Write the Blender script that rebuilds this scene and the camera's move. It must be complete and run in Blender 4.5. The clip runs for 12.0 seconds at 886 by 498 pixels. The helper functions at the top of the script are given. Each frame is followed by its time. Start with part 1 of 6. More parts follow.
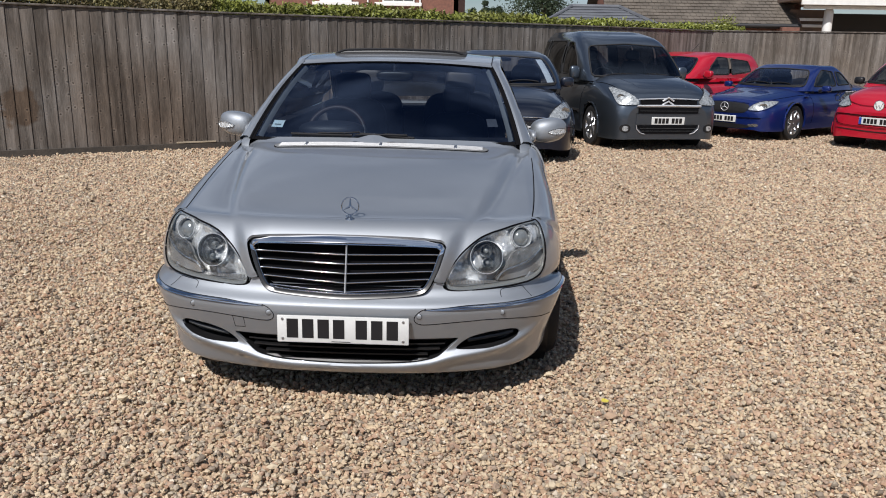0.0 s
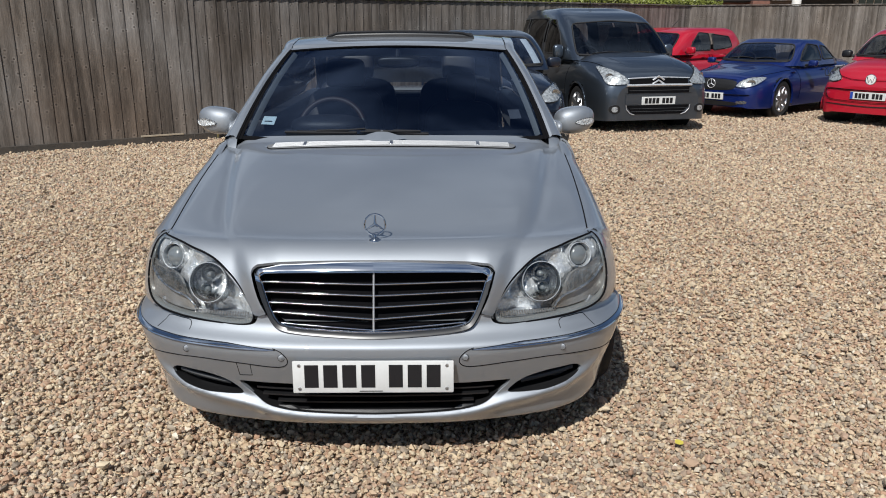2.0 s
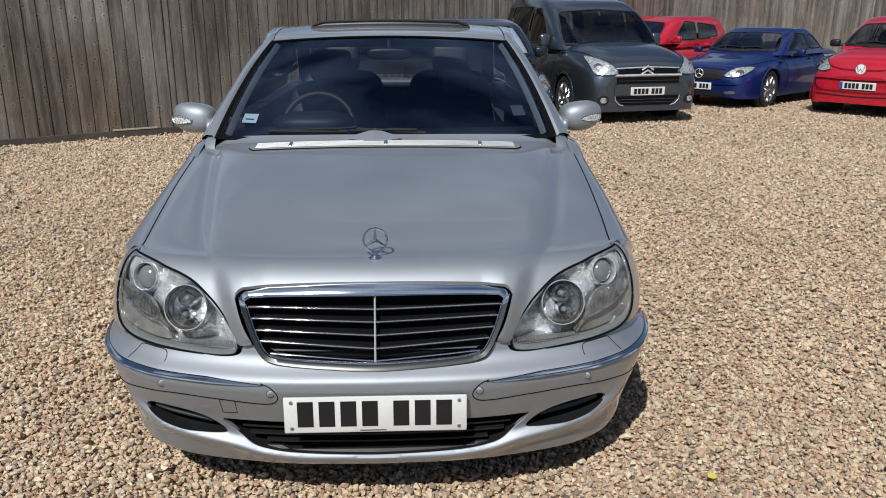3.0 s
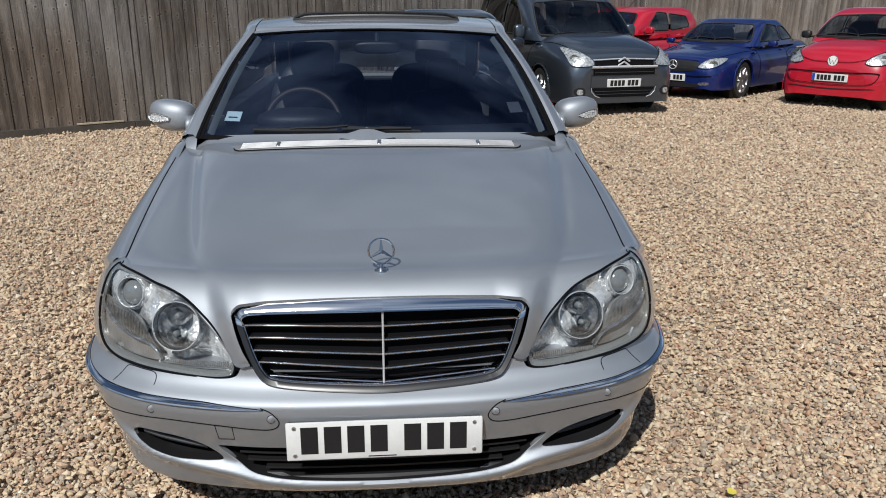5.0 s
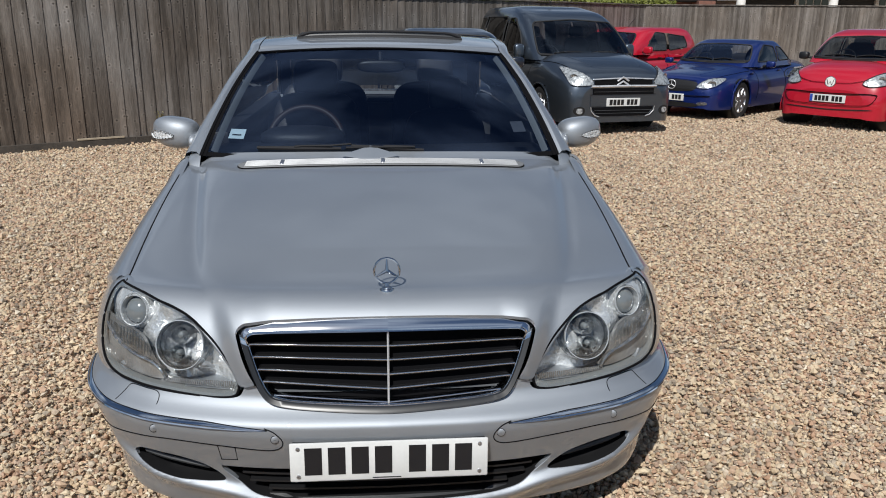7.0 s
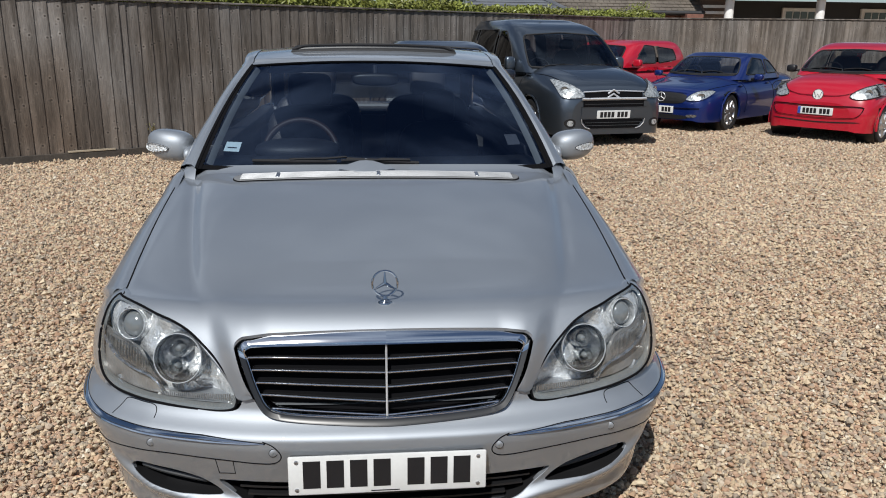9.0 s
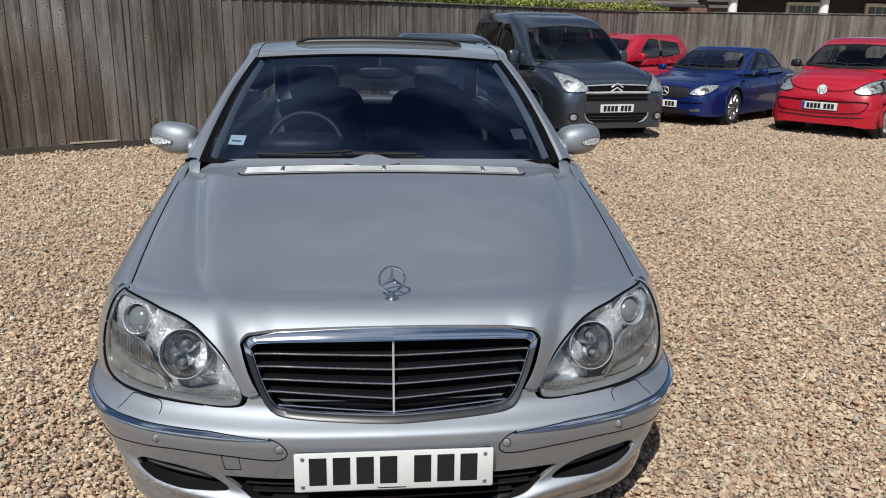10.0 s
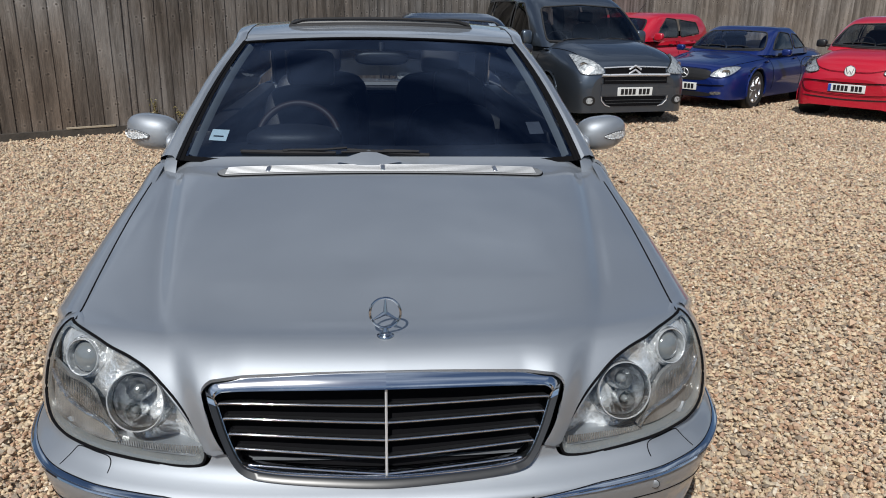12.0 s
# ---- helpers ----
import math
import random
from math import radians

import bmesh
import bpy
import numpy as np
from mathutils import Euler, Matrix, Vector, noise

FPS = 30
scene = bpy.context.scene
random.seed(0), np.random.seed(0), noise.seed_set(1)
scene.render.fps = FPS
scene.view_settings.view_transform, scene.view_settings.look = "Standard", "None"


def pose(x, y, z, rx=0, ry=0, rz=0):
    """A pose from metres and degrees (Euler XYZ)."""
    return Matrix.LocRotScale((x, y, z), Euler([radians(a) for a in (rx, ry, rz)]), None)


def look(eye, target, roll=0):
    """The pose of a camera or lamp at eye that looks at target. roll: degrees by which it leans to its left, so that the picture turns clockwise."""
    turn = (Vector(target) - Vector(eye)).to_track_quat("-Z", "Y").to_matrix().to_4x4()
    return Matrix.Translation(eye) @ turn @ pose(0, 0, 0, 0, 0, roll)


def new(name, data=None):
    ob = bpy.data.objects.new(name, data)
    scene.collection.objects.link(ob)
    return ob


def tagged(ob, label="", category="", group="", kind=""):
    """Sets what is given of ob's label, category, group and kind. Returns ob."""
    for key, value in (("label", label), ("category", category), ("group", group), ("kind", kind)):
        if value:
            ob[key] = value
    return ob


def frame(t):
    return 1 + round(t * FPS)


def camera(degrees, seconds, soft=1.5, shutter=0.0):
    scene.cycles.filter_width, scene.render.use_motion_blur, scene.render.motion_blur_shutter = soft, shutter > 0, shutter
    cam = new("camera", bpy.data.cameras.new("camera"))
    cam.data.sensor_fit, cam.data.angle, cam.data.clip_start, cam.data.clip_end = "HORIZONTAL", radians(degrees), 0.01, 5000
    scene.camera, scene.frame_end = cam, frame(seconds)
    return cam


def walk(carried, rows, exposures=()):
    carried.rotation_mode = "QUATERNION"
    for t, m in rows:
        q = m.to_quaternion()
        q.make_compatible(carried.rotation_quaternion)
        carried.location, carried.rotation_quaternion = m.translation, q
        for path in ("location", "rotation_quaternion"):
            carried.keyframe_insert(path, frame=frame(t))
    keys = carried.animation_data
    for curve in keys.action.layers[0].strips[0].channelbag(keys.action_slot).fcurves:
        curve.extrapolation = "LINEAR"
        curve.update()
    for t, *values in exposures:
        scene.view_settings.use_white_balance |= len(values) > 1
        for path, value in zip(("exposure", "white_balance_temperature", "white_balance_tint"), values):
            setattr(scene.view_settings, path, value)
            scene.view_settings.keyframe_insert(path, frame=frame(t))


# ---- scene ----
cam = camera(59.6, 12.0, 1.0)
PATH = [
    (0, (0.378, 0.142, 1.476), (0.236, 2.072, 0.968), 1.1),
    (0.5, (0.356, 0.281, 1.476), (0.227, 2.209, 0.958), 0.8),
    (1, (0.285, 0.401, 1.473), (0.179, 2.327, 0.942), 0.5),
    (1.5, (0.147, 0.545, 1.481), (0.067, 2.468, 0.937), 0.2),
    (2, (0.074, 0.682, 1.477), (0.018, 2.603, 0.924), 0.0),
    (2.5, (0.033, 0.859, 1.487), (0.003, 2.777, 0.922), -0.0),
    (3, (-0.024, 0.989, 1.477), (-0.026, 2.903, 0.898), 0.0),
    (3.2, (-0.064, 1.041, 1.479), (-0.054, 2.952, 0.89), 0.1),
    (4.8, (-0.144, 1.146, 1.495), (-0.064, 3.05, 0.887), 0.2),
    (5, (-0.143, 1.15, 1.489), (-0.062, 3.055, 0.886), 0.2),
    (5.5, (-0.145, 1.155, 1.493), (-0.067, 3.063, 0.899), 0.3),
    (6, (-0.15, 1.159, 1.49), (-0.072, 3.071, 0.908), 0.4),
    (6.5, (-0.159, 1.164, 1.494), (-0.077, 3.078, 0.922), 0.5),
    (7, (-0.166, 1.159, 1.494), (-0.078, 3.077, 0.933), 0.6),
    (9, (-0.187, 1.151, 1.5), (-0.074, 3.075, 0.968), 0.7),
    (9.5, (-0.195, 1.156, 1.5), (-0.081, 3.079, 0.961), 0.9),
    (10, (-0.205, 1.171, 1.504), (-0.094, 3.091, 0.954), 1.0),
    (10.5, (-0.202, 1.216, 1.506), (-0.101, 3.133, 0.945), 1.0),
    (11, (-0.159, 1.329, 1.512), (-0.069, 3.244, 0.94), 1.0),
    (11.5, (-0.136, 1.421, 1.512), (-0.053, 3.332, 0.927), 1.0),
    (12, (-0.168, 1.543, 1.508), (-0.086, 3.45, 0.91), 0.9),
]
walk(cam, [(t, look(eye, target, roll)) for t, eye, target, roll in PATH], [(0, 0.03, 6450, 12), (0.8, 0.03, 6380, 9), (3, 0.0, 6380, 9), (12, 0.0, 6380, 9)])

# ---- light: high summer sun from behind the lens, blue sky with thin cloud ----
SUN = Vector((-0.28, -0.84, 0.97)).normalized()
sun_data = bpy.data.lights.new("sun", "SUN")
sun_data.energy, sun_data.angle, sun_data.color = 5.0, radians(0.53), (1.0, 0.965, 0.915)
new("sun", sun_data).matrix_world = look(SUN * 60, (0, 0, 0))
world = bpy.data.worlds.new("sky")
scene.world = world
world.use_nodes = True
wn, wl = world.node_tree.nodes, world.node_tree.links
sky = wn.new("ShaderNodeTexSky")
sky.sky_type, sky.sun_disc = "NISHITA", False
sky.sun_elevation, sky.sun_rotation = math.asin(SUN.z), math.atan2(SUN.x, SUN.y)
sky.air_density, sky.dust_density, sky.ozone_density = 0.9, 0.2, 2.8
w_co = wn.new("ShaderNodeTexCoord")
w_map = wn.new("ShaderNodeMapping")
w_map.inputs["Scale"].default_value = (1.0, 1.0, 3.0)
w_map.inputs["Location"].default_value = (3.7, 1.9, 0.6)
w_noise = wn.new("ShaderNodeTexNoise")
w_noise.inputs["Scale"].default_value, w_noise.inputs["Detail"].default_value = 1.7, 7
w_ramp = wn.new("ShaderNodeValToRGB")
w_ramp.color_ramp.elements[0].position, w_ramp.color_ramp.elements[1].position = 0.47, 0.70
w_mix = wn.new("ShaderNodeMixRGB")
w_mix.inputs[2].default_value = (9.2, 10.6, 12.7, 1)
wl.new(w_co.outputs["Generated"], w_map.inputs[0])
wl.new(w_map.outputs[0], w_noise.inputs["Vector"])
wl.new(w_noise.outputs["Fac"], w_ramp.inputs[0])
wl.new(w_ramp.outputs[0], w_mix.inputs[0])
wl.new(sky.outputs[0], w_mix.inputs[1])
wl.new(w_mix.outputs[0], wn["Background"].inputs[0])
wn["Background"].inputs[1].default_value = 0.056
scene.view_settings.exposure = 0.0

# ---- materials ----
def mat(name, color, rough=0.5, metal=0.0, col2=None, scale=6.0, bump=0.0, bscale=80.0, coat=0.0, spec=0.5, stretch=(1, 1, 1), rand=0.0, rvar=0.12):
    """Two scales of noise in colour, gloss and relief."""
    m = bpy.data.materials.new(name)
    m.use_nodes = True
    n, l = m.node_tree.nodes, m.node_tree.links
    b = n["Principled BSDF"]
    co = n.new("ShaderNodeTexCoord")
    mp = n.new("ShaderNodeMapping")
    mp.inputs["Scale"].default_value = stretch
    l.new(co.outputs["Object"], mp.inputs[0])
    if rand:
        who, spread = n.new("ShaderNodeObjectInfo"), n.new("ShaderNodeVectorMath")
        spread.operation, spread.inputs[1].default_value = "SCALE", (0, 0, 0)
        comb = n.new("ShaderNodeCombineXYZ")
        for k in range(3):
            l.new(who.outputs["Random"], comb.inputs[k])
        l.new(comb.outputs[0], spread.inputs[0])
        spread.inputs["Scale"].default_value = 71.0
        l.new(spread.outputs[0], mp.inputs["Location"])
    big, fine = n.new("ShaderNodeTexNoise"), n.new("ShaderNodeTexNoise")
    big.inputs["Scale"].default_value, big.inputs["Detail"].default_value = scale, 5
    fine.inputs["Scale"].default_value, fine.inputs["Detail"].default_value = bscale, 3
    l.new(mp.outputs[0], big.inputs["Vector"])
    l.new(mp.outputs[0], fine.inputs["Vector"])
    add = n.new("ShaderNodeMath")
    add.operation = "MULTIPLY_ADD"
    l.new(fine.outputs["Fac"], add.inputs[0])
    add.inputs[1].default_value = 0.4
    l.new(big.outputs["Fac"], add.inputs[2])
    ramp = n.new("ShaderNodeValToRGB")
    ramp.color_ramp.elements[0].position, ramp.color_ramp.elements[1].position = 0.5, 0.95
    c2 = col2 or tuple(c * 0.86 for c in color)
    ramp.color_ramp.elements[0].color, ramp.color_ramp.elements[1].color = (*c2, 1), (*color, 1)
    l.new(add.outputs[0], ramp.inputs[0])
    out = ramp.outputs[0]
    if rand:
        info = n.new("ShaderNodeObjectInfo")
        mr = n.new("ShaderNodeMapRange")
        mr.inputs["To Min"].default_value, mr.inputs["To Max"].default_value = 1 - rand, 1 + rand
        l.new(info.outputs["Random"], mr.inputs["Value"])
        hs = n.new("ShaderNodeHueSaturation")
        l.new(mr.outputs[0], hs.inputs["Value"])
        l.new(out, hs.inputs["Color"])
        out = hs.outputs[0]
    l.new(out, b.inputs["Base Color"])
    rr = n.new("ShaderNodeMapRange")
    rr.inputs["To Min"].default_value, rr.inputs["To Max"].default_value = max(0, rough - rvar * rough), min(1, rough + rvar * rough)
    l.new(big.outputs["Fac"], rr.inputs["Value"])
    l.new(rr.outputs[0], b.inputs["Roughness"])
    b.inputs["Metallic"].default_value = metal
    b.inputs["Specular IOR Level"].default_value = spec
    b.inputs["Coat Weight"].default_value = coat
    b.inputs["Coat Roughness"].default_value = 0.03
    if bump:
        bp = n.new("ShaderNodeBump")
        bp.inputs["Strength"].default_value, bp.inputs["Distance"].default_value = bump, 0.01
        l.new(fine.outputs["Fac"], bp.inputs["Height"])
        l.new(bp.outputs[0], b.inputs["Normal"])
    return m


def glass(name, tint, ior=1.5, rough=0.01, sheen=(1, 1, 1)):
    """A thin pane: tinted see-through, with a mirror gloss that grows at grazing angles."""
    m = bpy.data.materials.new(name)
    m.use_nodes = True
    n, l = m.node_tree.nodes, m.node_tree.links
    n.remove(n["Principled BSDF"])
    tr, gl, mx = n.new("ShaderNodeBsdfTransparent"), n.new("ShaderNodeBsdfGlossy"), n.new("ShaderNodeMixShader")
    tr.inputs[0].default_value = (*tint, 1)
    gl.inputs["Roughness"].default_value = rough
    gl.inputs["Color"].default_value = (*sheen, 1)
    lw, pw, mr = n.new("ShaderNodeLayerWeight"), n.new("ShaderNodeMath"), n.new("ShaderNodeMapRange")
    lw.inputs[0].default_value = 0.5
    pw.operation, pw.inputs[1].default_value = "POWER", 5.0
    mr.inputs["To Min"].default_value, mr.inputs["To Max"].default_value = (2.3 if ior > 1.52 else 2) * ((ior - 1) / (ior + 1))**2, 1.0
    l.new(lw.outputs["Facing"], pw.inputs[0])
    l.new(pw.outputs[0], mr.inputs["Value"])
    l.new(mr.outputs[0], mx.inputs[0])
    l.new(tr.outputs[0], mx.inputs[1])
    l.new(gl.outputs[0], mx.inputs[2])
    l.new(mx.outputs[0], n["Material Output"].inputs[0])
    return m


def stone_mat(name, from_island):
    """Pea shingle: cream, tan, brown, grey and a few white stones."""
    m = mat(name, (0.5, 0.4, 0.28), 0.75, bump=0.25, bscale=240)
    n, l = m.node_tree.nodes, m.node_tree.links
    b = n["Principled BSDF"]
    ramp = n.new("ShaderNodeValToRGB")
    stops = [(0.0, (0.17, 0.135, 0.105)), (0.07, (0.31, 0.255, 0.205)), (0.22, (0.45, 0.305, 0.225)), (0.36, (0.56, 0.44, 0.305)), (0.50, (0.62, 0.505, 0.365)),
             (0.62, (0.37, 0.32, 0.265)), (0.74, (0.65, 0.55, 0.405)), (0.86, (0.46, 0.295, 0.20)), (0.94, (0.35, 0.23, 0.16)), (1.0, (0.75, 0.69, 0.585))]
    e = ramp.color_ramp.elements
    e[0].position, e[0].color = stops[0][0], (*stops[0][1], 1)
    e[1].position, e[1].color = stops[-1][0], (*stops[-1][1], 1)
    for p, c in stops[1:-1]:
        k = e.new(p)
        k.color = (*c, 1)
    if from_island:
        src = n.new("ShaderNodeNewGeometry").outputs["Random Per Island"]
    else:
        vo = n.new("ShaderNodeTexVoronoi")
        vo.inputs["Scale"].default_value = 68
        co = n.new("ShaderNodeTexCoord")
        l.new(co.outputs["Object"], vo.inputs["Vector"])
        sp = n.new("ShaderNodeSeparateColor")
        l.new(vo.outputs["Color"], sp.inputs[0])
        src = sp.outputs[0]
        bp = n.new("ShaderNodeBump")
        bp.invert = True
        bp.inputs["Strength"].default_value, bp.inputs["Distance"].default_value = 1.0, 0.02
        l.new(vo.outputs["Distance"], bp.inputs["Height"])
        l.new(bp.outputs[0], b.inputs["Normal"])
    l.new(src, ramp.inputs[0])
    mul = n.new("ShaderNodeMixRGB")
    mul.blend_type, mul.inputs[0].default_value = "MULTIPLY", 1.0
    big = n.new("ShaderNodeTexNoise")
    big.inputs["Scale"].default_value, big.inputs["Detail"].default_value = 0.8, 4
    co2 = n.new("ShaderNodeTexCoord")
    l.new(co2.outputs["Object"], big.inputs["Vector"])
    tone = n.new("ShaderNodeValToRGB")
    tone.color_ramp.elements[0].position, tone.color_ramp.elements[1].position = 0.3, 0.7
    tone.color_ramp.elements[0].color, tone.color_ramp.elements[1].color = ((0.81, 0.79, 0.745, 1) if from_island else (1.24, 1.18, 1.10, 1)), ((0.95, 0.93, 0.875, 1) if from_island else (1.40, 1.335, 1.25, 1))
    l.new(big.outputs["Fac"], tone.inputs[0])
    l.new(ramp.outputs[0], mul.inputs[1])
    l.new(tone.outputs[0], mul.inputs[2])
    out = mul.outputs[0]
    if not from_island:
        # shade in the chinks between the bed's stones, multiplied into its colour
        chink_shade, dark = n.new("ShaderNodeValToRGB"), n.new("ShaderNodeMixRGB")
        chink_shade.color_ramp.elements[0].position, chink_shade.color_ramp.elements[1].position = 0.35, 0.75
        chink_shade.color_ramp.elements[0].color, chink_shade.color_ramp.elements[1].color = (1, 1, 1, 1), (0.50, 0.48, 0.46, 1)
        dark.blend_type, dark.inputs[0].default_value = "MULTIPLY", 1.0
        l.new(vo.outputs["Distance"], chink_shade.inputs[0])
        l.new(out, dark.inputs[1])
        l.new(chink_shade.outputs[0], dark.inputs[2])
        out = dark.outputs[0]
    l.new(out, b.inputs["Base Color"])
    return m


def paint(name, color, metal=0.0, rough=0.35):
    return mat(name, color, rough, metal, col2=tuple(c * 0.95 for c in color), scale=3, coat=1.0, bscale=900, bump=0.004, rvar=0.06)


SILVER = paint("silver_paint", (0.368, 0.395, 0.428), 0.85, 0.62)
GREY_PAINT = paint("grey_paint", (0.124, 0.148, 0.180), 0.9, 0.34)
BLUE_PAINT = paint("blue_paint", (0.004, 0.017, 0.125), 0.35, 0.35)
NAVY_PAINT = paint("navy_paint", (0.005, 0.008, 0.018), 0.2, 0.3)
RED_PAINT = paint("red_paint", (0.40, 0.005, 0.020))
CHROME = mat("chrome", (0.80, 0.81, 0.83), 0.05, 1.0, col2=(0.74, 0.75, 0.77))
ALLOY = mat("alloy", (0.55, 0.56, 0.58), 0.28, 0.9)
BLACK = mat("black_plastic", (0.012, 0.012, 0.013), 0.42, bump=0.05, bscale=400)
DARK_GREY = mat("dark_grey_plastic", (0.045, 0.047, 0.05), 0.45, bump=0.05, bscale=400)
RUBBER = mat("rubber", (0.014, 0.014, 0.015), 0.75, bump=0.1, bscale=120)
GAP = mat("panel_gap", (0.006, 0.006, 0.007), 0.9, spec=0.05)
LEATHER = mat("dark_leather", (0.014, 0.015, 0.019), 0.5, bump=0.15, bscale=160)
TRIM = mat("grey_trim", (0.19, 0.195, 0.195), 0.8, bump=0.1, bscale=200)
WOOD_RIM = mat("polished_wood", (0.026, 0.011, 0.008), 0.55, coat=0.05, stretch=(4, 4, 1))
WHITE = mat("plate_white", (0.66, 0.67, 0.66), 0.3, bump=0.02)
INK = mat("plate_black", (0.012, 0.012, 0.014), 0.4)
PLATE_BLUE = mat("plate_blue", (0.02, 0.06, 0.35), 0.4)
SCREEN = glass("windscreen_glass", (0.58, 0.64, 0.70), 1.55, 0.01, (0.50, 0.64, 0.95))
PRIVACY = glass("dark_glass", (0.13, 0.145, 0.155), 1.5)
LENS = glass("lamp_lens", (0.93, 0.95, 0.95), 1.42)
MIRROR = mat("mirror_glass", (0.9, 0.9, 0.9), 0.01, 1.0)
REFLECTOR = mat("lamp_reflector", (0.86, 0.87, 0.88), 0.20, 0.6, col2=(0.52, 0.535, 0.54), scale=24, bump=0.8, bscale=60, rvar=0.5)
CLEAR = mat("silvered_lamp", (0.66, 0.68, 0.69), 0.3, 0.45, col2=(0.24, 0.25, 0.26), scale=26, bump=0.6, bscale=45, rvar=0.4)
VENT = mat("bright_vent", (0.50, 0.51, 0.52), 0.5, 0.25)
STAR = mat("shaded_chrome", (0.46, 0.47, 0.49), 0.10, 1.0, col2=(0.40, 0.41, 0.43))
VENT_BASE = mat("vent_base", (0.16, 0.165, 0.17), 0.65, 0.0)
SATIN = mat("satin_chrome", (0.72, 0.73, 0.75), 0.28, 0.55)
VAN_GLASS = glass("shaded_glass", (0.46, 0.50, 0.54), 1.5, 0.01, (0.6, 0.68, 0.8))
CAR_GLASS = glass("car_glass", (0.50, 0.54, 0.56), 1.5)
SPARK = mat("faceted_lamp", (0.85, 0.87, 0.88), 0.25, 0.3, col2=(0.5, 0.52, 0.53), scale=50, bump=0.9, bscale=120, rvar=0.5)
GLOSS = mat("gloss_black", (0.020, 0.021, 0.023), 0.3)
WIPER = mat("wiper_black", (0.020, 0.020, 0.022), 0.75, spec=0.2)
BOWL = mat("lamp_bowl", (0.78, 0.80, 0.81), 0.12, 0.9, col2=(0.20, 0.205, 0.21), scale=30, bump=0.5, bscale=70)
PROJECTOR = mat("projector_glass", (0.22, 0.235, 0.24), 0.12, 0.3, coat=1.0)
SMOKED = mat("ribbed_reflector", (0.46, 0.46, 0.455), 0.25, 0.6, col2=(0.17, 0.162, 0.155), scale=9, bscale=300)
sn, sl = SMOKED.node_tree.nodes, SMOKED.node_tree.links
wv, wb = sn.new("ShaderNodeTexWave"), sn.new("ShaderNodeBump")
wv.inputs["Scale"].default_value, wv.inputs["Distortion"].default_value = 60, 0.4
wb.inputs["Strength"].default_value, wb.inputs["Distance"].default_value = 0.14, 0.01
sl.new(sn["Texture Coordinate"].outputs["Object"], wv.inputs["Vector"])
sl.new(wv.outputs["Fac"], wb.inputs["Height"])
sl.new(wb.outputs[0], sn["Principled BSDF"].inputs["Normal"])
STICKER = mat("paper_sticker", (0.70, 0.82, 0.82), 0.6)
FADED = mat("faded_sticker", (0.10, 0.105, 0.12), 0.6, col2=(0.05, 0.052, 0.06))
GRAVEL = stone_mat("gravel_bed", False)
STONES = stone_mat("gravel_stones", True)
FENCE = mat("weathered_wood", (0.190, 0.173, 0.158), 0.85, col2=(0.062, 0.053, 0.045), scale=2.6, stretch=(4.0, 4.0, 0.5), bump=0.38, bscale=30, rand=0.11)
# knots and dark nail marks in the boards
grain = FENCE.node_tree.nodes["Color Ramp"].color_ramp.elements
grain[0].position, grain[1].position = 0.55, 0.88
fn, fl = FENCE.node_tree.nodes, FENCE.node_tree.links
kn, kr, kc, km = fn.new("ShaderNodeTexVoronoi"), fn.new("ShaderNodeValToRGB"), fn.new("ShaderNodeMapping"), fn.new("ShaderNodeMixRGB")
kn.voronoi_dimensions = "2D"
kc.inputs["Scale"].default_value = (1.0, 0.2, 1.9)
kc.inputs["Rotation"].default_value = (radians(90), 0, 0)
f_in = fn["Principled BSDF"].inputs["Base Color"].links[0].from_socket
fl.new(fn["Mapping"].inputs["Location"].links[0].from_socket, kc.inputs["Location"])
fl.new(fn["Texture Coordinate"].outputs["Object"], kc.inputs[0])
fl.new(kc.outputs[0], kn.inputs["Vector"])
kn.inputs["Scale"].default_value = 9.5
kh = kr.color_ramp.elements.new(0.16)
kh.color = (1.42, 1.44, 1.46, 1)
kr.color_ramp.elements[0].position, kr.color_ramp.elements[2].position = 0.075, 0.36
kr.color_ramp.elements[0].color, kr.color_ramp.elements[2].color = (0.30, 0.27, 0.25, 1), (1, 1, 1, 1)
km.blend_type = "MULTIPLY"
k_sep, k_gate = fn.new("ShaderNodeSeparateColor"), fn.new("ShaderNodeMapRange")
k_gate.inputs["From Min"].default_value, k_gate.inputs["From Max"].default_value = 0.25, 0.70
fl.new(kn.outputs["Color"], k_sep.inputs[0])
fl.new(k_sep.outputs[0], k_gate.inputs["Value"])
# knots come in clusters, along the whorls of the timber
k_geo, k_noise, k_ramp, k_mul = fn.new("ShaderNodeNewGeometry"), fn.new("ShaderNodeTexNoise"), fn.new("ShaderNodeMapRange"), fn.new("ShaderNodeMath")
k_noise.inputs["Scale"].default_value, k_noise.inputs["Detail"].default_value = 1.0, 2
k_map = fn.new("ShaderNodeMapping")
k_map.inputs["Scale"].default_value = (0.7, 0.7, 4.2)
k_ramp.inputs["From Min"].default_value, k_ramp.inputs["From Max"].default_value = 0.42, 0.56
k_ramp.inputs["To Min"].default_value = 0.12
k_mul.operation = "MULTIPLY"
fl.new(k_geo.outputs["Position"], k_map.inputs[0])
fl.new(k_map.outputs[0], k_noise.inputs["Vector"])
fl.new(k_noise.outputs["Fac"], k_ramp.inputs["Value"])
fl.new(k_gate.outputs[0], k_mul.inputs[0])
fl.new(k_ramp.outputs[0], k_mul.inputs[1])
fl.new(k_mul.outputs[0], km.inputs[0])
fl.new(kn.outputs["Distance"], kr.inputs[0])
fl.new(f_in, km.inputs[1])
fl.new(kr.outputs[0], km.inputs[2])
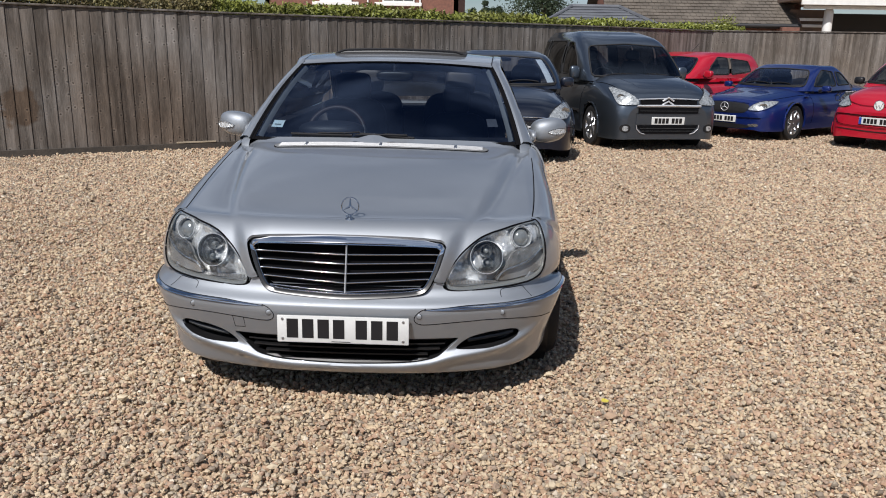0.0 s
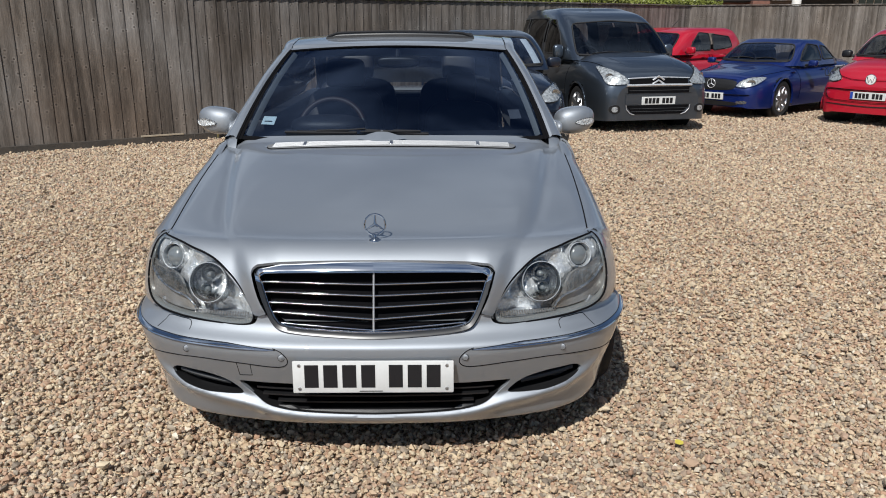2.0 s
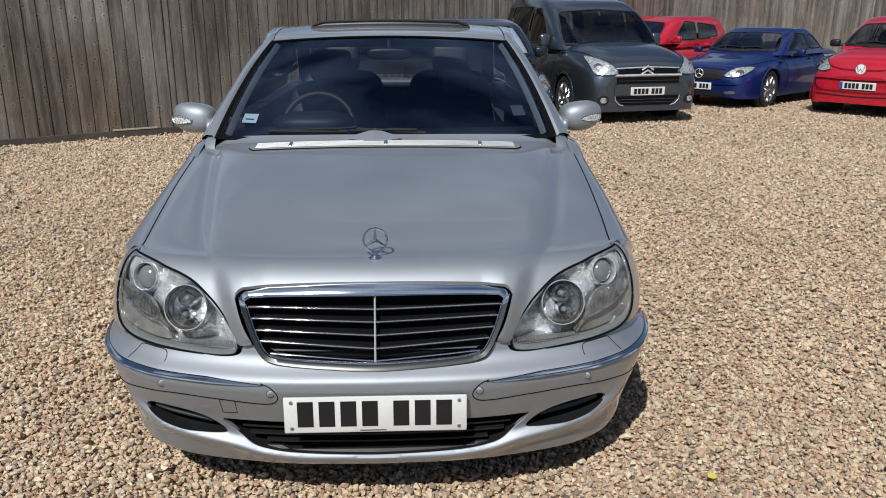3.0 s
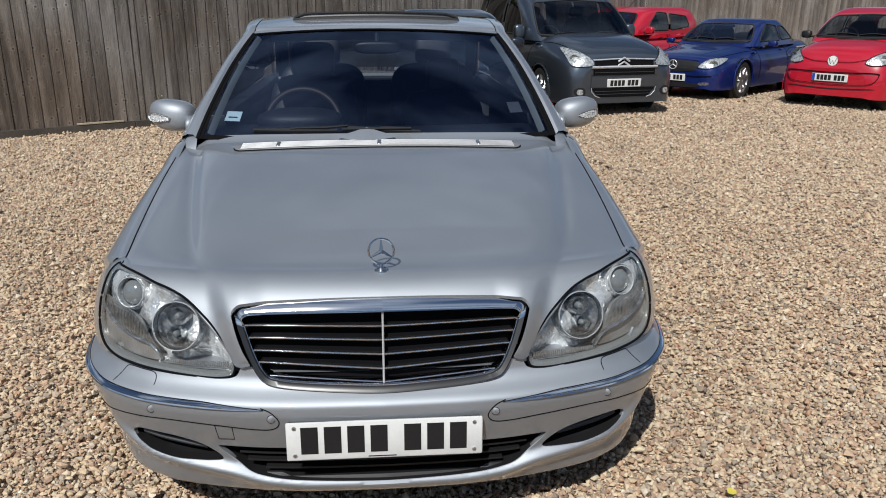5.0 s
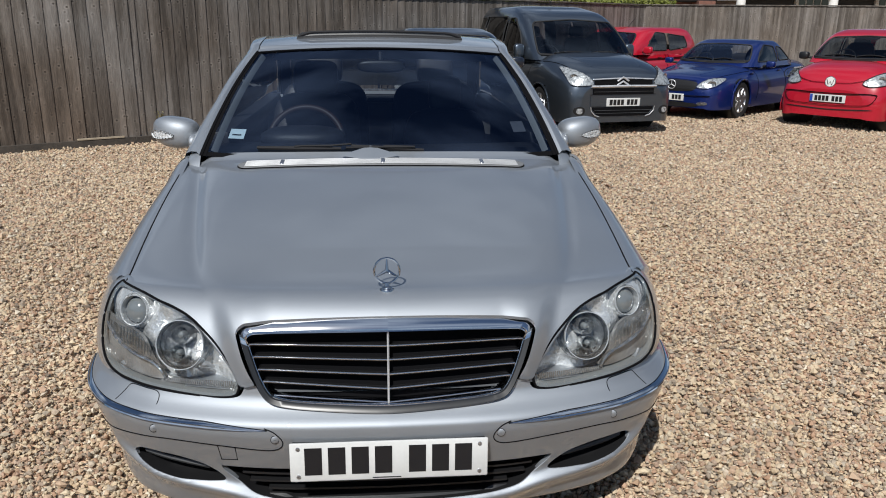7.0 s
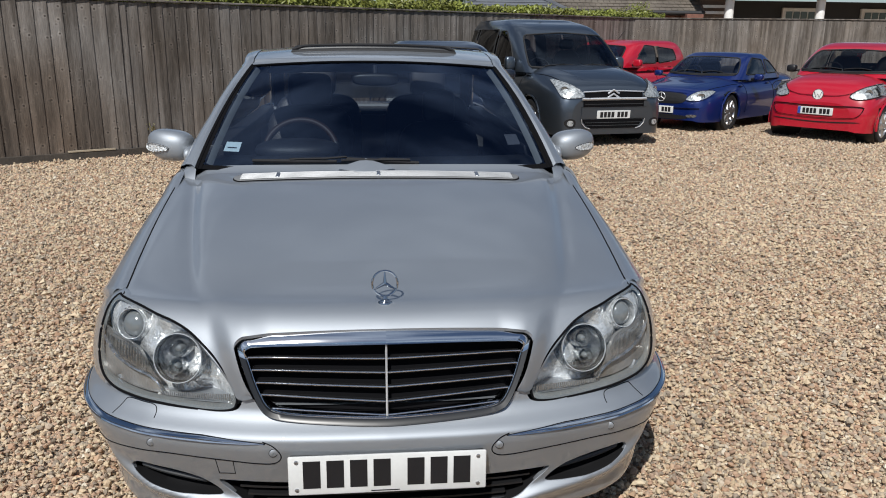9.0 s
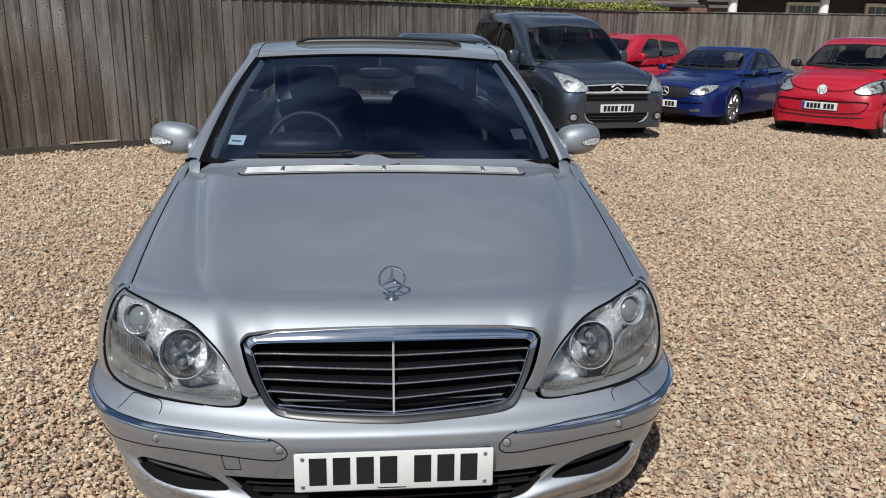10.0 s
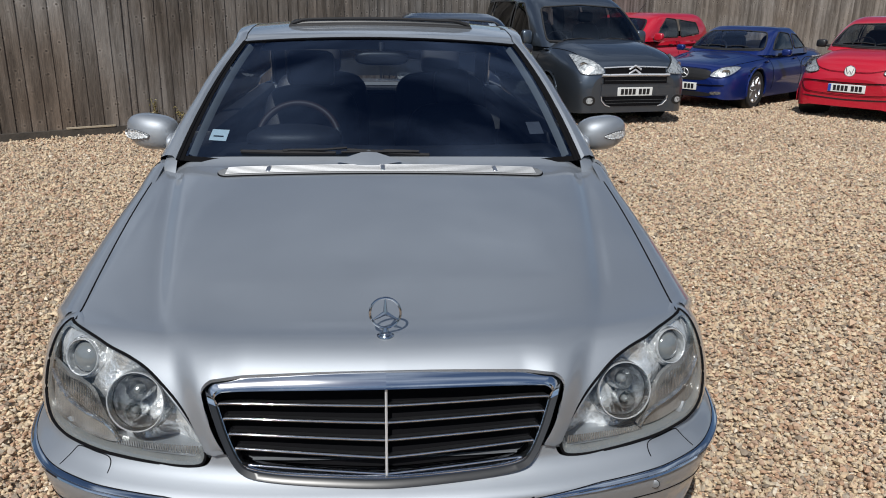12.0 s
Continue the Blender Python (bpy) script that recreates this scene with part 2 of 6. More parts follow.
# rusty and pale weather stains that run on from board to board
st_geo, st_noise, st_ramp, st_mix = fn.new("ShaderNodeNewGeometry"), fn.new("ShaderNodeTexNoise"), fn.new("ShaderNodeValToRGB"), fn.new("ShaderNodeMixRGB")
st_noise.inputs["Scale"].default_value, st_noise.inputs["Detail"].default_value = 0.9, 6
st_noise.inputs["Roughness"].default_value = 0.62
st_ramp.color_ramp.elements[0].position, st_ramp.color_ramp.elements[1].position = 0.34, 0.66
st_ramp.color_ramp.elements[0].color, st_ramp.color_ramp.elements[1].color = (0.82, 0.74, 0.66, 1), (1.18, 1.20, 1.22, 1)
st_mix.blend_type, st_mix.inputs[0].default_value = "MULTIPLY", 1.0
fl.new(st_geo.outputs["Position"], st_noise.inputs["Vector"])
fl.new(st_noise.outputs["Fac"], st_ramp.inputs[0])
# brown stains on the boards: a sharp spill and a broad, faded one
tone = km.outputs[0]
for at, grain_of, low, high, tint in (((-5.70, 9.60, 0.62), 7, 0.40, 0.47, (0.62, 0.48, 0.36, 1)), ((-4.50, 10.40, 0.40), 2.4, 0.75, 1.35, (0.72, 0.63, 0.55, 1))):
    sp_sub, sp_len, sp_add, sp_ramp, sp_mix = fn.new("ShaderNodeVectorMath"), fn.new("ShaderNodeVectorMath"), fn.new("ShaderNodeMath"), fn.new("ShaderNodeMapRange"), fn.new("ShaderNodeMixRGB")
    sp_noise = fn.new("ShaderNodeTexNoise")
    sp_noise.inputs["Scale"].default_value, sp_noise.inputs["Detail"].default_value = grain_of, 4
    sp_sub.operation, sp_sub.inputs[1].default_value = "SUBTRACT", at
    sp_len.operation = "LENGTH"
    sp_add.operation, sp_add.inputs[1].default_value = "MULTIPLY_ADD", 0.42
    sp_ramp.inputs["From Min"].default_value, sp_ramp.inputs["From Max"].default_value = low, high
    sp_ramp.inputs["To Min"].default_value, sp_ramp.inputs["To Max"].default_value = 1.0, 0.0
    sp_mix.blend_type, sp_mix.inputs[2].default_value = "MULTIPLY", tint
    fl.new(st_geo.outputs["Position"], sp_sub.inputs[0])
    fl.new(sp_sub.outputs[0], sp_len.inputs[0])
    fl.new(st_geo.outputs["Position"], sp_noise.inputs["Vector"])
    fl.new(sp_noise.outputs["Fac"], sp_add.inputs[0])
    fl.new(sp_len.outputs["Value"], sp_add.inputs[2])
    fl.new(sp_add.outputs[0], sp_ramp.inputs["Value"])
    fl.new(sp_ramp.outputs[0], sp_mix.inputs[0])
    fl.new(tone, sp_mix.inputs[1])
    tone = sp_mix.outputs[0]
fl.new(tone, st_mix.inputs[1])
fl.new(st_ramp.outputs[0], st_mix.inputs[2])
fl.new(st_mix.outputs[0], fn["Principled BSDF"].inputs["Base Color"])
# near black, standing in for the shade in the joints between fence boards
JOINT_SHADE = mat("joint_shade", (0.018, 0.016, 0.014), 0.95)
KERB = mat("damp_wood", (0.075, 0.062, 0.05), 0.9, col2=(0.04, 0.034, 0.028), bump=0.4, bscale=30)
DRY_LEAF = mat("dry_hedge_leaf", (0.235, 0.215, 0.075), 0.55, col2=(0.125, 0.088, 0.045), scale=2.2, rand=0.1)
LEAF = mat("hedge_leaf", (0.25, 0.29, 0.05), 0.45, col2=(0.13, 0.13, 0.03), scale=1.4, rand=0.1)
DARK_LEAF = mat("tree_leaf", (0.035, 0.06, 0.022), 0.6, col2=(0.02, 0.036, 0.016), scale=1.0)
BARK = mat("bark", (0.10, 0.075, 0.05), 0.9, bump=0.5, bscale=20)
TILE = mat("roof_tile", (0.165, 0.140, 0.115), 0.85, col2=(0.085, 0.072, 0.058), scale=2.2, bump=0.4, bscale=18, rand=0.12)
SLATE = mat("grey_slate", (0.13, 0.14, 0.155), 0.7, col2=(0.08, 0.085, 0.10), scale=2.5, rand=0.1)
BRICK = mat("red_brick", (0.22, 0.10, 0.07), 0.85, col2=(0.13, 0.06, 0.045), scale=9, bump=0.4, bscale=30)
WHITE_PAINT = mat("white_gloss", (0.78, 0.78, 0.76), 0.4)
CLAD = mat("brown_boards", (0.16, 0.11, 0.085), 0.7)
CHARCOAL = mat("charcoal_wall", (0.03, 0.031, 0.034), 0.7)

# ---- building helpers ----
from mathutils.bvhtree import BVHTree


class Shape:
    """A mesh that other pieces can be laid on."""
    def __init__(self, bm):
        bm.normal_update()
        self.tree = BVHTree.FromBMesh(bm)

    def front(self, u, z, off=.004):
        p, n, _, _ = self.tree.ray_cast(Vector((u, -2, z)), Vector((0, 1, 0)))
        return (p + n * off * (1 if n.y < 0 else -1)) if p else None

    def top(self, u, y, off=.004):
        p, n, _, _ = self.tree.ray_cast(Vector((u, y, 3)), Vector((0, 0, -1)))
        return (p + n * off * (1 if n.z > 0 else -1)) if p else None

    def side(self, y, z, sgn, off=.004):
        p, n, _, _ = self.tree.ray_cast(Vector((sgn * 3, y, z)), Vector((-sgn, 0, 0)))
        return (p + n * off * (1 if n.x * sgn > 0 else -1)) if p else None


def thing(name, m, label, category, group=""):
    return tagged(new(name), label, category, group) if m is None else _at(tagged(new(name), label, category, group), m)


def _at(ob, m):
    ob.matrix_world = m
    return ob


def part(name, bm, material, parent, label="", smooth=True):
    me = bpy.data.meshes.new(name)
    bm.to_mesh(me)
    bm.free()
    me.materials.append(material)
    if smooth:
        me.polygons.foreach_set("use_smooth", [True] * len(me.polygons))
        me.set_sharp_from_angle(angle=radians(38))
    ob = new(name, me)
    ob.parent = parent
    if label:
        tagged(ob, label)
    return ob


def structure(name, bm, material, label, smooth=False):
    ob = part(name, bm, material, None, "", smooth)
    return tagged(ob, label, "", "", "structure")


def interp(tab, x):
    """A smooth curve through (x, y) knots."""
    n = len(tab)
    if x <= tab[0][0]:
        return tab[0][1]
    if x >= tab[-1][0]:
        return tab[-1][1]
    i = 0
    while tab[i + 1][0] < x:
        i += 1

    def chord(k):
        return (tab[k + 1][1] - tab[k][1]) / (tab[k + 1][0] - tab[k][0])

    def slope(k):
        if k == 0:
            return chord(0)
        if k == n - 1:
            return chord(n - 2)
        a, b = chord(k - 1), chord(k)
        return 0.0 if a * b <= 0 else 2 * a * b / (a + b)
    (x0, y0), (x1, y1) = tab[i], tab[i + 1]
    h = x1 - x0
    t = (x - x0) / h
    return (2 * t**3 - 3 * t * t + 1) * y0 + (t**3 - 2 * t * t + t) * h * slope(i) + (-2 * t**3 + 3 * t * t) * y1 + (t**3 - t * t) * h * slope(i + 1)


def loop2(pts, n=8, closed=True):
    """A rounded line through plan points (Catmull-Rom)."""
    out, k = [], len(pts)
    for i in range(k if closed else k - 1):
        if closed:
            p = [Vector(pts[(i + j) % k]) for j in (-1, 0, 1, 2)]
        else:
            p = [Vector(pts[min(max(i + j, 0), k - 1)]) for j in (-1, 0, 1, 2)]
        for s in range(n):
            t = s / n
            out.append(0.5 * (2 * p[1] + (p[2] - p[0]) * t + (2 * p[0] - 5 * p[1] + 4 * p[2] - p[3]) * t * t + (3 * p[1] - p[0] - 3 * p[2] + p[3]) * t**3))
    if not closed:
        out.append(Vector(pts[-1]))
    return out


def inside(poly, x, y):
    hit, j = False, len(poly) - 1
    for i in range(len(poly)):
        xi, yi, xj, yj = poly[i][0], poly[i][1], poly[j][0], poly[j][1]
        if (yi > y) != (yj > y) and x < (xj - xi) * (y - yi) / (yj - yi) + xi:
            hit = not hit
        j = i
    return hit


def nearest(poly, x, y):
    best, where = 1e9, None
    for i in range(len(poly)):
        ax, ay, bx, by = poly[i - 1][0], poly[i - 1][1], poly[i][0], poly[i][1]
        dx, dy = bx - ax, by - ay
        t = max(0, min(1, ((x - ax) * dx + (y - ay) * dy) / (dx * dx + dy * dy + 1e-12)))
        px, py = ax + t * dx, ay + t * dy
        d = (px - x)**2 + (py - y)**2
        if d < best:
            best, where = d, (px, py)
    return math.sqrt(best), where


def patch(a0, a1, na, b0, b1, nb, surf, outline=None, holes=(), rim=0.0):
    """A surface sheet over (a, b), trimmed to an outline, with holes; rim folds its edges inwards."""
    bm = bmesh.new()
    par = [[(a0 + (a1 - a0) * i / na, b0 + (b1 - b0) * j / nb) for j in range(nb + 1)] for i in range(na + 1)]
    rings = ([outline] if outline else []) + list(holes)
    keep = set()
    for i in range(na):
        for j in range(nb):
            ca, cb = (par[i][j][0] + par[i + 1][j][0]) / 2, (par[i][j][1] + par[i][j + 1][1]) / 2
            if (outline is None or inside(outline, ca, cb)) and not any(inside(h, ca, cb) for h in holes):
                keep.add((i, j))
    verts = {}

    def vert(i, j):
        if (i, j) not in verts:
            a, b = par[i][j]
            around = [(i - 1, j - 1), (i - 1, j), (i, j - 1), (i, j)]
            if rings and not all(c in keep for c in around):
                d, q = min((nearest(r, a, b) for r in rings), key=lambda v: v[0])
                if d < 1.5 * max(abs(a1 - a0) / na, abs(b1 - b0) / nb):
                    a, b = q
            verts[i, j] = bm.verts.new(surf(a, b))
        return verts[i, j]
    for i, j in keep:
        bm.faces.new((vert(i, j), vert(i + 1, j), vert(i + 1, j + 1), vert(i, j + 1)))
    if rim:
        fold(bm, rim)
    return bm


def fold(bm, depth, towards=None):
    """Turns the open edges of a sheet inwards, so that it has a thickness at its joints."""
    bm.normal_update()
    edges = [e for e in bm.edges if e.is_boundary]
    normals = {v: v.normal.copy() for e in edges for v in e.verts}
    made = bmesh.ops.extrude_edge_only(bm, edges=edges)["geom"]
    for v in made:
        if isinstance(v, bmesh.types.BMVert):
            src = min((o.other_vert(v) for o in v.link_edges if o.other_vert(v) in normals), key=lambda q: (q.co - v.co).length, default=None)
            n = normals.get(src)
            if n is not None:
                v.co += (Vector(towards) if towards else -n) * depth


def tube(points, r, closed=False, sides=8, flat=1.0):
    """A rod along points; flat squeezes it in z."""
    bm = bmesh.new()
    pts = [Vector(p) for p in points]
    n = len(pts)
    rings = []
    for i, p in enumerate(pts):
        d = (pts[(i + 1) % n] - pts[i - 1]) if closed else (pts[min(i + 1, n - 1)] - pts[max(i - 1, 0)])
        d.normalize()
        up = Vector((0, 0, 1)) if abs(d.z) < 0.9 else Vector((0, 1, 0))
        s = d.cross(up).normalized()
        u = s.cross(d)
        rr = r(i / max(1, n - 1)) if callable(r) else r
        rings.append([bm.verts.new(p + s * rr * math.cos(2 * math.pi * k / sides) + u * rr * flat * math.sin(2 * math.pi * k / sides)) for k in range(sides)])
    for i in range(n if closed else n - 1):
        a, b = rings[i], rings[(i + 1) % n]
        for k in range(sides):
            bm.faces.new((a[k], a[(k + 1) % sides], b[(k + 1) % sides], b[k]))
    if not closed:
        bm.faces.new(rings[0][::-1])
        bm.faces.new(rings[-1])
    return bm


def lathe(profile, m, segs=32):
    """Turns (radius, height) round the z axis of m."""
    bm = bmesh.new()
    rings = []
    for r, h in profile:
        rings.append([bm.verts.new(m @ Vector((max(r, 1e-4) * math.cos(2 * math.pi * k / segs), max(r, 1e-4) * math.sin(2 * math.pi * k / segs), h))) for k in range(segs)])
    for a, b in zip(rings, rings[1:]):
        for k in range(segs):
            bm.faces.new((a[k], a[(k + 1) % segs], b[(k + 1) % segs], b[k]))
    return bm


def strip(lines):
    """A sheet through lines of points of equal length."""
    bm = bmesh.new()
    rows = [[bm.verts.new(p) for p in line] for line in lines]
    for a, b in zip(rows, rows[1:]):
        for k in range(len(a) - 1):
            bm.faces.new((a[k], a[k + 1], b[k + 1], b[k]))
    return bm


def box(x0, x1, y0, y1, z0, z1, bevel=0.0, seg=2):
    bm = bmesh.new()
    bmesh.ops.create_cube(bm, size=1, matrix=Matrix.Translation(((x0 + x1) / 2, (y0 + y1) / 2, (z0 + z1) / 2)) @ Matrix.Diagonal((x1 - x0, y1 - y0, z1 - z0, 1)))
    if bevel:
        bmesh.ops.bevel(bm, geom=bm.edges[:], offset=bevel, segments=seg, affect="EDGES", profile=0.5)
    return bm


def moved(bm, m):
    bm.transform(m)
    return bm


def blob(m, nx=2.6, ny=2.6, segs=24, rings=14):
    """A rounded block (superellipsoid) of unit half size, placed by m."""
    def pw(v, n):
        return math.copysign(abs(v)**(2 / n), v)
    bm = bmesh.new()
    rows = []
    for i in range(rings + 1):
        a = -math.pi / 2 + math.pi * i / rings
        rows.append([bm.verts.new(m @ Vector((pw(math.cos(a), nx) * pw(math.cos(2 * math.pi * k / segs), ny), pw(math.cos(a), nx) * pw(math.sin(2 * math.pi * k / segs), ny), pw(math.sin(a), nx)))) for k in range(segs)])
    for a, b in zip(rows, rows[1:]):
        for k in range(segs):
            bm.faces.new((a[k], a[(k + 1) % segs], b[(k + 1) % segs], b[k]))
    bmesh.ops.remove_doubles(bm, verts=bm.verts[:], dist=1e-5)
    return bm


def soup(name, verts, tris, material, parent=None):
    """One mesh from arrays, for things too many to count."""
    me = bpy.data.meshes.new(name)
    me.vertices.add(len(verts))
    me.vertices.foreach_set("co", verts.astype(np.float32).ravel())
    me.loops.add(tris.size)
    me.loops.foreach_set("vertex_index", tris.astype(np.int32).ravel())
    me.polygons.add(len(tris))
    k = tris.shape[1]
    me.polygons.foreach_set("loop_start", np.arange(0, tris.size, k, dtype=np.int32))
    me.polygons.foreach_set("use_smooth", np.zeros(len(tris), bool))
    me.update(calc_edges=True)
    me.materials.append(material)
    ob = new(name, me)
    ob.parent = parent
    return ob


def leaf_cloud(name, centres, size, material, parent, seed):
    """Small folded leaves at the given centres."""
    rng = np.random.default_rng(seed)
    n = len(centres)
    a, b = rng.normal(size=(n, 3)), rng.normal(size=(n, 3))
    a /= np.linalg.norm(a, axis=1, keepdims=True)
    b -= a * (a * b).sum(1, keepdims=True)
    b /= np.linalg.norm(b, axis=1, keepdims=True)
    s = size * rng.uniform(0.6, 1.3, (n, 1))
    c = np.cross(a, b)
    v = np.stack([centres - a * s, centres + b * s * 0.45 + c * s * 0.15, centres + a * s, centres - b * s * 0.45 + c * s * 0.15], 1).reshape(-1, 3)
    i = np.arange(n)[:, None] * 4
    t = np.concatenate([i + np.array([[0, 1, 2]]), i + np.array([[0, 2, 3]])], 1).reshape(-1, 3)
    return soup(name, v, t, material, parent)


def wheel(parent, x, y, r, width, side, material=None, spokes=5, name="wheel"):
    """A wheel standing on the ground: tyre with rounded shoulders, rim with spokes and a hub."""
    m = Matrix.Translation((x, y, r)) @ Matrix.Rotation(radians(90 * side), 4, "Y")
    w = width / 2
    rim = r * 0.67
    hub = new(name)
    hub.parent = parent
    part("tyre", lathe([(rim, -w), (r - 0.02, -w), (r - 0.004, -w * 0.75), (r, 0), (r - 0.004, w * 0.75), (r - 0.02, w * 0.98), (rim + 0.02, w), (rim, w * 0.9), (rim - 0.01, -w)], m, 40), RUBBER, hub)
    part("rim", lathe([(rim + 0.008, w * 0.93), (rim - 0.008, w * 0.95), (rim - 0.02, w * 0.7), (rim - 0.03, -w), (rim * 0.35, -w)], m, 40), material or ALLOY, hub)
    for k in range(spokes):
        a = 2 * math.pi * k / spokes
        q = m @ Matrix.Rotation(a, 4, "Z")
        bm = bmesh.new()
        for (px, py, pz), (sx, sy) in (((rim * 0.1, 0, w * 0.72), (0.05, 0.018)), ((rim * 0.98, 0, w * 0.86), (0.035, 0.014))):
            for dy, dz in ((-sx, -sy), (sx, -sy), (sx * 0.8, sy), (-sx * 0.8, sy)):
                bm.verts.new(q @ Vector((px, dy, pz + dz)))
        v = list(bm.verts)
        for f in ((0, 1, 5, 4), (1, 2, 6, 5), (2, 3, 7, 6), (3, 0, 4, 7), (3, 2, 1, 0), (4, 5, 6, 7)):
            bm.faces.new([v[i] for i in f])
        part("spoke", bm, material or ALLOY, hub)
    part("hub_cap", lathe([(0.001, w * 0.86), (0.055, w * 0.84), (0.075, w * 0.74), (0.08, 0)], m, 20), material or ALLOY, hub)
    return hub

# ---- the silver saloon: x across, y back from the nose, z up ----
CAR = pose(-0.2174, 2.95, 0.0, 0, 0, 2.284)
car = thing("saloon_car", CAR, "silver four-door saloon with chrome grille parked on gravel", "car")
PLAN = [(0, .022), (.2, .027), (.316, .036), (.45, .06), (.626, .112), (.72, .165), (.78, .215), (.832, .285), (.87, .36), (.90, .46), (.92, .58), (.9275, .72)]
RIDGE = [(0, .774), (.35, .775), (.55, .779), (.746, .770), (.80, .752), (.86, .70), (.90, .64), (.93, .58)]
BUMP = [(.152, .14), (.165, .095), (.18, .076), (.20, .068), (.225, .063), (.25, .058), (.30, .044), (.35, .028), (.40, .012), (.435, .003), (.455, 0), (.478, .001), (.490, .010), (.50, .026), (.513, .044), (.527, .055), (.540, .061), (.555, .063), (.570, .065)]
NOSE_H, NOSE_L = .21, .16


def plan(u):
    return interp(PLAN, abs(u))


def ridge(u):
    """Height of the bonnet's front roll, with the start of the long crease."""
    k = min(1, max(0, (.47 - abs(u)) / .08))
    return interp(RIDGE, abs(u)) + .006 * k * k * (3 - 2 * k)


def front_y(u, z):
    """The face of the nose above the bumper."""
    q = min(1, max(0, 1 - (ridge(u) - z) / NOSE_H))
    return plan(u) + .062 + NOSE_L * (1 - math.sqrt(max(0, 1 - q * q)))


LIP = [(0, .216), (.2, .218), (.33, .230), (.44, .258), (.56, .276), (.66, .296), (.74, .320), (.80, .345)]


def inset(u, z):
    """How far the bumper lies behind its plan line; a lip stands proud below the air intakes."""
    crest = interp(LIP, abs(u))
    fade = 1 - min(1, max(0, (abs(u) - .66) / .16))
    d = (z - crest) / (.020 if z > crest else .036)
    return interp(BUMP, z) - .030 * fade * math.exp(-d * d)


def grille_y(u, z):
    return .07 + (z - .524) * .345 + .035 * (math.sqrt(u * u + .0009) - .03) + .07 * u * u - .009 * min(1, max(0, (abs(u) - .29) / .11))**2


def seam_u(y):
    return interp([(.30, .735), (.385, .746), (.7, .778), (1.1, .800), (1.5, .812)], y)


def shoulder(u, fold_u):
    """1 on the raised frame of the grille, falling to 0 beyond the fold that runs down from the crease."""
    k = min(1, max(0, (.505 - fold_u) / .055))
    w = min(1, max(0, (abs(u) - .30) / .08))
    return k * k * (3 - 2 * k) * w * w * (3 - 2 * w)


def top_z(u, y):
    """Height of the bonnet, behind the rounded nose."""
    u = abs(u)
    yr = plan(min(u, .78)) + .062 + NOSE_L
    t = min(1, max(0, (y - yr) / (1.46 - yr)))
    r = interp(RIDGE, min(u, .80))
    crease = .50 + .24 * t**.75
    d = max(0, crease + .018 - u)
    step = d * d / (d * d + .0014)
    f = (t - .07 * (1 - math.exp(-t / .07))) / .93
    dip = .006 * min(1, 4 * t) * math.exp(-((u - crease - .022) / .025)**2)
    return r - dip + (.952 - .03 * (u / .8)**2 - r) * (1.28 * f - .28 * f * f) + (.016 + .011 * min(1, 5 * t) * (1 - .8 * t)) * step


LAMP = loop2([(.747, .768), (.675, .765), (.62, .756), (.575, .747), (.53, .731), (.487, .703), (.446, .666), (.411, .616), (.396, .575), (.398, .552), (.414, .535), (.464, .529), (.541, .532), (.617, .537), (.68, .541), (.74, .547), (.779, .561), (.80, .585), (.809, .625), (.808, .665), (.801, .705), (.789, .742), (.771, .763)], 4)
half_o = [(.2, .7435), (.352, .7365), (.382, .7315), (.3965, .716), (.393, .696), (.376, .64), (.358, .595), (.335, .550), (.309, .526), (.249, .514), (.131, .505)]
GRILLE_O = loop2([(0, .746)] + half_o + [(0, .500)] + [(-u, z) for u, z in half_o[::-1]], 4)
half_i = [(.2, .703), (.336, .700), (.358, .698), (.3695, .689), (.366, .677), (.352, .635), (.338, .598), (.318, .560), (.296, .543), (.24, .534), (.131, .528)]
GRILLE_I = loop2([(0, .705)] + half_i + [(0, .524)] + [(-u, z) for u, z in half_i[::-1]], 4)
half_n = [(.25, .343), (.44, .343), (.459, .341), (.455, .325), (.435, .302), (.405, .275), (.375, .256), (.335, .244), (.26, .233), (.15, .2275)]
INTAKE = loop2([(0, .343)] + half_n + [(0, .225)] + [(-u, z) for u, z in half_n[::-1]], 4)
FOG = loop2([(.722, .343), (.700, .360), (.668, .366), (.62, .365), (.573, .360), (.51, .343), (.467, .312), (.455, .289), (.485, .285), (.535, .286), (.59, .290), (.66, .306), (.705, .323)], 4)


def flip(poly):
    return [Vector((-p[0], p[1])) for p in poly][::-1]


# bonnet
def roll(u):
    """The nose turns down more sharply above the grille than beside the lamps."""
    k = min(1, max(0, (.47 - abs(u)) / .10))
    return 1 - .15 * k * k * (3 - 2 * k)


def hood_surf(s, a):
    """a: 0 at the windscreen, 1 at the start of the nose, 2 at its foot."""
    if a <= 1:
        y = 1.46 + (plan(s * .746) + .062 + NOSE_L - 1.46) * a
        edge = seam_u(y)
        y -= .10 * (1 - a)**3 * (1 - s * s)
        u = s * edge
        return Vector((u, y, top_z(u, y)))
    u = s * seam_u(.385)
    th = (a - 1) * math.pi / 2
    base = top_z(abs(u) + .09 * (a - 1), plan(u) + .062 + NOSE_L)
    p = roll(u)
    out = .022 * math.sin(th) * shoulder(u, abs(u) + .09 * (a - 1))
    return Vector((u, plan(u) + .062 + NOSE_L * (1 - math.sin(th)**p) - out, base - NOSE_H * (1 - max(0, math.cos(th))**p)))


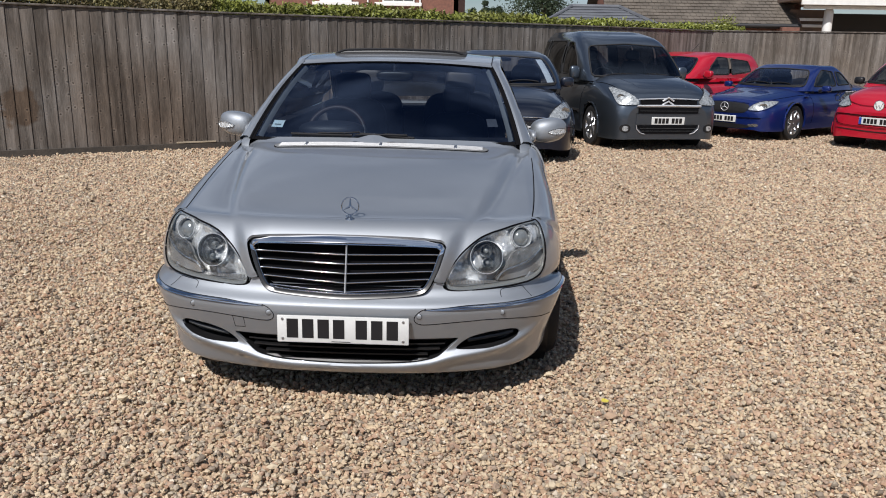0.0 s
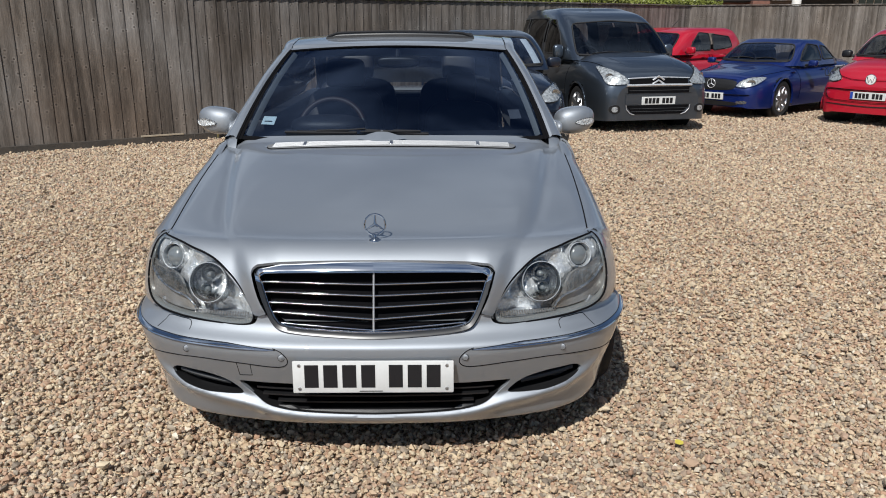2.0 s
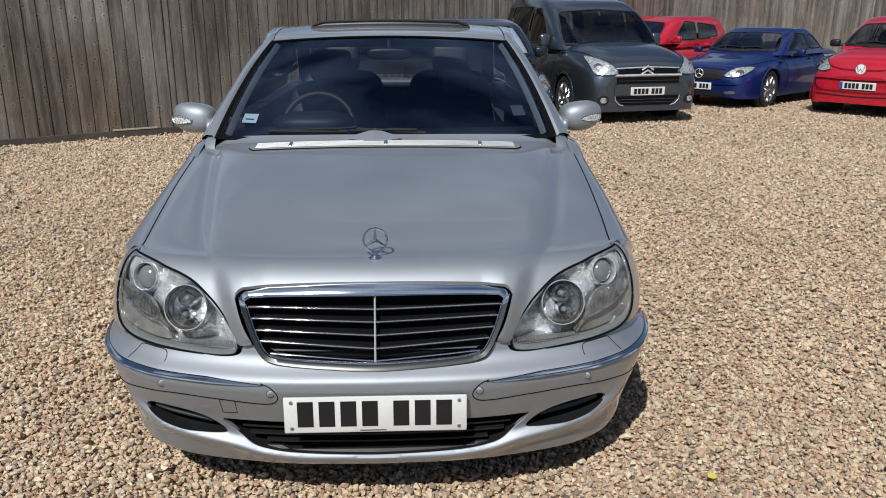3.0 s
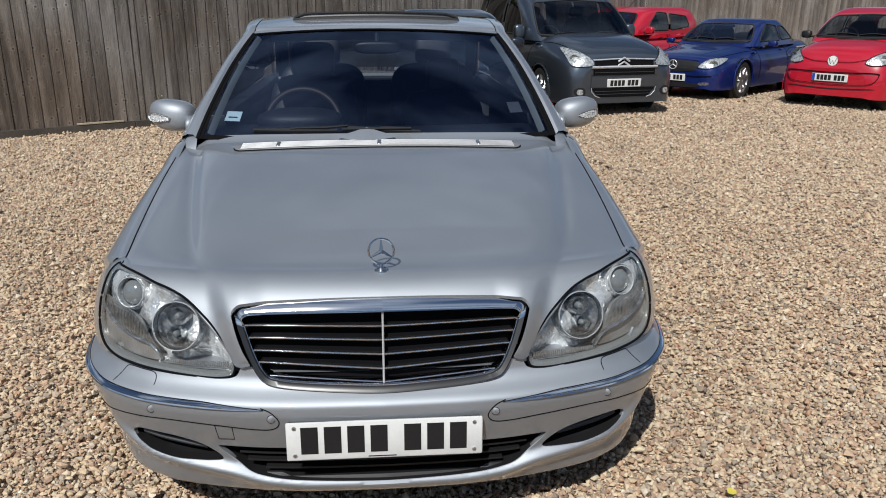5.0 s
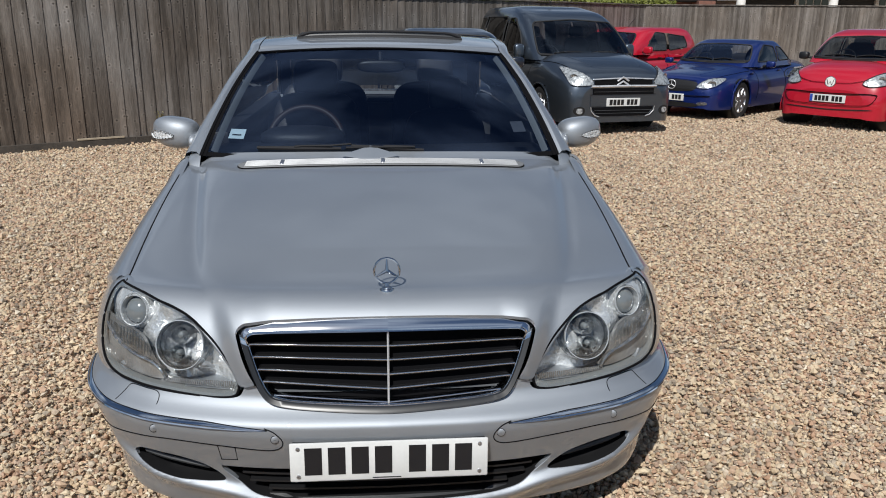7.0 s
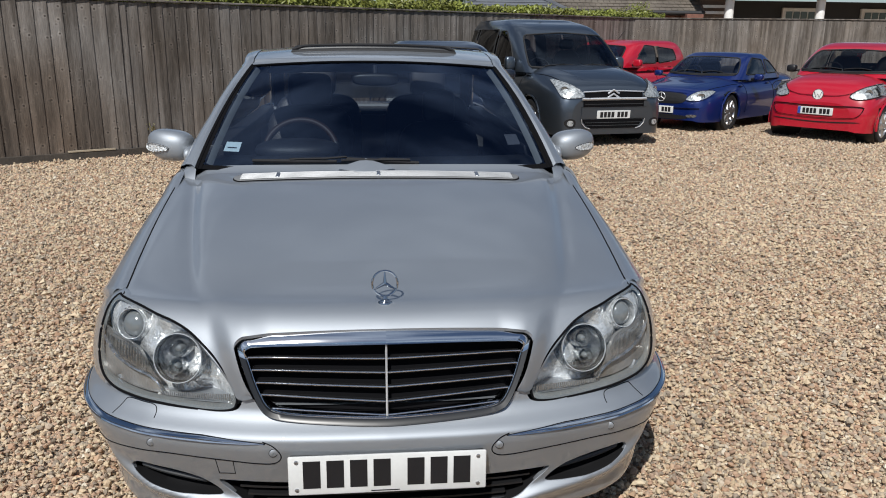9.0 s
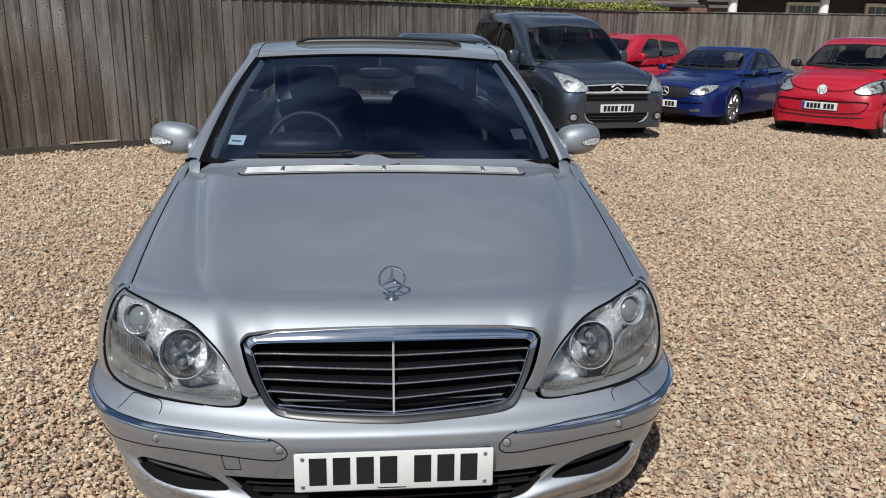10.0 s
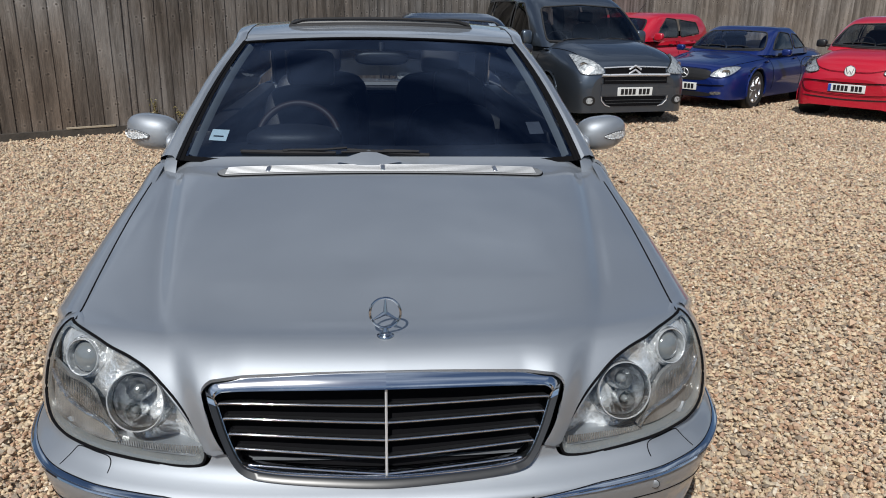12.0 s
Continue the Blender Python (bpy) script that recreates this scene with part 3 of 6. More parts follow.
def nose_hole(poly):
    """The same outline in the bonnet's own (s, a)."""
    out = []
    for u, z in poly:
        base = top_z(u, plan(u) + .062 + NOSE_L)
        c = min(1, max(-1, 1 - (base - z) / NOSE_H))
        out.append(Vector((u / seam_u(.385), 1 + math.acos(math.copysign(abs(c)**(1 / roll(u)), c)) / (math.pi / 2) if z < base else 1 - (z - base) * 2)))
    return out


LAMP_SA = [Vector((min(p[0], .978), p[1])) for p in nose_hole(LAMP)]
CORNER = [Vector(p) for p in ((.972, .994), (1.2, .994), (1.2, 2.3), (.972, 2.3))]
hood_holes = [LAMP_SA, flip(LAMP_SA), nose_hole(GRILLE_O), CORNER, flip(CORNER)]
bm = patch(-1, 1, 230, 0, 2, 110, hood_surf, None, hood_holes)
kill = [f for f in bm.faces if (f.calc_center_median().z < .572) or (abs(f.calc_center_median().x) < .335 and f.calc_center_median().y < .117)]
bmesh.ops.delete(bm, geom=kill, context="FACES")
fold(bm, .012, (0, .5, -.85))
bonnet = part("bonnet", bm, SILVER, car, "silver bonnet with two long creases")


# front wings and flanks
def flank_surf(side):
    def surf(y, a):
        """a: 0 at the bonnet seam or beltline, 1 at the widest, 2 at the sill."""
        us = seam_u(y) + .004 if y < 1.5 else interp([(1.5, .816), (2.2, .835), (3.6, .835), (4.3, .80), (5.0, .70)], y)
        zs = top_z(us, y) if y < 1.3 else interp([(1.3, top_z(seam_u(1.3), 1.3)), (1.55, .945), (2.5, .965), (3.8, .985), (4.3, .985), (5.0, .90)], y)
        w = interp([(.285, .785), (.347, .832), (.422, .87), (.522, .90), (.642, .92), (.782, .9275), (4.0, .9275), (4.6, .90), (5.0, .82)], y)
        if a <= 1 and y < 1.5:
            f = a * math.pi / 2
            full = ((math.sin(f) / (interp([(.40, .900), (.62, .912), (.95, .9275)], y) - us))**2 + (math.cos(f) / (zs - .58))**2)**-.5

            def at(r):
                return us + r * math.sin(f), .58 + r * math.cos(f)
            r = full
            if y < .85 and front_y(min(at(r)[0], .9275), at(r)[1]) > y:
                lo, hi = 0.0, full
                for _ in range(26):
                    mid = (lo + hi) / 2
                    lo, hi = (lo, mid) if front_y(min(at(mid)[0], .9275), at(mid)[1]) > y else (mid, hi)
                r = lo
            u, z = at(r)
            return Vector((side * u, y, z))
        if a <= 1:
            f = a * math.pi / 2
            e = .5 + .35 * min(1, max(0, (y - .5) / .8))
            return Vector((side * (us + (w - us) * math.sin(f)**(1.0)), y, .58 + (zs - .58) * math.cos(f)**(e + .5)))
        t = a - 1
        wide = abs(surf(y, 1.0).x)
        return Vector((side * (wide - .055 * t * t), y, .58 - .38 * t))
    return surf


def arch(yc, r):
    return [Vector((yc + r * math.cos(k * math.pi / 24), 1 + (.58 - (.33 + r * math.sin(k * math.pi / 24))) / .38)) for k in range(25)] + [Vector((yc - r, 2.3)), Vector((yc + r, 2.3))]


for side in (-1, 1):
    fs = flank_surf(side)
    bm = patch(.29, 1.50, 110, 0, 2, 60, fs, None, [arch(.87, .365)])
    fold(bm, .014, (-side, 0, 0))
    kill = []
    for f in bm.faces:
        c = f.calc_center_median()
        if (c.y < .52 and c.z < .548) or (c.y < min(.62, front_y(min(abs(c.x), .92), min(c.z, ridge(abs(c.x)))) + .02) and inside(LAMP, .62 + (abs(c.x) - .62) / 1.075, .64 + (c.z - .64) / 1.05)) or f.calc_area() < 1e-7:
            kill.append(f)
    bmesh.ops.delete(bm, geom=kill, context="FACES")
    part("front_wing", bm, SILVER, car, "silver front wing")
    seam = [Vector((side * (seam_u(y) + .002), y, top_z(seam_u(y), y) - .0015)) for y in [.40 + 1.06 * k / 30 for k in range(31)]]
    part("bonnet_gap", tube(seam, .0032, False, 6), GAP, car)
    part("door_gap", tube([fs(1.502, .04 + 1.9 * k / 20) for k in range(21)], .003, False, 6), GAP, car)
    for n0, n1, nm in ((1.505, 2.55, "front_door"), (2.556, 3.60, "rear_door")):
        part(nm, patch(n0, n1, 20, 0, 2, 30, fs, None, [arch(3.84, .37)], .012), SILVER, car)
    part("rear_wing", patch(3.606, 4.98, 40, 0, 2, 30, fs, None, [arch(3.84, .37)], .012), SILVER, car)
    part("side_moulding", strip([[fs(1.30 + 2.1 * k / 30, 1.28 + d) + Vector((side * o, 0, 0)) for k in range(31)] for d, o in ((0, 0), (.03, .012), (.13, .012), (.16, 0))]), CHROME, car, "chrome and silver side moulding")
# wheel housings, floor pan and boot close the shell
part("underbody", box(-.80, .80, .55, 4.85, .20, .24, .01, 1), BLACK, car)
part("engine_bay", box(-.55, .55, .30, 1.3, .25, .62, .03, 1), BLACK, car)
part("bulkhead", box(-.78, .78, 1.42, 1.50, .24, .90, .01, 1), BLACK, car)
part("boot_lid", patch(-1, 1, 30, 0, 1, 16, lambda s, t: Vector((s * .80 * (1 - .1 * t), 4.0 + 1.0 * t, 1.01 - .03 * s * s - .08 * t * t)), rim=.02), SILVER, car)
part("rear_panel", patch(-1, 1, 30, 0, 1, 12, lambda s, t: Vector((s * .82, 5.0 + .03 * math.sin(t * 3) - .12 * s * s, .22 + .71 * t)), rim=.02), SILVER, car)
for y in (.87, 3.84):
    for side in (-1, 1):
        wheel(car, side * .80, y, .333, .225, side, ALLOY, 7)
        m = Matrix.Translation((side * .62, y, .34)) @ Matrix.Rotation(radians(90 * side), 4, "Y")
        part("wheel_liner", lathe([(.02, 0), (.375, 0), (.375, .24)], m, 24), BLACK, car)


# front bumper
def bumper_at(s, z, out=0.0):
    """s runs along the bumper's plan line, so that the corners stay even."""
    u = math.copysign(interp(ARC, abs(s)), s)
    ins = inset(u, z) - out
    e = .004
    uu = min(abs(u), .9235)
    d = (plan(uu + e) - plan(max(0, uu - e))) / (2 * e)
    n = Vector((-d, 1)).normalized()
    return Vector((math.copysign(max(0, abs(u) + n.x * ins), u) if abs(u) > .02 else u, plan(u) + n.y * ins, z))


ARC, acc, last = [(0, 0)], 0.0, (0, plan(0))
for k in range(1, 181):
    uu = .9275 * math.sin(k / 180 * math.pi / 2)
    acc += math.hypot(uu - last[0], plan(uu) - last[1])
    last = (uu, plan(uu))
    ARC.append((acc, uu))
S_END = acc


def s_of(u):
    lo, hi = 0.0, S_END
    for _ in range(30):
        mid = (lo + hi) / 2
        if interp(ARC, mid) < abs(u):
            lo = mid
        else:
            hi = mid
    return math.copysign(lo, u)


def along(poly):
    return [Vector((s_of(p[0]), p[1])) for p in poly]


FOG_S, INTAKE_S = along(FOG), along(INTAKE)
LAMP_CUT = along([Vector((.62 + (p[0] - .62) * 1.003, .64 + (p[1] - .64) * 1.006)) for p in LAMP])
bm = patch(-S_END, S_END, 320, .152, .568, 82, bumper_at, None, [FOG_S, flip(FOG_S), INTAKE_S, along([Vector((p[0] * .985, .62 + (p[1] - .62) * .975)) for p in GRILLE_O]), LAMP_CUT, flip(LAMP_CUT)])
kill = [f for f in bm.faces if f.calc_center_median().y > .52 and f.calc_center_median().z < .60 and math.hypot(f.calc_center_median().y - .87, f.calc_center_median().z - .33) < .36]
bmesh.ops.delete(bm, geom=kill, context="FACES")
fold(bm, .014)
bumper = part("front_bumper", bm, SILVER, car, "silver front bumper with chrome strips and lower air intakes")
shelf = []
for k in range(61):
    u = -.80 + 1.6 * k / 60
    shelf.append((u, plan(u)))
part("bumper_shelf", strip([[Vector((u, y + .082, .5435)) for u, y in shelf], [Vector((u * .98, y + .20, .548)) for u, y in shelf]]), SILVER, car)
for side in (-1, 1):
    part("bonnet_joint", tube([Vector((side * u, front_y(u, .569) - .0005, .570 + .002 * (u - .34))) for u in (.345, .36, .375, .398)], .0025, False, 5), GAP, car)
# recessed dark throats behind the openings
for poly, nm, dep in ((FOG_S, "side_intake", .07), (flip(FOG_S), "side_intake", .07), (INTAKE_S, "lower_intake", .09)):
    ring = [bumper_at(s, z) for s, z in poly]
    mid = sum(ring, Vector()) / len(ring)
    lines = [ring + ring[:1]]
    for f, d in ((.99, .03), (.97, dep), (.5, dep), (.01, dep)):
        row = [mid + (p - mid) * f for p in ring]
        row = [Vector((q.x, p.y + d if f > .9 else mid.y + dep + .02 * (1 - f), q.z)) for p, q in zip(ring, row)]
        lines.append(row + row[:1])
    th = part(nm, strip(lines), BLACK, car, "black recessed air intake")
    part("lip", tube([p + Vector((0, .002, 0)) for p in ring], .0018, True, 6), SILVER, th)
for z in (.262, .285, .308, .330):
    w = {.262: .33, .285: .38, .308: .40, .330: .43}[z]
    part("intake_slat", strip([[Vector((-w + 2 * w * k / 20, plan(-w + 2 * w * k / 20) + .055 + d, z + e)) for k in range(21)] for d, e in ((.0, 0), (.0, .006), (.03, .008))]), BLACK, car)
part("intake_sill", strip([[Vector((-.33 + .66 * k / 30, plan(-.33 + .66 * k / 30) + d, z - .012 * (abs(k - 15) < 13))) for k in range(31)] for d, z in ((.056, .236), (.062, .246), (.10, .250))]), BLACK, car)
for side in (-1, 1):
    pts = [bumper_at(side * s_of(.50 + .19 * k / 12), .318 + .022 * k / 12) + Vector((0, .028, 0)) for k in range(13)]
    part("fog_louvre", tube(pts, .012, False, 8, .8), DARK_GREY, car)
    # chrome and rubber strip
    s0, s1 = s_of(.322), s_of(.915)
    def strip_z(k):
        return .4775 + .003 * math.sin(k / 40 * 3) - .006 * max(0, 1 - k / 8)

    def taper(k):
        return min(1, .12 + (k / 9)**.7)
    rows = []
    for d, o in ((-.0096, -.002), (-.0092, .007), (-.0080, .0105), (-.0030, .0088), (-.0020, .0066), (-.0006, .0062), (.0006, .0072), (.0050, .0048), (.0086, .0024), (.0092, -.002)):
        rows.append([bumper_at(side * (s0 + (s1 - s0) * k / 40), strip_z(k) + .66 * d * taper(k), o * taper(k)) for k in range(41)])
    st = part("bumper_strip", strip(rows), CHROME, car, "chrome bumper strip")
    part("strip_insert", tube([bumper_at(side * (s0 + (s1 - s0) * k / 40), strip_z(k) - .0012, .0062) for k in range(5, 41)], .0008, False, 6), RUBBER, st)
    for d in (.0068, -.0070):
        part("strip_shadow_gap", tube([bumper_at(side * (s0 - .004 + (s1 - s0 + .004) * k / 40), strip_z(k) + d * taper(k), .0004) for k in range(41)], .0010, False, 5), GAP, st)
    # joint line of the bumper cover, with its rounded end
    line = loop2([(.325, .4775), (.30, .466), (.281, .445), (.281, .425), (.30, .411), (.34, .409), (.45, .416), (.60, .420), (.74, .404), (.82, .385), (.86, .375)], 6, False)
    part("cover_joint", tube([bumper_at(side * s_of(u), z) + Vector((0, -.0003, 0)) for u, z in line], .0016, False, 5), GAP, car)
    flap = loop2([(.757, .492), (.749, .520), (.735, .5285), (.69, .529), (.655, .5285), (.640, .521), (.634, .503)], 6, False)
    part("washer_flap_joint", tube([bumper_at(side * s_of(u), z) + Vector((0, -.0003, 0)) for u, z in flap], .0013, False, 5), GAP, car)
    for u, z in ((.298, .446), (.626, .449)):
        c = bumper_at(side * s_of(u), z)
        m = Matrix.Translation(c) @ Matrix.Rotation(radians(90), 4, "X") @ Matrix.Rotation(radians(-side * 20 * u), 4, "Y")
        part("parking_sensor", lathe([(.0105, -.002), (.0105, .0015), (.009, .0025), (.001, .003)], m, 20), SILVER, car)
        part("sensor_ring", lathe([(.0118, .0), (.0118, .0012), (.0103, .0012)], m, 20), GAP, car)
tow = [(.455, .416), (.453, .366), (.409, .369), (.408, .413)]
part("tow_cover_joint", tube([bumper_at(-s_of(u), z) + Vector((0, -.0003, 0)) for u, z in tow], .0013, False, 5), GAP, car)
part("under_tray", patch(-.62, .62, 20, 0, 1, 4, lambda u, t: Vector((u, plan(u) + .14 + .5 * t, .155 + .02 * t)), rim=.01), BLACK, car)
for side in (-1, 1):
    part("air_deflector", box(side * .55 - .13, side * .55 + .13, .30, .33, .115, .20, .006, 1), BLACK, car)


# grille
grille = new("grille")
grille.parent = car


def ring_strip(outer, inner, profile, surf):
    rows = []
    for f, d in profile:
        row = [surf(o[0] + (i[0] - o[0]) * f, o[1] + (i[1] - o[1]) * f) + Vector((0, d + ((.008 - .020 * f) * min(1, max(0, (o[1] - .69) / .03)) if 0 < f < 1 else 0), 0)) for o, i in zip(outer, inner)]
        rows.append(row + row[:1])
    return strip(rows)


def g_surf(u, z):
    return Vector((u, grille_y(u, z), z))


part("frame", ring_strip(GRILLE_O, GRILLE_I, ((-.02, .02), (0, .004), (.06, -.009), (.2, -.014), (.75, -.010), (.86, -.004), (.93, -.006), (1, -.002), (1.02, .03)), g_surf), CHROME, grille, "polished chrome grille surround")
# black strip laid on the chrome as its dark reflection of the gravel
side_k = [k for k in range(len(GRILLE_O)) if GRILLE_O[k][1] < .685]
part("frame_dark_reflection", strip([[g_surf(GRILLE_O[k][0] + (GRILLE_I[k][0] - GRILLE_O[k][0]) * f, GRILLE_O[k][1] + (GRILLE_I[k][1] - GRILLE_O[k][1]) * f) + Vector((0, d, 0)) for k in side_k] for f, d in ((.10, -.0118), (.19, -.0156), (.74, -.0120), (.82, -.0078))]), GLOSS, grille, "dark strip for the gravel's reflection in the chrome grille surround")
part("frame_gasket", tube([g_surf(*p) + Vector((0, -.001, 0)) for p in GRILLE_O], .0036, True, 6), GAP, grille)
part("backing", patch(-.39, .39, 60, .52, .71, 20, lambda u, z: g_surf(u, z) + Vector((0, .035, 0)), GRILLE_I), GAP, grille)
for zs, zc, us in ((.672, .667, .366), (.641, .632, .354), (.609, .596, .341), (.579, .560, .326), (.545, .5265, .298)):
    def run(u):
        return zc + (zs - zc) * abs(u) / us
    us2 = us + .004
    N = 40
    xs = [-us2 + 2 * us2 * k / N for k in range(N + 1)]
    if zs > .55:
        part("blade", strip([[Vector((u, grille_y(u, run(u)) + d, run(u) + e)) for u in xs] for d, e in ((.0, .003), (.001, -.005), (.030, -.012), (.030, -.006), (.0, .003))]), GLOSS, grille)
    part("blade_edge", strip([[Vector((u, grille_y(u, run(u)) + d, run(u) + e)) for u in xs] for d, e in ((.004, .0024), (0, .0024), (-.0014, .0021), (-.0024, .0012), (-.0028, 0), (-.0024, -.0012), (-.0012, -.0016), (.004, -.0016))]), CHROME, grille, "chrome blade edge")
part("centre_bar", strip([[Vector((x, grille_y(0, z) + d, z)) for z in (.705, .66, .61, .57, .525)] for x, d in ((-.003, .012), (-.0026, -.003), (0, -.0055), (.0026, -.003), (.003, .012))]), SATIN, grille, "bright centre bar of the grille")
part("radiator", patch(-.36, .36, 4, .53, .70, 4, lambda u, z: Vector((u, grille_y(u, z) + .055, z))), BLACK, grille)


# headlamps
def lamp_surf(side, dep=0.0):
    return lambda u, z: Vector((side * u, front_y(u, z) + dep, z))


LAMP_IN = []
for k, p in enumerate(LAMP):
    a, b = LAMP[k - 1], LAMP[(k + 1) % len(LAMP)]
    d = (b - a).normalized()
    LAMP_IN.append(Vector((p[0] + d.y * -.011, p[1] + d.x * .011)))
if inside(LAMP, *LAMP_IN[0]) is False:
    LAMP_IN = [Vector((2 * p[0] - q[0], 2 * p[1] - q[1])) for p, q in zip(LAMP, LAMP_IN)]
for side in (-1, 1):
    hl = new("headlamp")
    hl.parent = car
    tagged(hl, "clear-lens twin-round headlamp with indicator")
    ls = lamp_surf(side)
    part("lens", patch(.39, .82, 60, .52, .775, 40, ls, LAMP), LENS, hl, "clear lamp lens").visible_shadow = False
    part("seal", tube([ls(*p) + Vector((0, -.0005, -.0014)) for p in LAMP], .0036, True, 6), GAP, hl, "black rubber seal")
    outer = sorted((k for k, p in enumerate(LAMP) if p[0] > .69 and p[1] > .552), key=lambda k: math.atan2(LAMP[k][1] - .65, LAMP[k][0] - .70))
    rows = []
    for f in (0.0, .3, 1.0, 2.0, 3.0, 4.2):
        row = []
        for k in outer:
            o = LAMP[k] + (LAMP[k] - LAMP_IN[k]) * f * min(1, .2 + (LAMP[k][1] - .552) / .05) * ((1 - .6 * min(1, max(0, (.79 - LAMP[k][0]) / .05))) * min(1, max(.06, (LAMP[k][0] - .712) / .03)) if LAMP[k][1] > .7 else 1)
            lift = .0015 if 0 < f < 2.5 else (0 if f == 3.0 else -.006)
            over = max(0, o[1] - ridge(o[0]))
            row.append(Vector((side * o[0], front_y(min(o[0], .92), o[1]) - lift + 2.0 * over, o[1] - .85 * over + (lift if over else 0))))
        rows.append(row)
    part("lamp_surround", strip(rows), SILVER, car, "silver wing edge round the headlamp")
    rows = []
    for f, d in ((0, .004), (.6, .008), (1.0, .02), (1.1, .06)):
        row = [ls(o[0] + (i[0] - o[0]) * f, o[1] + (i[1] - o[1]) * f) + Vector((0, d, 0)) for o, i in zip(LAMP, LAMP_IN)]
        rows.append(row + row[:1])
    part("bezel", strip(rows), PROJECTOR, hl)

    def back(u, z, side=side):
        wave = .012 * math.sin(46 * u + 20 * z) + .008 * math.sin(60 * z - 25 * u)
        return Vector((side * u, front_y(u, z) * .55 + .45 * (plan(u) + .13) + .05 + wave, z))
    part("reflector", patch(.395, .81, 46, .53, .77, 30, back, LAMP), REFLECTOR, hl, "silver moulded lamp reflector")
    # round lamps: (u, z, radius)
    for u, z, r, dome in ((.700, .711, .042, .6), (.556, .650, .066, .35)):
        y = front_y(u, z)
        m = Matrix.Translation((side * u, y + (.052 if r < .05 else .040), z)) @ Matrix.Rotation(radians(90), 4, "X") @ Matrix.Rotation(radians(side * (20 if r < .05 else 11)), 4, "Y") @ Matrix.Rotation(radians(-16), 4, "X")
        part("lamp_ring", lathe(([(r * 1.22, -.030), (r * 1.20, .006), (r * 1.13, .012), (r * 1.10, .006), (r * 1.04, .008), (r * 1.02, .016), (r * .97, .016), (r * .93, .0), (r * .92, -.02)] if r < .05 else [(r * 1.10, -.040), (r * 1.07, -.004), (r * 1.03, .012), (r * .99, .015), (r * .96, .008), (r * .95, -.012)]), m, 40), REFLECTOR if r < .05 else BOWL, hl, "chrome lamp ring")
        part("ring_edge", lathe([(r * 1.030, .012), (r * 1.022, .0180), (r * .995, .0180), (r * .985, .012)], m, 40), SATIN, hl)
        part("lamp_bowl", lathe([(r * .93, -.002), (r * .8, -.02), (r * .55, -.035), (r * .2, -.045), (.001, -.046)], m, 36), BOWL, hl)
        if r < .05:
            part("projector_lens", lathe([(r * .86, -.004), (r * .8, .004), (r * .6, .012), (r * .3, .017), (.001, .018)], m, 32), PROJECTOR, hl, "dark glass projector lens")
        else:
            for dx, dy, q in ((.02, .40, .36), (.10, -.34, .31)):
                mm = m @ Matrix.Translation((side * dx * r, dy * r, .006))
                part("reflector_cup", lathe([(r * q * 1.12, -.035), (r * q * 1.10, .0), (r * q * 1.0, .006), (r * q * .9, .0), (r * q * .86, -.012), (r * q * .5, -.022), (.001, -.026)], mm, 28), BOWL, hl, "bright round reflector cup")
                part("bulb", lathe([(r * q * .46, -.020), (r * q * .44, -.004), (r * q * .3, .003), (.001, .006)], mm, 20), PROJECTOR, hl)
            for k in range(8):
                a = radians(215 + 12 * k) if side < 0 else radians(-35 - 12 * k)
                rib = [m @ Vector((r * .62 * math.cos(a), r * .62 * math.sin(a), -.024)), m @ Vector((r * .88 * math.cos(a), r * .88 * math.sin(a), -.006))]
                part("bowl_flute", tube(rib, .0018, False, 5), BOWL, hl)
    # turn-signal bowl and its rib
    ind = loop2([(.792, .69), (.80, .64), (.790, .592), (.765, .572), (.70, .560), (.63, .556), (.60, .562), (.612, .585), (.640, .615), (.668, .66), (.72, .676)], 4)
    part("indicator", patch(.59, .81, 30, .55, .70, 22, lambda u, z, side=side: Vector((side * u, front_y(u, z) + .026 + .02 * math.sin((u - .6) * 14) * math.sin((z - .55) * 20), z)), ind, (), .01), SMOKED, hl, "smoked ribbed indicator reflector")
    rib = loop2([(.792, .665), (.745, .632), (.690, .612), (.645, .602), (.618, .585), (.602, .560)], 5, False)
    part("indicator_rib", tube([ls(*p) + Vector((0, .022, 0)) for p in rib], .006, False, 8, .8), BOWL, hl)
    for k in range(34):
        u = .418 + .0058 * k
        part("reflector_flute", tube([ls(u, .549) + Vector((0, .022, 0)), ls(u + .002, .566 - .0002 * k) + Vector((0, .026, 0))], .0020, False, 5), SMOKED, hl)
    for k in range(28):
        u = .650 + .0050 * k
        z0, z1 = .606 + .32 * (u - .645), .640 + .028 * min(1, k / 7) + .06 * (u - .645)
        part("indicator_flute", tube([ls(u, z0) + Vector((0, .023, 0)), ls(u, z1) + Vector((0, .023, 0))], .0012, False, 4), BOWL, hl)

# number plate with plain bars
plate = new("number_plate")
plate.parent = car
tagged(plate, "white number plate with dark bars")
PL = Matrix.Translation((0.0, .013, .389)) @ Matrix.Rotation(radians(-1.5), 4, "X")
part("plate", moved(box(-.26, .26, -.003, .003, -.0555, .0555, .004, 2), PL), WHITE, plate)
part("plate_back", moved(box(-.255, .255, .003, .03, -.05, .05, .003, 1), PL), BLACK, plate)
for k in range(7):
    x = -.199 + .0610 * k + (.028 if k > 3 else 0)
    part("bar", moved(box(x - .0225, x + .0225, -.0042, -.0028, -.036, .042), PL), INK, plate)
part("maker_bar", moved(box(-.045, .03, -.0036, -.0028, -.0505, -.0475), PL), INK, plate)
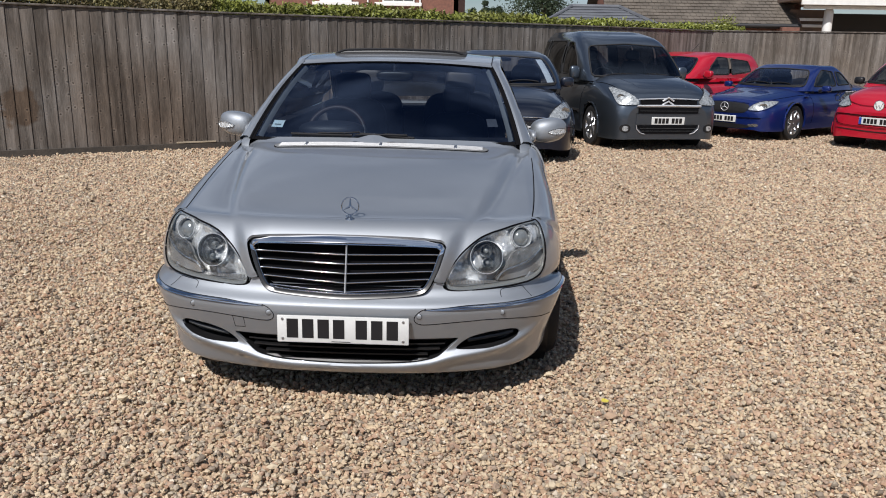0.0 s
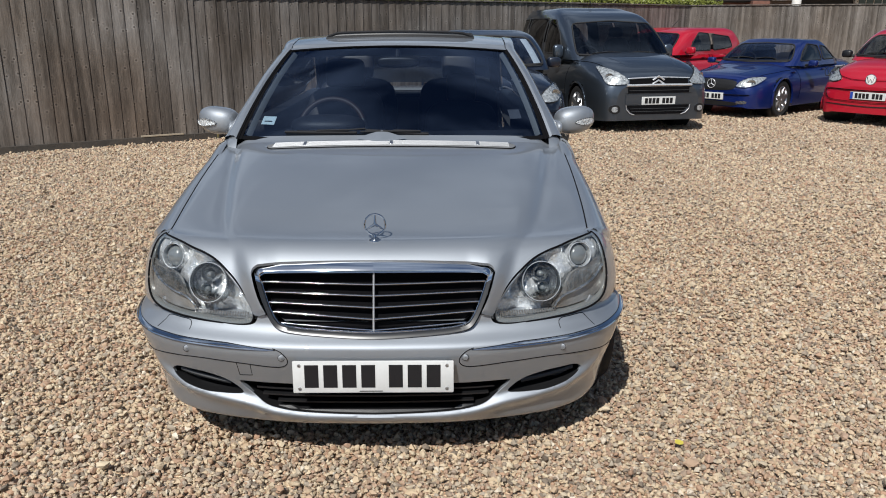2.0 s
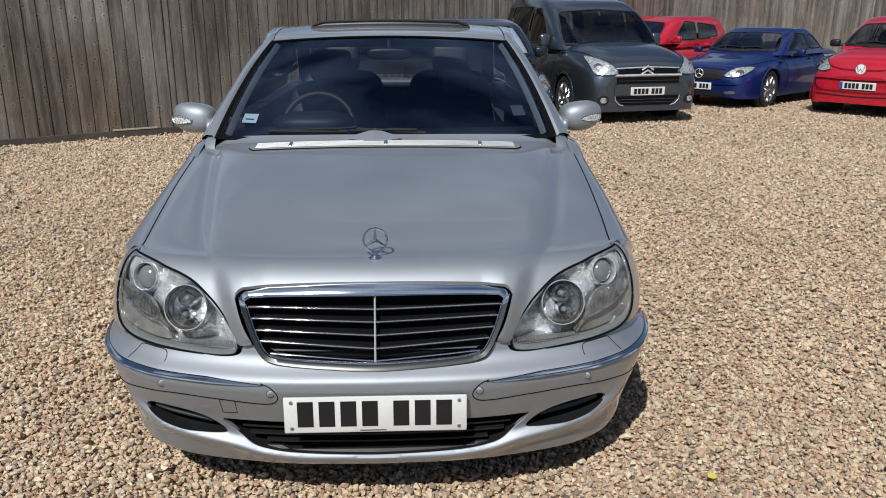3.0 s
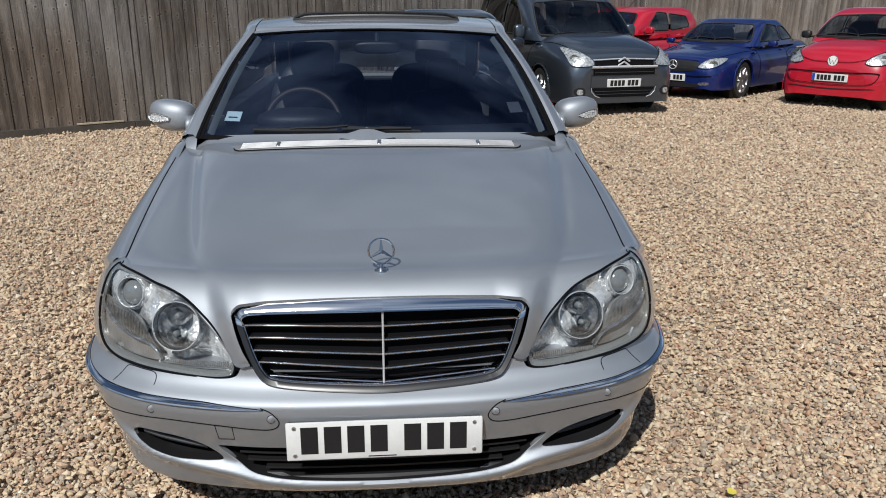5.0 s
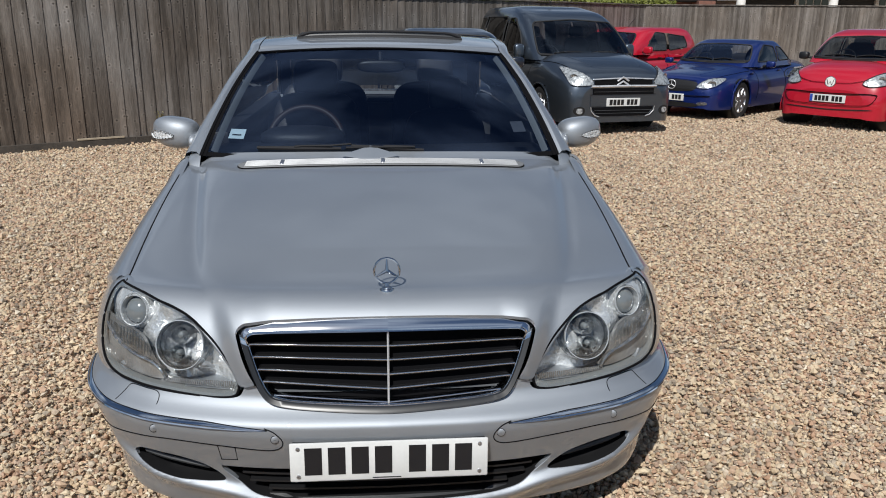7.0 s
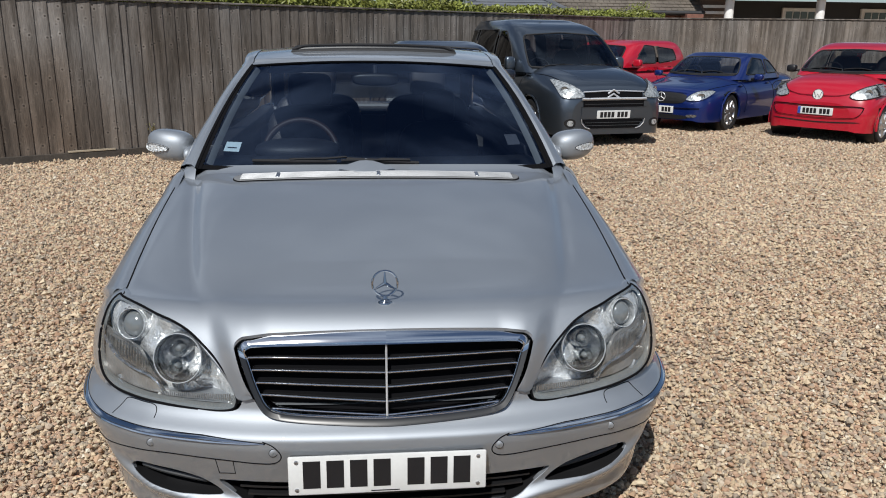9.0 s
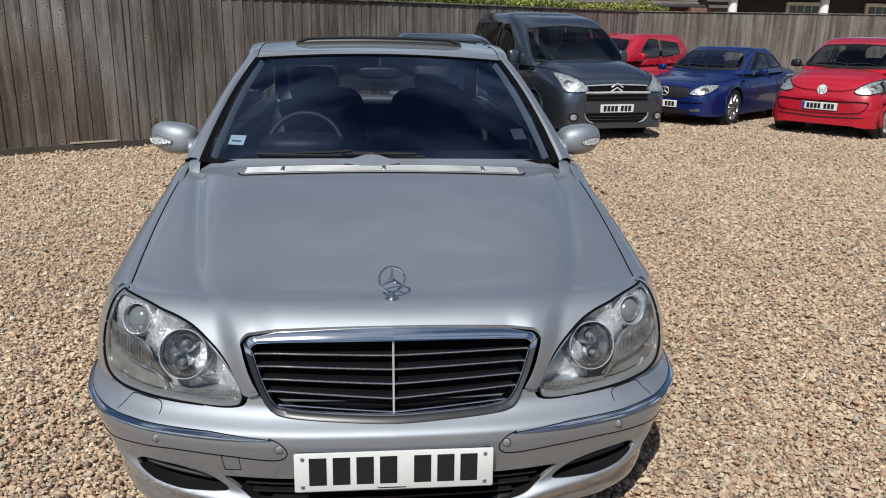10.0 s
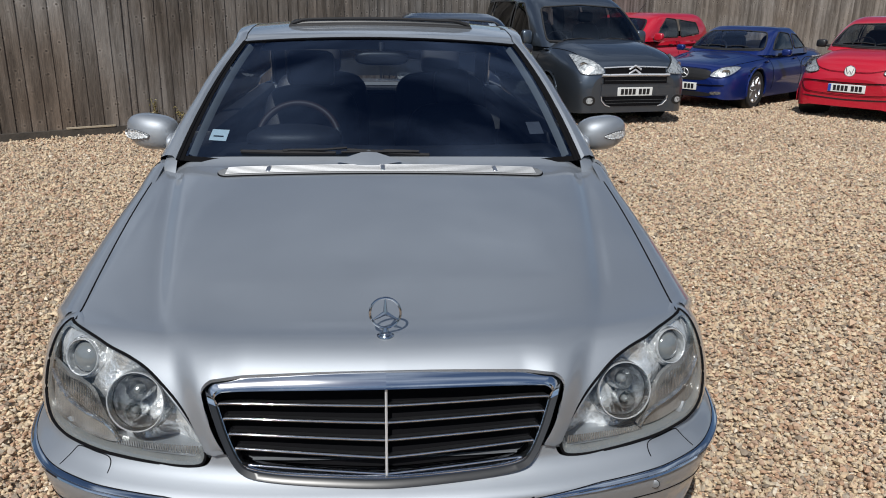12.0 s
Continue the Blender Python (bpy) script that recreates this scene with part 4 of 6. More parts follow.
for x in (-.238, .238):
    for z in (-.040, .040):
        part("screw", lathe([(.001, .004), (.005, .0035), (.006, .002), (.006, 0)], PL @ Matrix.Translation((x, -.002, z)) @ Matrix.Rotation(radians(90), 4, "X"), 12), ALLOY, plate)

# bonnet ornament: a ring on a stalk
orn = new("bonnet_ornament")
orn.parent = car
tagged(orn, "chrome ring ornament standing on the bonnet")
ob_y, ob_z = .227, top_z(0, .227) - .004
OM = Matrix.Translation((0, ob_y, ob_z)) @ Matrix.Rotation(radians(-8), 4, "X")
part("base", lathe([(.021, -.004), (.021, .002), (.0195, .0045), (.015, .0055), (.0145, .008), (.013, .0095), (.008, .012), (.006, .021), (.001, .023)], OM, 28), STAR, orn)
rc = .055
part("ring", tube([OM @ Vector((.0348 * math.cos(k * math.pi / 24), 0, rc + .0348 * math.sin(k * math.pi / 24))) for k in range(48)], .0031, True, 8), STAR, orn)
for k in range(3):
    a = math.pi / 2 + k * 2 * math.pi / 3
    part("spoke", tube([OM @ Vector((.0345 * math.cos(a) * t, 0, rc + .0345 * math.sin(a) * t)) for t in (0, .5, 1)], lambda t: .0056 * (1 - .7 * t), False, 6), STAR, orn)


# cabin: windscreen, pillars, roof
def screen(s, t, off=0.0):
    e = 1 - s * s
    base = Vector((s * .752, 1.475 - .11 * e, .953 - .012 * e))
    top = Vector((s * .597, 2.229 - .09 * e, 1.357 + .030 * e))
    p = base.lerp(top, t)
    bulge = .028 * 4 * t * (1 - t)
    return p + Vector((s * .3, -.47, .8)) * (bulge + off)


def roof_z(s, y):
    return 1.387 + .054 * (1 - ((y - 2.82) / .68)**2) - .030 * s * s


def roof_pt(s, t, lift=0.0):
    y0 = 2.229 - .09 * (1 - s * s)
    y = y0 + (3.46 + .05 * (1 - s * s) - y0) * t
    w = .597 + .035 * math.sin(min(1, t * 1.4) * math.pi / 2) - .02 * t
    z = 1.357 + .030 * (1 - s * s) if t == 0 else roof_z(s, y)
    return Vector((s * w, y, z + lift))


sc = part("windscreen", patch(-1, 1, 40, 0, 1, 24, screen), SCREEN, car, "dark tinted windscreen")
part("shade_band", patch(-.97, .97, 40, .955, 1.0, 2, lambda s, t: screen(s, t, -.004)), BLACK, car, "dark band along the top of the screen")
for side in (-1, 1):
    part("screen_border", patch(.972, 1.0, 3, .0, 1.0, 24, lambda s, t: screen(side * s, t, .002)), GAP, car, "black border of the windscreen")
part("screen_foot", patch(-.97, .97, 40, .0, .030, 2, lambda s, t: screen(s, t, .002)), GAP, car, "black foot of the windscreen")
for side in (-1, 1):
    part("screen_seal", tube([screen(side, .965 * k / 20) for k in range(21)], .008, False, 8), GAP, car, "black windscreen seal")
part("roof_header", patch(-1.0, 1.0, 40, .958, 1.0, 4, lambda s, t: screen(s, t, .004)), SILVER, car, "silver front edge of the roof")
part("header_seal", tube([screen(-.985 + 1.97 * k / 40, .956, .003) for k in range(41)], .005, False, 6), GAP, car)
hole = [Vector((u, v)) for u, v in ((-.70, .19), (.70, .19), (.70, .55), (-.70, .55))]
part("roof", patch(-1, 1, 60, 0, 1, 60, roof_pt, None, [hole], .008), SILVER, car, "silver roof")
sunroof = new("sunroof")
sunroof.parent = car
tagged(sunroof, "tilted dark glass sunroof")
ring = [roof_pt(s, t) for s, t in [(-.70 + 1.4 * k / 20, .19) for k in range(21)] + [(.70, .19 + .36 * k / 8) for k in range(1, 9)] + [(.70 - 1.4 * k / 20, .55) for k in range(1, 21)] + [(-.70, .55 - .36 * k / 8) for k in range(1, 8)]]
part("seal", tube(ring, .010, True, 8), RUBBER, sunroof)
part("glass_panel", patch(-.685, .685, 30, .198, .545, 12, lambda s, t: roof_pt(s, t, .001), None, (), .006), WIPER, sunroof)
part("wind_deflector", strip([[roof_pt(-.69 + 1.38 * k / 30, .192 + d, h * min(1, .5 + .3 * min(k, 30 - k))) for k in range(31)] for d, h in ((0, .004), (.001, .010), (.004, .020), (.030, .022), (.04, .0))]), DARK_GREY, sunroof, "dark mesh wind deflector")
for d, h in ((-.002, .006), (.004, .028)):
    part("deflector_edge", tube([roof_pt(-.70 + 1.40 * k / 30, .192 + d, h * min(1, .35 + .3 * min(k, 30 - k))) for k in range(31)], .0075, False, 6), WIPER, sunroof)
part("shade", patch(-.72, .72, 8, .17, .57, 6, lambda s, t: roof_pt(s, t, -.05)), GAP, sunroof)
for side in (-1, 1):
    edge = [screen(side, k / 20) for k in range(21)] + [roof_pt(side, k / 16) for k in range(1, 17)] + [Vector((side * (.615 + .07 * k / 8), 3.46 + .60 * k / 8, 1.335 - .33 * (k / 8)**1.2)) for k in range(1, 9)]
    rows = []
    for dx, dy, dz in ((.006, 0, .006), (.014, .004, .017), (.034, .020, .016), (.056, .046, .002), (.066, .075, -.022), (.055, .085, -.04)):
        rows.append([p + Vector((side * dx * (1 + .35 * max(0, 1 - k / 8)), dy * (1.25 if k < 20 else max(.2, 1 - (k - 20) / 6)), dz * (1 if dz < 0 else 1 - .75 * min(1, max(0, (k - 12) / 8))) - .002 * (k > 20))) for k, p in enumerate(edge)])
    part("roof_pillar", strip(rows), SILVER, car, "silver windscreen pillar and roof rail")
    part("rail_lining", strip([[p + Vector((side * dx, dy, dz)) for p in edge[16:]] for dx, dy, dz in ((-.035, .01, -.018), (.0, .012, -.020), (.030, .03, -.022), (.044, .05, -.045))]), LEATHER, car, "dark inner lining of the roof rail")
    part("inner_pillar", strip([[screen(side * (1 - d), k / 20, -o) for k in range(1, 20)] for d, o in ((.036, .006), (.048, .012), (.056, .03))]), TRIM, car, "pale grey inner pillar trim")
    # side glazing under the rail
    low_l, high_l = [], []
    for k in range(25):
        y = 1.72 + 2.25 * k / 24
        low_l.append(Vector((side * .826, y, .955 + .03 * k / 24)))
        top_y = min(max(y, 1.72), 3.9)
        j = min(range(len(edge)), key=lambda i: abs(edge[i].y + .05 - top_y))
        high_l.append(edge[j] + Vector((side * .055, .075 if j < 21 else .0, -.035)))
    win = part("side_window", strip([low_l, [a.lerp(b, .5) + Vector((side * .02, 0, 0)) for a, b in zip(low_l, high_l)], high_l]), PRIVACY, car, "dark side windows")
    win.visible_shadow = False
    part("belt_trim", tube([p + Vector((side * .004, 0, -.004)) for p in low_l], .008, False, 6), CHROME, car, "chrome beltline trim")
    part("door_post", strip([[a.lerp(b, f) + Vector((side * .024 * math.sin(math.pi * f), dy, 0)) for f in (0, .33, .66, 1)] for a, b, dy in ((low_l[9], high_l[9], -.035), (low_l[9], high_l[9], .045))]), BLACK, car)
    foot_rows = [[Vector((side * .815, 1.445, .895)), Vector((side * .813, 1.464, .925)), Vector((side * .824, 1.6, .948)), Vector((side * .828, 1.74, .957))],
                 [Vector((side * .796, 1.44, .905)), Vector((side * .795, 1.462, .936)), screen(side, .08) + Vector((side * .055, .05, -.012)), screen(side, .28) + Vector((side * .06, .09, -.03))],
                 [Vector((side * .752, 1.425, .91)), Vector((side * .752, 1.452, .941)), screen(side, .05) + Vector((side * .012, .006, .002)), screen(side, .22) + Vector((side * .02, .03, 0))]]
    part("quarter_panel", strip(foot_rows), SILVER, car)
    # door mirror
    mr = new("door_mirror")
    mr.parent = car
    tagged(mr, "silver door mirror with a clear indicator strip")
    MM = Matrix.Translation((side * .950, 1.875, .999)) @ Matrix.Rotation(radians(side * 14), 4, "Z") @ Matrix.Rotation(radians(side * -5), 4, "Y")
    shell = blob(MM @ Matrix.Diagonal((.112, .078, .071, 1)), 2.8, 2.7)
    for v in shell.verts:
        q = MM.inverted() @ v.co
        k = max(0, q.x * side / .108)
        q.z = q.z * (1 - .16 * k * k) + .004 * k
        q.y = q.y * (1 - .2 * k) + .02 * k
        v.co = MM @ q
    tree_m = BVHTree.FromBMesh(shell)
    part("shell", shell, SILVER, mr, "silver mirror shell")
    part("foot", blob(Matrix.Translation((side * .838, 1.82, .968)) @ Matrix.Rotation(radians(side * 10), 4, "Z") @ Matrix.Diagonal((.024, .085, .036, 1)), 2.6, 2.6, 18, 10), SILVER, mr, "silver mirror foot")
    part("mirror_glass", blob(MM @ Matrix.Translation((0, .068, 0)) @ Matrix.Diagonal((.088, .008, .05, 1)), 4, 4, 20, 8), MIRROR, mr)

    def on_shell(a, b, off=0.0):
        x, z = -.040 + .143 * a, -.008 - .008 * a + .026 * b
        way = (MM.to_3x3() @ Vector((0, 1, 0))).normalized()
        p = tree_m.ray_cast(MM @ Vector((side * x, -.3, z)), way)[0]
        return (p if p else MM @ Vector((side * x, 0, z))) - way * off
    ind = loop2([(.05, .1), (.35, -.35), (.7, -.5), (.92, -.35), (.97, .2), (.85, .75), (.5, .85), (.2, .6)], 4)
    part("indicator_seal", tube([on_shell(p[0], p[1], .002) for p in ind], .0016, True, 5), RUBBER, mr)
    part("indicator", patch(0, 1, 40, -.6, 1, 14, lambda a, b: on_shell(a, b, .0035 + .0022 * math.sin(a * 55 + b * 3)), ind, (), .006), SPARK, mr, "clear faceted indicator strip")
# rear window
rw = part("rear_window", patch(-1, 1, 20, 0, 1, 10, lambda s, t: Vector((s * (.66 - .09 * t), 4.06 - .58 * t + .05 * (1 - s * s), 1.005 + .345 * t + .04 * (1 - s * s)))), PRIVACY, car)
rw.visible_shadow = False
part("cowl", strip([[Vector((-.70 + 1.40 * k / 30, y - .09 * (1 - ((k - 15) / 15)**2), z)) for k in range(31)] for y, z in ((1.43, .925), (1.47, .935), (1.50, .93))]), BLACK, car, "black plastic scuttle")

# chrome bonnet vent
vent = new("bonnet_vent")
vent.parent = car
tagged(vent, "ribbed chrome bonnet vent strip")


def vent_pt(x, f, up):
    y = 1.266 + .082 * f - .012 * (1 - (x / .575)**2) + .006
    return Vector((x, y, top_z(x, y) + up))


def vent_x(q):
    w = abs(2 * q - 1)
    return math.copysign(.575 * (1 - (1 - w)**1.7), q - .5)


def vent_end(x):
    return math.sqrt(max(0, 1 - max(0, (abs(x) - .539) / .036)**2))


N = 120
rows = []
for f, up in ((0, .0), (.06, .006), (.5, .008), (.94, .006), (1, 0)):
    row = []
    for k in range(N + 1):
        x = vent_x(k / N)
        sq = vent_end(x)
        row.append(vent_pt(x, .5 + (f - .5) * sq, up))
    rows.append(row)
part("plate", strip(rows), VENT_BASE, vent)
for f in (.10, .26, .42, .58, .74, .90):
    part("rib", tube([vent_pt(-.545 + 1.09 * k / 40, f, .0085) for k in range(41)], .0025, False, 6, .8), VENT, vent)
part("rim", tube([vent_pt(x, .5 + (f - .5) * vent_end(x), .002) for f, xs in ((-.04, [vent_x(k / 80) for k in range(81)]), (1.04, [vent_x(1 - k / 80) for k in range(1, 80)])) for x in xs], .0028, True, 6), GAP, vent, "dark vent rim")
for x in (-.40, 0, .40):
    part("nozzle", box(-.008, .008, -.026, .026, 0, .005, .002, 1), ALLOY, vent).matrix_local = Matrix.Translation(vent_pt(x, .5, .007)) @ Matrix.Rotation(radians(8), 4, "X")

# wipers
for blade_a, blade_b, pivot in (((-.515, .070), (-.17, .080), (-.13, .100)), ((-.13, .098), (.17, .068), (-.15, .076))):
    wp = new("wiper")
    wp.parent = car
    tagged(wp, "black windscreen wiper at rest")
    pts = [screen((blade_a[0] + (blade_b[0] - blade_a[0]) * k / 16) / .74, blade_a[1] + (blade_b[1] - blade_a[1]) * k / 16, .009) for k in range(17)]
    part("blade", tube(pts, lambda t: .0065 + .0035 * (1 - abs(2 * t - 1)), False, 6), WIPER, wp)
    arm = [pts[8] + Vector((0, -.004, .010)), pts[14] + Vector((0, -.006, .013)), screen(pivot[0] / .74, pivot[1], .018)]
    part("arm", tube([a.lerp(b, k / 6) for a, b in zip(arm, arm[1:]) for k in range(7)], .0065, False, 6, .7), WIPER, wp)
    part("knuckle", blob(Matrix.Translation(pts[8] + Vector((0, -.002, .007))) @ Matrix.Diagonal((.022, .007, .007, 1)), 2.4, 2.4, 12, 8), WIPER, wp)

part("scuttle_cover", strip([[Vector((x - .05, 1.362 + d * max(0, 1 - abs(x) / .125), .972 + h * max(0, 1 - abs(x) / .125)))for x in [-.115 + .23 * k / 24 for k in range(25)]] for d, h in ((-.05, -.012), (-.02, .002), (.02, .016), (.06, .031), (.072, .026))]), SILVER, car, "silver peak between the wipers")

lip = []
for dy, dz in ((-.03, -.006), (0, .001), (.022, .008), (.048, .021), (.056, .019), (.050, .008)):
    lip.append([hood_surf(-.95 + 1.9 * k / 60, 0) + Vector((0, dy, dz)) * min(1, .25 + min(k, 60 - k) / 6) for k in range(61)])
part("bonnet_lip", strip(lip), SILVER, car, "raised rear edge of the silver bonnet")

# stickers on the glass
for s0, t0, w, h, mt in ((-.845, .175, .034, .024, STICKER), (.83, .23, .03, .028, FADED)):
    part("windscreen_sticker", patch(-1, 1, 4, -1, 1, 4, lambda a, b: screen(s0 + a * w / .75, t0 + b * h * 1.25 / .85, -.004), rim=.0004), mt, car, "pale paper sticker inside the windscreen" if mt is STICKER else "faded sticker inside the windscreen")
part("sticker_mark", patch(-1, 1, 4, -1, 1, 2, lambda a, b: screen(-.845 + a * .020 / .75, .166 + b * .004, -.0025)), INK, car)

# cabin
part("headliner", patch(-.9, .9, 10, .02, .98, 10, lambda s, t: roof_pt(s, t, -.07 if not (.15 < t < .59 and abs(s) < .75) else -.075)), TRIM, car, "pale grey headliner")
part("dashboard", strip([[Vector((-.74 + 1.48 * k / 30, y - .08 * (1 - ((k - 15) / 15)**2), z + .02 * math.exp(-((k - 7.5) / 4)**2))) for k in range(31)] for y, z in ((1.47, .90), (1.60, .925), (1.80, .945), (1.95, .94), (2.00, .90), (2.03, .62), (2.05, .40))]), LEATHER, car, "dark leather dashboard")
part("binnacle", blob(Matrix.Translation((-.37, 1.90, .968)) @ Matrix.Diagonal((.20, .13, .055, 1)), 2.5, 2.5), LEATHER, car)
SW = Matrix.Translation((-.37, 2.06, .925)) @ Matrix.Rotation(radians(62), 4, "X")
sw = new("steering_wheel")
sw.parent = car
tagged(sw, "leather and wood steering wheel")
for a0, a1, mt, nm in ((20, 160, WOOD_RIM, "wood_rim"), (160, 380, LEATHER, "leather_rim")):
    part(nm, tube([SW @ Vector((.180 * math.cos(radians(a0 + (a1 - a0) * k / 24)), .180 * math.sin(radians(a0 + (a1 - a0) * k / 24)), 0)) for k in range(25)], .0155, False, 10), mt, sw)
part("hub", blob(SW @ Matrix.Translation((0, 0, -.03)) @ Matrix.Diagonal((.075, .07, .03, 1)), 3, 3, 20, 8), LEATHER, sw)
for a in (0, 180, 270):
    part("spoke", tube([SW @ Vector((.05 * math.cos(radians(a)), .05 * math.sin(radians(a)), -.02)), SW @ Vector((.185 * math.cos(radians(a)), .185 * math.sin(radians(a)), 0))], .018, False, 8, .5), DARK_GREY, sw)
for u, y, w, dz, hw in ((-.37, 2.72, .25, 0, .125), (.37, 2.66, .24, -.085, .095), (-.38, 3.62, .30, 0, .125), (.38, 3.62, .30, 0, .125)):
    seat = new("seat")
    seat.parent = car
    tagged(seat, "dark leather car seat")
    part("backrest", blob(Matrix.Translation((u, y, .78 + dz)) @ Matrix.Rotation(radians(-14), 4, "X") @ Matrix.Diagonal((w, .085, .33, 1)), 4.5, 3.5), LEATHER, seat)
    part("cushion", blob(Matrix.Translation((u, y - .30, .48 + dz / 2)) @ Matrix.Diagonal((w, .30, .09, 1)), 3.5, 3), LEATHER, seat)
    part("headrest", blob(Matrix.Translation((u, y + .09, 1.185 + dz)) @ Matrix.Rotation(radians(-8), 4, "X") @ Matrix.Diagonal((hw, .055, .095, 1)), 5, 4), LEATHER, seat)
    for d in (-.05, .05):
        part("headrest_post", tube([(u + d, y + .06, 1.0 + dz), (u + d, y + .085, 1.13 + dz)], .006, False, 6), CHROME, seat)
rm = new("rear_view_mirror")
rm.parent = car
part("casing", blob(Matrix.Translation((0, 2.06, 1.290)) @ Matrix.Diagonal((.115, .02, .030, 1)), 3, 3), BLACK, rm)
part("stalk", tube([screen(0, .93, -.01), (0, 2.06, 1.30)], .012), BLACK, rm)
part("parcel_shelf", box(-.66, .66, 3.70, 4.10, .96, .985, .006, 1), LEATHER, car)
part("cabin_floor", box(-.76, .76, 1.5, 3.7, .25, .30), LEATHER, car)
for side in (-1, 1):
    part("sill_trim", box(side * .765 - .045, side * .765 + .045, 1.95, 4.08, .90, .99, .012, 2), LEATHER, car, "dark top of the door trim")
    part("door_card", box(side * .80 - .02, side * .80 + .02, 1.75, 3.7, .30, .95, .01, 1), LEATHER, car)

# ---- parked cars ----


def superloop(w, y0, y1, n, k=64):
    """A rounded oblong in plan from y0 to y1."""
    out = []
    for i in range(k):
        a = 2 * math.pi * i / k
        c, s = math.cos(a), math.sin(a)
        out.append((w * math.copysign(abs(c)**(2 / n), c), (y0 + y1) / 2 + (y1 - y0) / 2 * math.copysign(abs(s)**(2 / n), s)))
    return out


def lay(shape, poly, how, off, na=16, nb=12, rim=.006, sgn=1):
    xs, ys = [p[0] for p in poly], [p[1] for p in poly]
    bad = []

    def surf(a, b):
        p = shape.front(a, b, off) if how == "front" else shape.side(a, b, sgn, off)
        if p is None:
            bad.append((a, b))
            return Vector((a, .3, b)) if how == "front" else Vector((sgn * .8, a, b))
        return p
    bm = patch(min(xs), max(xs), na, min(ys), max(ys), nb, surf, poly)
    if rim:
        fold(bm, rim)
    return bm


def block(x0, x1, z0, z1, r=.02, cut=0.0):
    """An oblong with small round corners, narrower by cut at its foot."""
    half = [(x1 - r, z1), (x1 - r * .3, z1 - r * .3), (x1, z1 - r), (x1 - cut, z0 + r), (x1 - cut - r * .3, z0 + r * .3), (x1 - cut - r, z0)]
    return half + [(x0 + x1 - u, z) for u, z in half[::-1]]


def crisp(poly, r, n=4):
    """An outline with straight edges and small round corners."""
    out, k = [], len(poly)
    for i in range(k):
        a, b, c = (Vector(poly[(i + j) % k]) for j in (-1, 0, 1))
        p, q = b + (a - b).normalized() * min(r, (a - b).length * .4), b + (c - b).normalized() * min(r, (c - b).length * .4)
        for s in range(n + 1):
            t = s / n
            out.append(p * (1 - t)**2 + b * 2 * t * (1 - t) + q * t * t)
        for s in (.25, .5, .75):
            e = c + (b - c).normalized() * min(r, (c - b).length * .4)
            out.append(q.lerp(e, s))
    return out


def mirrored(poly):
    return [(-p[0], p[1]) for p in poly][::-1]


def parked_car(name, label, m, material, spec):
    """A car from its side profile, plan and fascia outlines."""
    root = thing(name, m, label, "car", "parked cars")
    L, W, sill = spec["length"], spec["half"], spec.get("sill", .20)
    top, pl = spec["top"], spec["plan"]
    ys = sorted(set([0, .015, .04, .08, .13, .2, .3, .42, .55] + [.55 + (L - 1.1) * k / 34 for k in range(35)] + [L - .5, L - .35, L - .2, L - .1, L - .04, L]))
    bm = bmesh.new()
    rows, K = [], 26
    for y in ys:
        w, zt = interp(pl, y), interp(top, y)
        row = []
        for k in range(-K, K + 1):
            a = k / K * math.pi / 2
            c, s = math.cos(a), math.sin(a)
            n = spec.get("square", 4.5)
            u = w * math.copysign(abs(s)**(2 / n), s)
            z = sill + (zt - sill) * c**(2 / n) - .03 * (u / W)**2 * (zt > .6)
            bulge = 1 - .05 * ((z - .55) / .5)**2 if z < .55 else 1
            row.append(bm.verts.new((u * bulge, y, z)))
        rows.append(row)
    for a, b in zip(rows, rows[1:]):
        for k in range(2 * K):
            bm.faces.new((a[k], a[k + 1], b[k + 1], b[k]))
    bm.faces.new(rows[0])
    bm.faces.new(rows[-1][::-1])
    shape = Shape(bm)
    r = spec["wheel_r"]
    axles = spec["axles"]
    kill = [f for f in bm.faces if abs(f.calc_center_median().x) > .5 * W and any(math.hypot(f.calc_center_median().y - ya, f.calc_center_median().z - r) < r + .045 for ya in axles)]
    bmesh.ops.delete(bm, geom=kill, context="FACES")
    part("body", bm, material, root)
    part("underbody", box(-W * .8, W * .8, .25, L - .2, .17, sill + .12), BLACK, root)
    for ya in axles:
        for sd in (-1, 1):
            wheel(root, sd * (W - .115), ya, r, .19, sd, spec.get("rim", ALLOY), spec.get("spokes", 6))
            pts = [Vector((sd * (W - .012), ya + (r + .04) * math.cos(t), r + (r + .04) * math.sin(t))) for t in [math.pi * (k / 20 * 1.16 - .08) for k in range(21)]]
            part("arch_lip", tube(pts, .016, False, 6), spec.get("arch", material), root)
            part("wheel_liner", lathe([(.02, 0), (r + .05, 0), (r + .05, .26)], Matrix.Translation((sd * (W - .30), ya, r)) @ Matrix.Rotation(radians(90 * sd), 4, "Y"), 20), BLACK, root)
    # cabin
    cab = spec["cabin"]
    zs = [cab[0][0] + (cab[-1][0] - cab[0][0]) * k / 22 for k in range(23)]
    bm = bmesh.new()
    rows = []
    cols = [[(q[0], q[i]) for q in cab] for i in (1, 2, 3)]
    for z in zs:
        rows.append([bm.verts.new((x, y, z)) for x, y in superloop(interp(cols[2], z), interp(cols[0], z), interp(cols[1], z), spec.get("cab_n", 7), 120)])
    for a, b in zip(rows, rows[1:]):
        for k in range(120):
            bm.faces.new((a[k], a[(k + 1) % 120], b[(k + 1) % 120], b[k]))
    cap = rows[-1]
    cen = [sum((v.co.x for v in cap)) / 120, sum((v.co.y for v in cap)) / 120]
    prev = cap
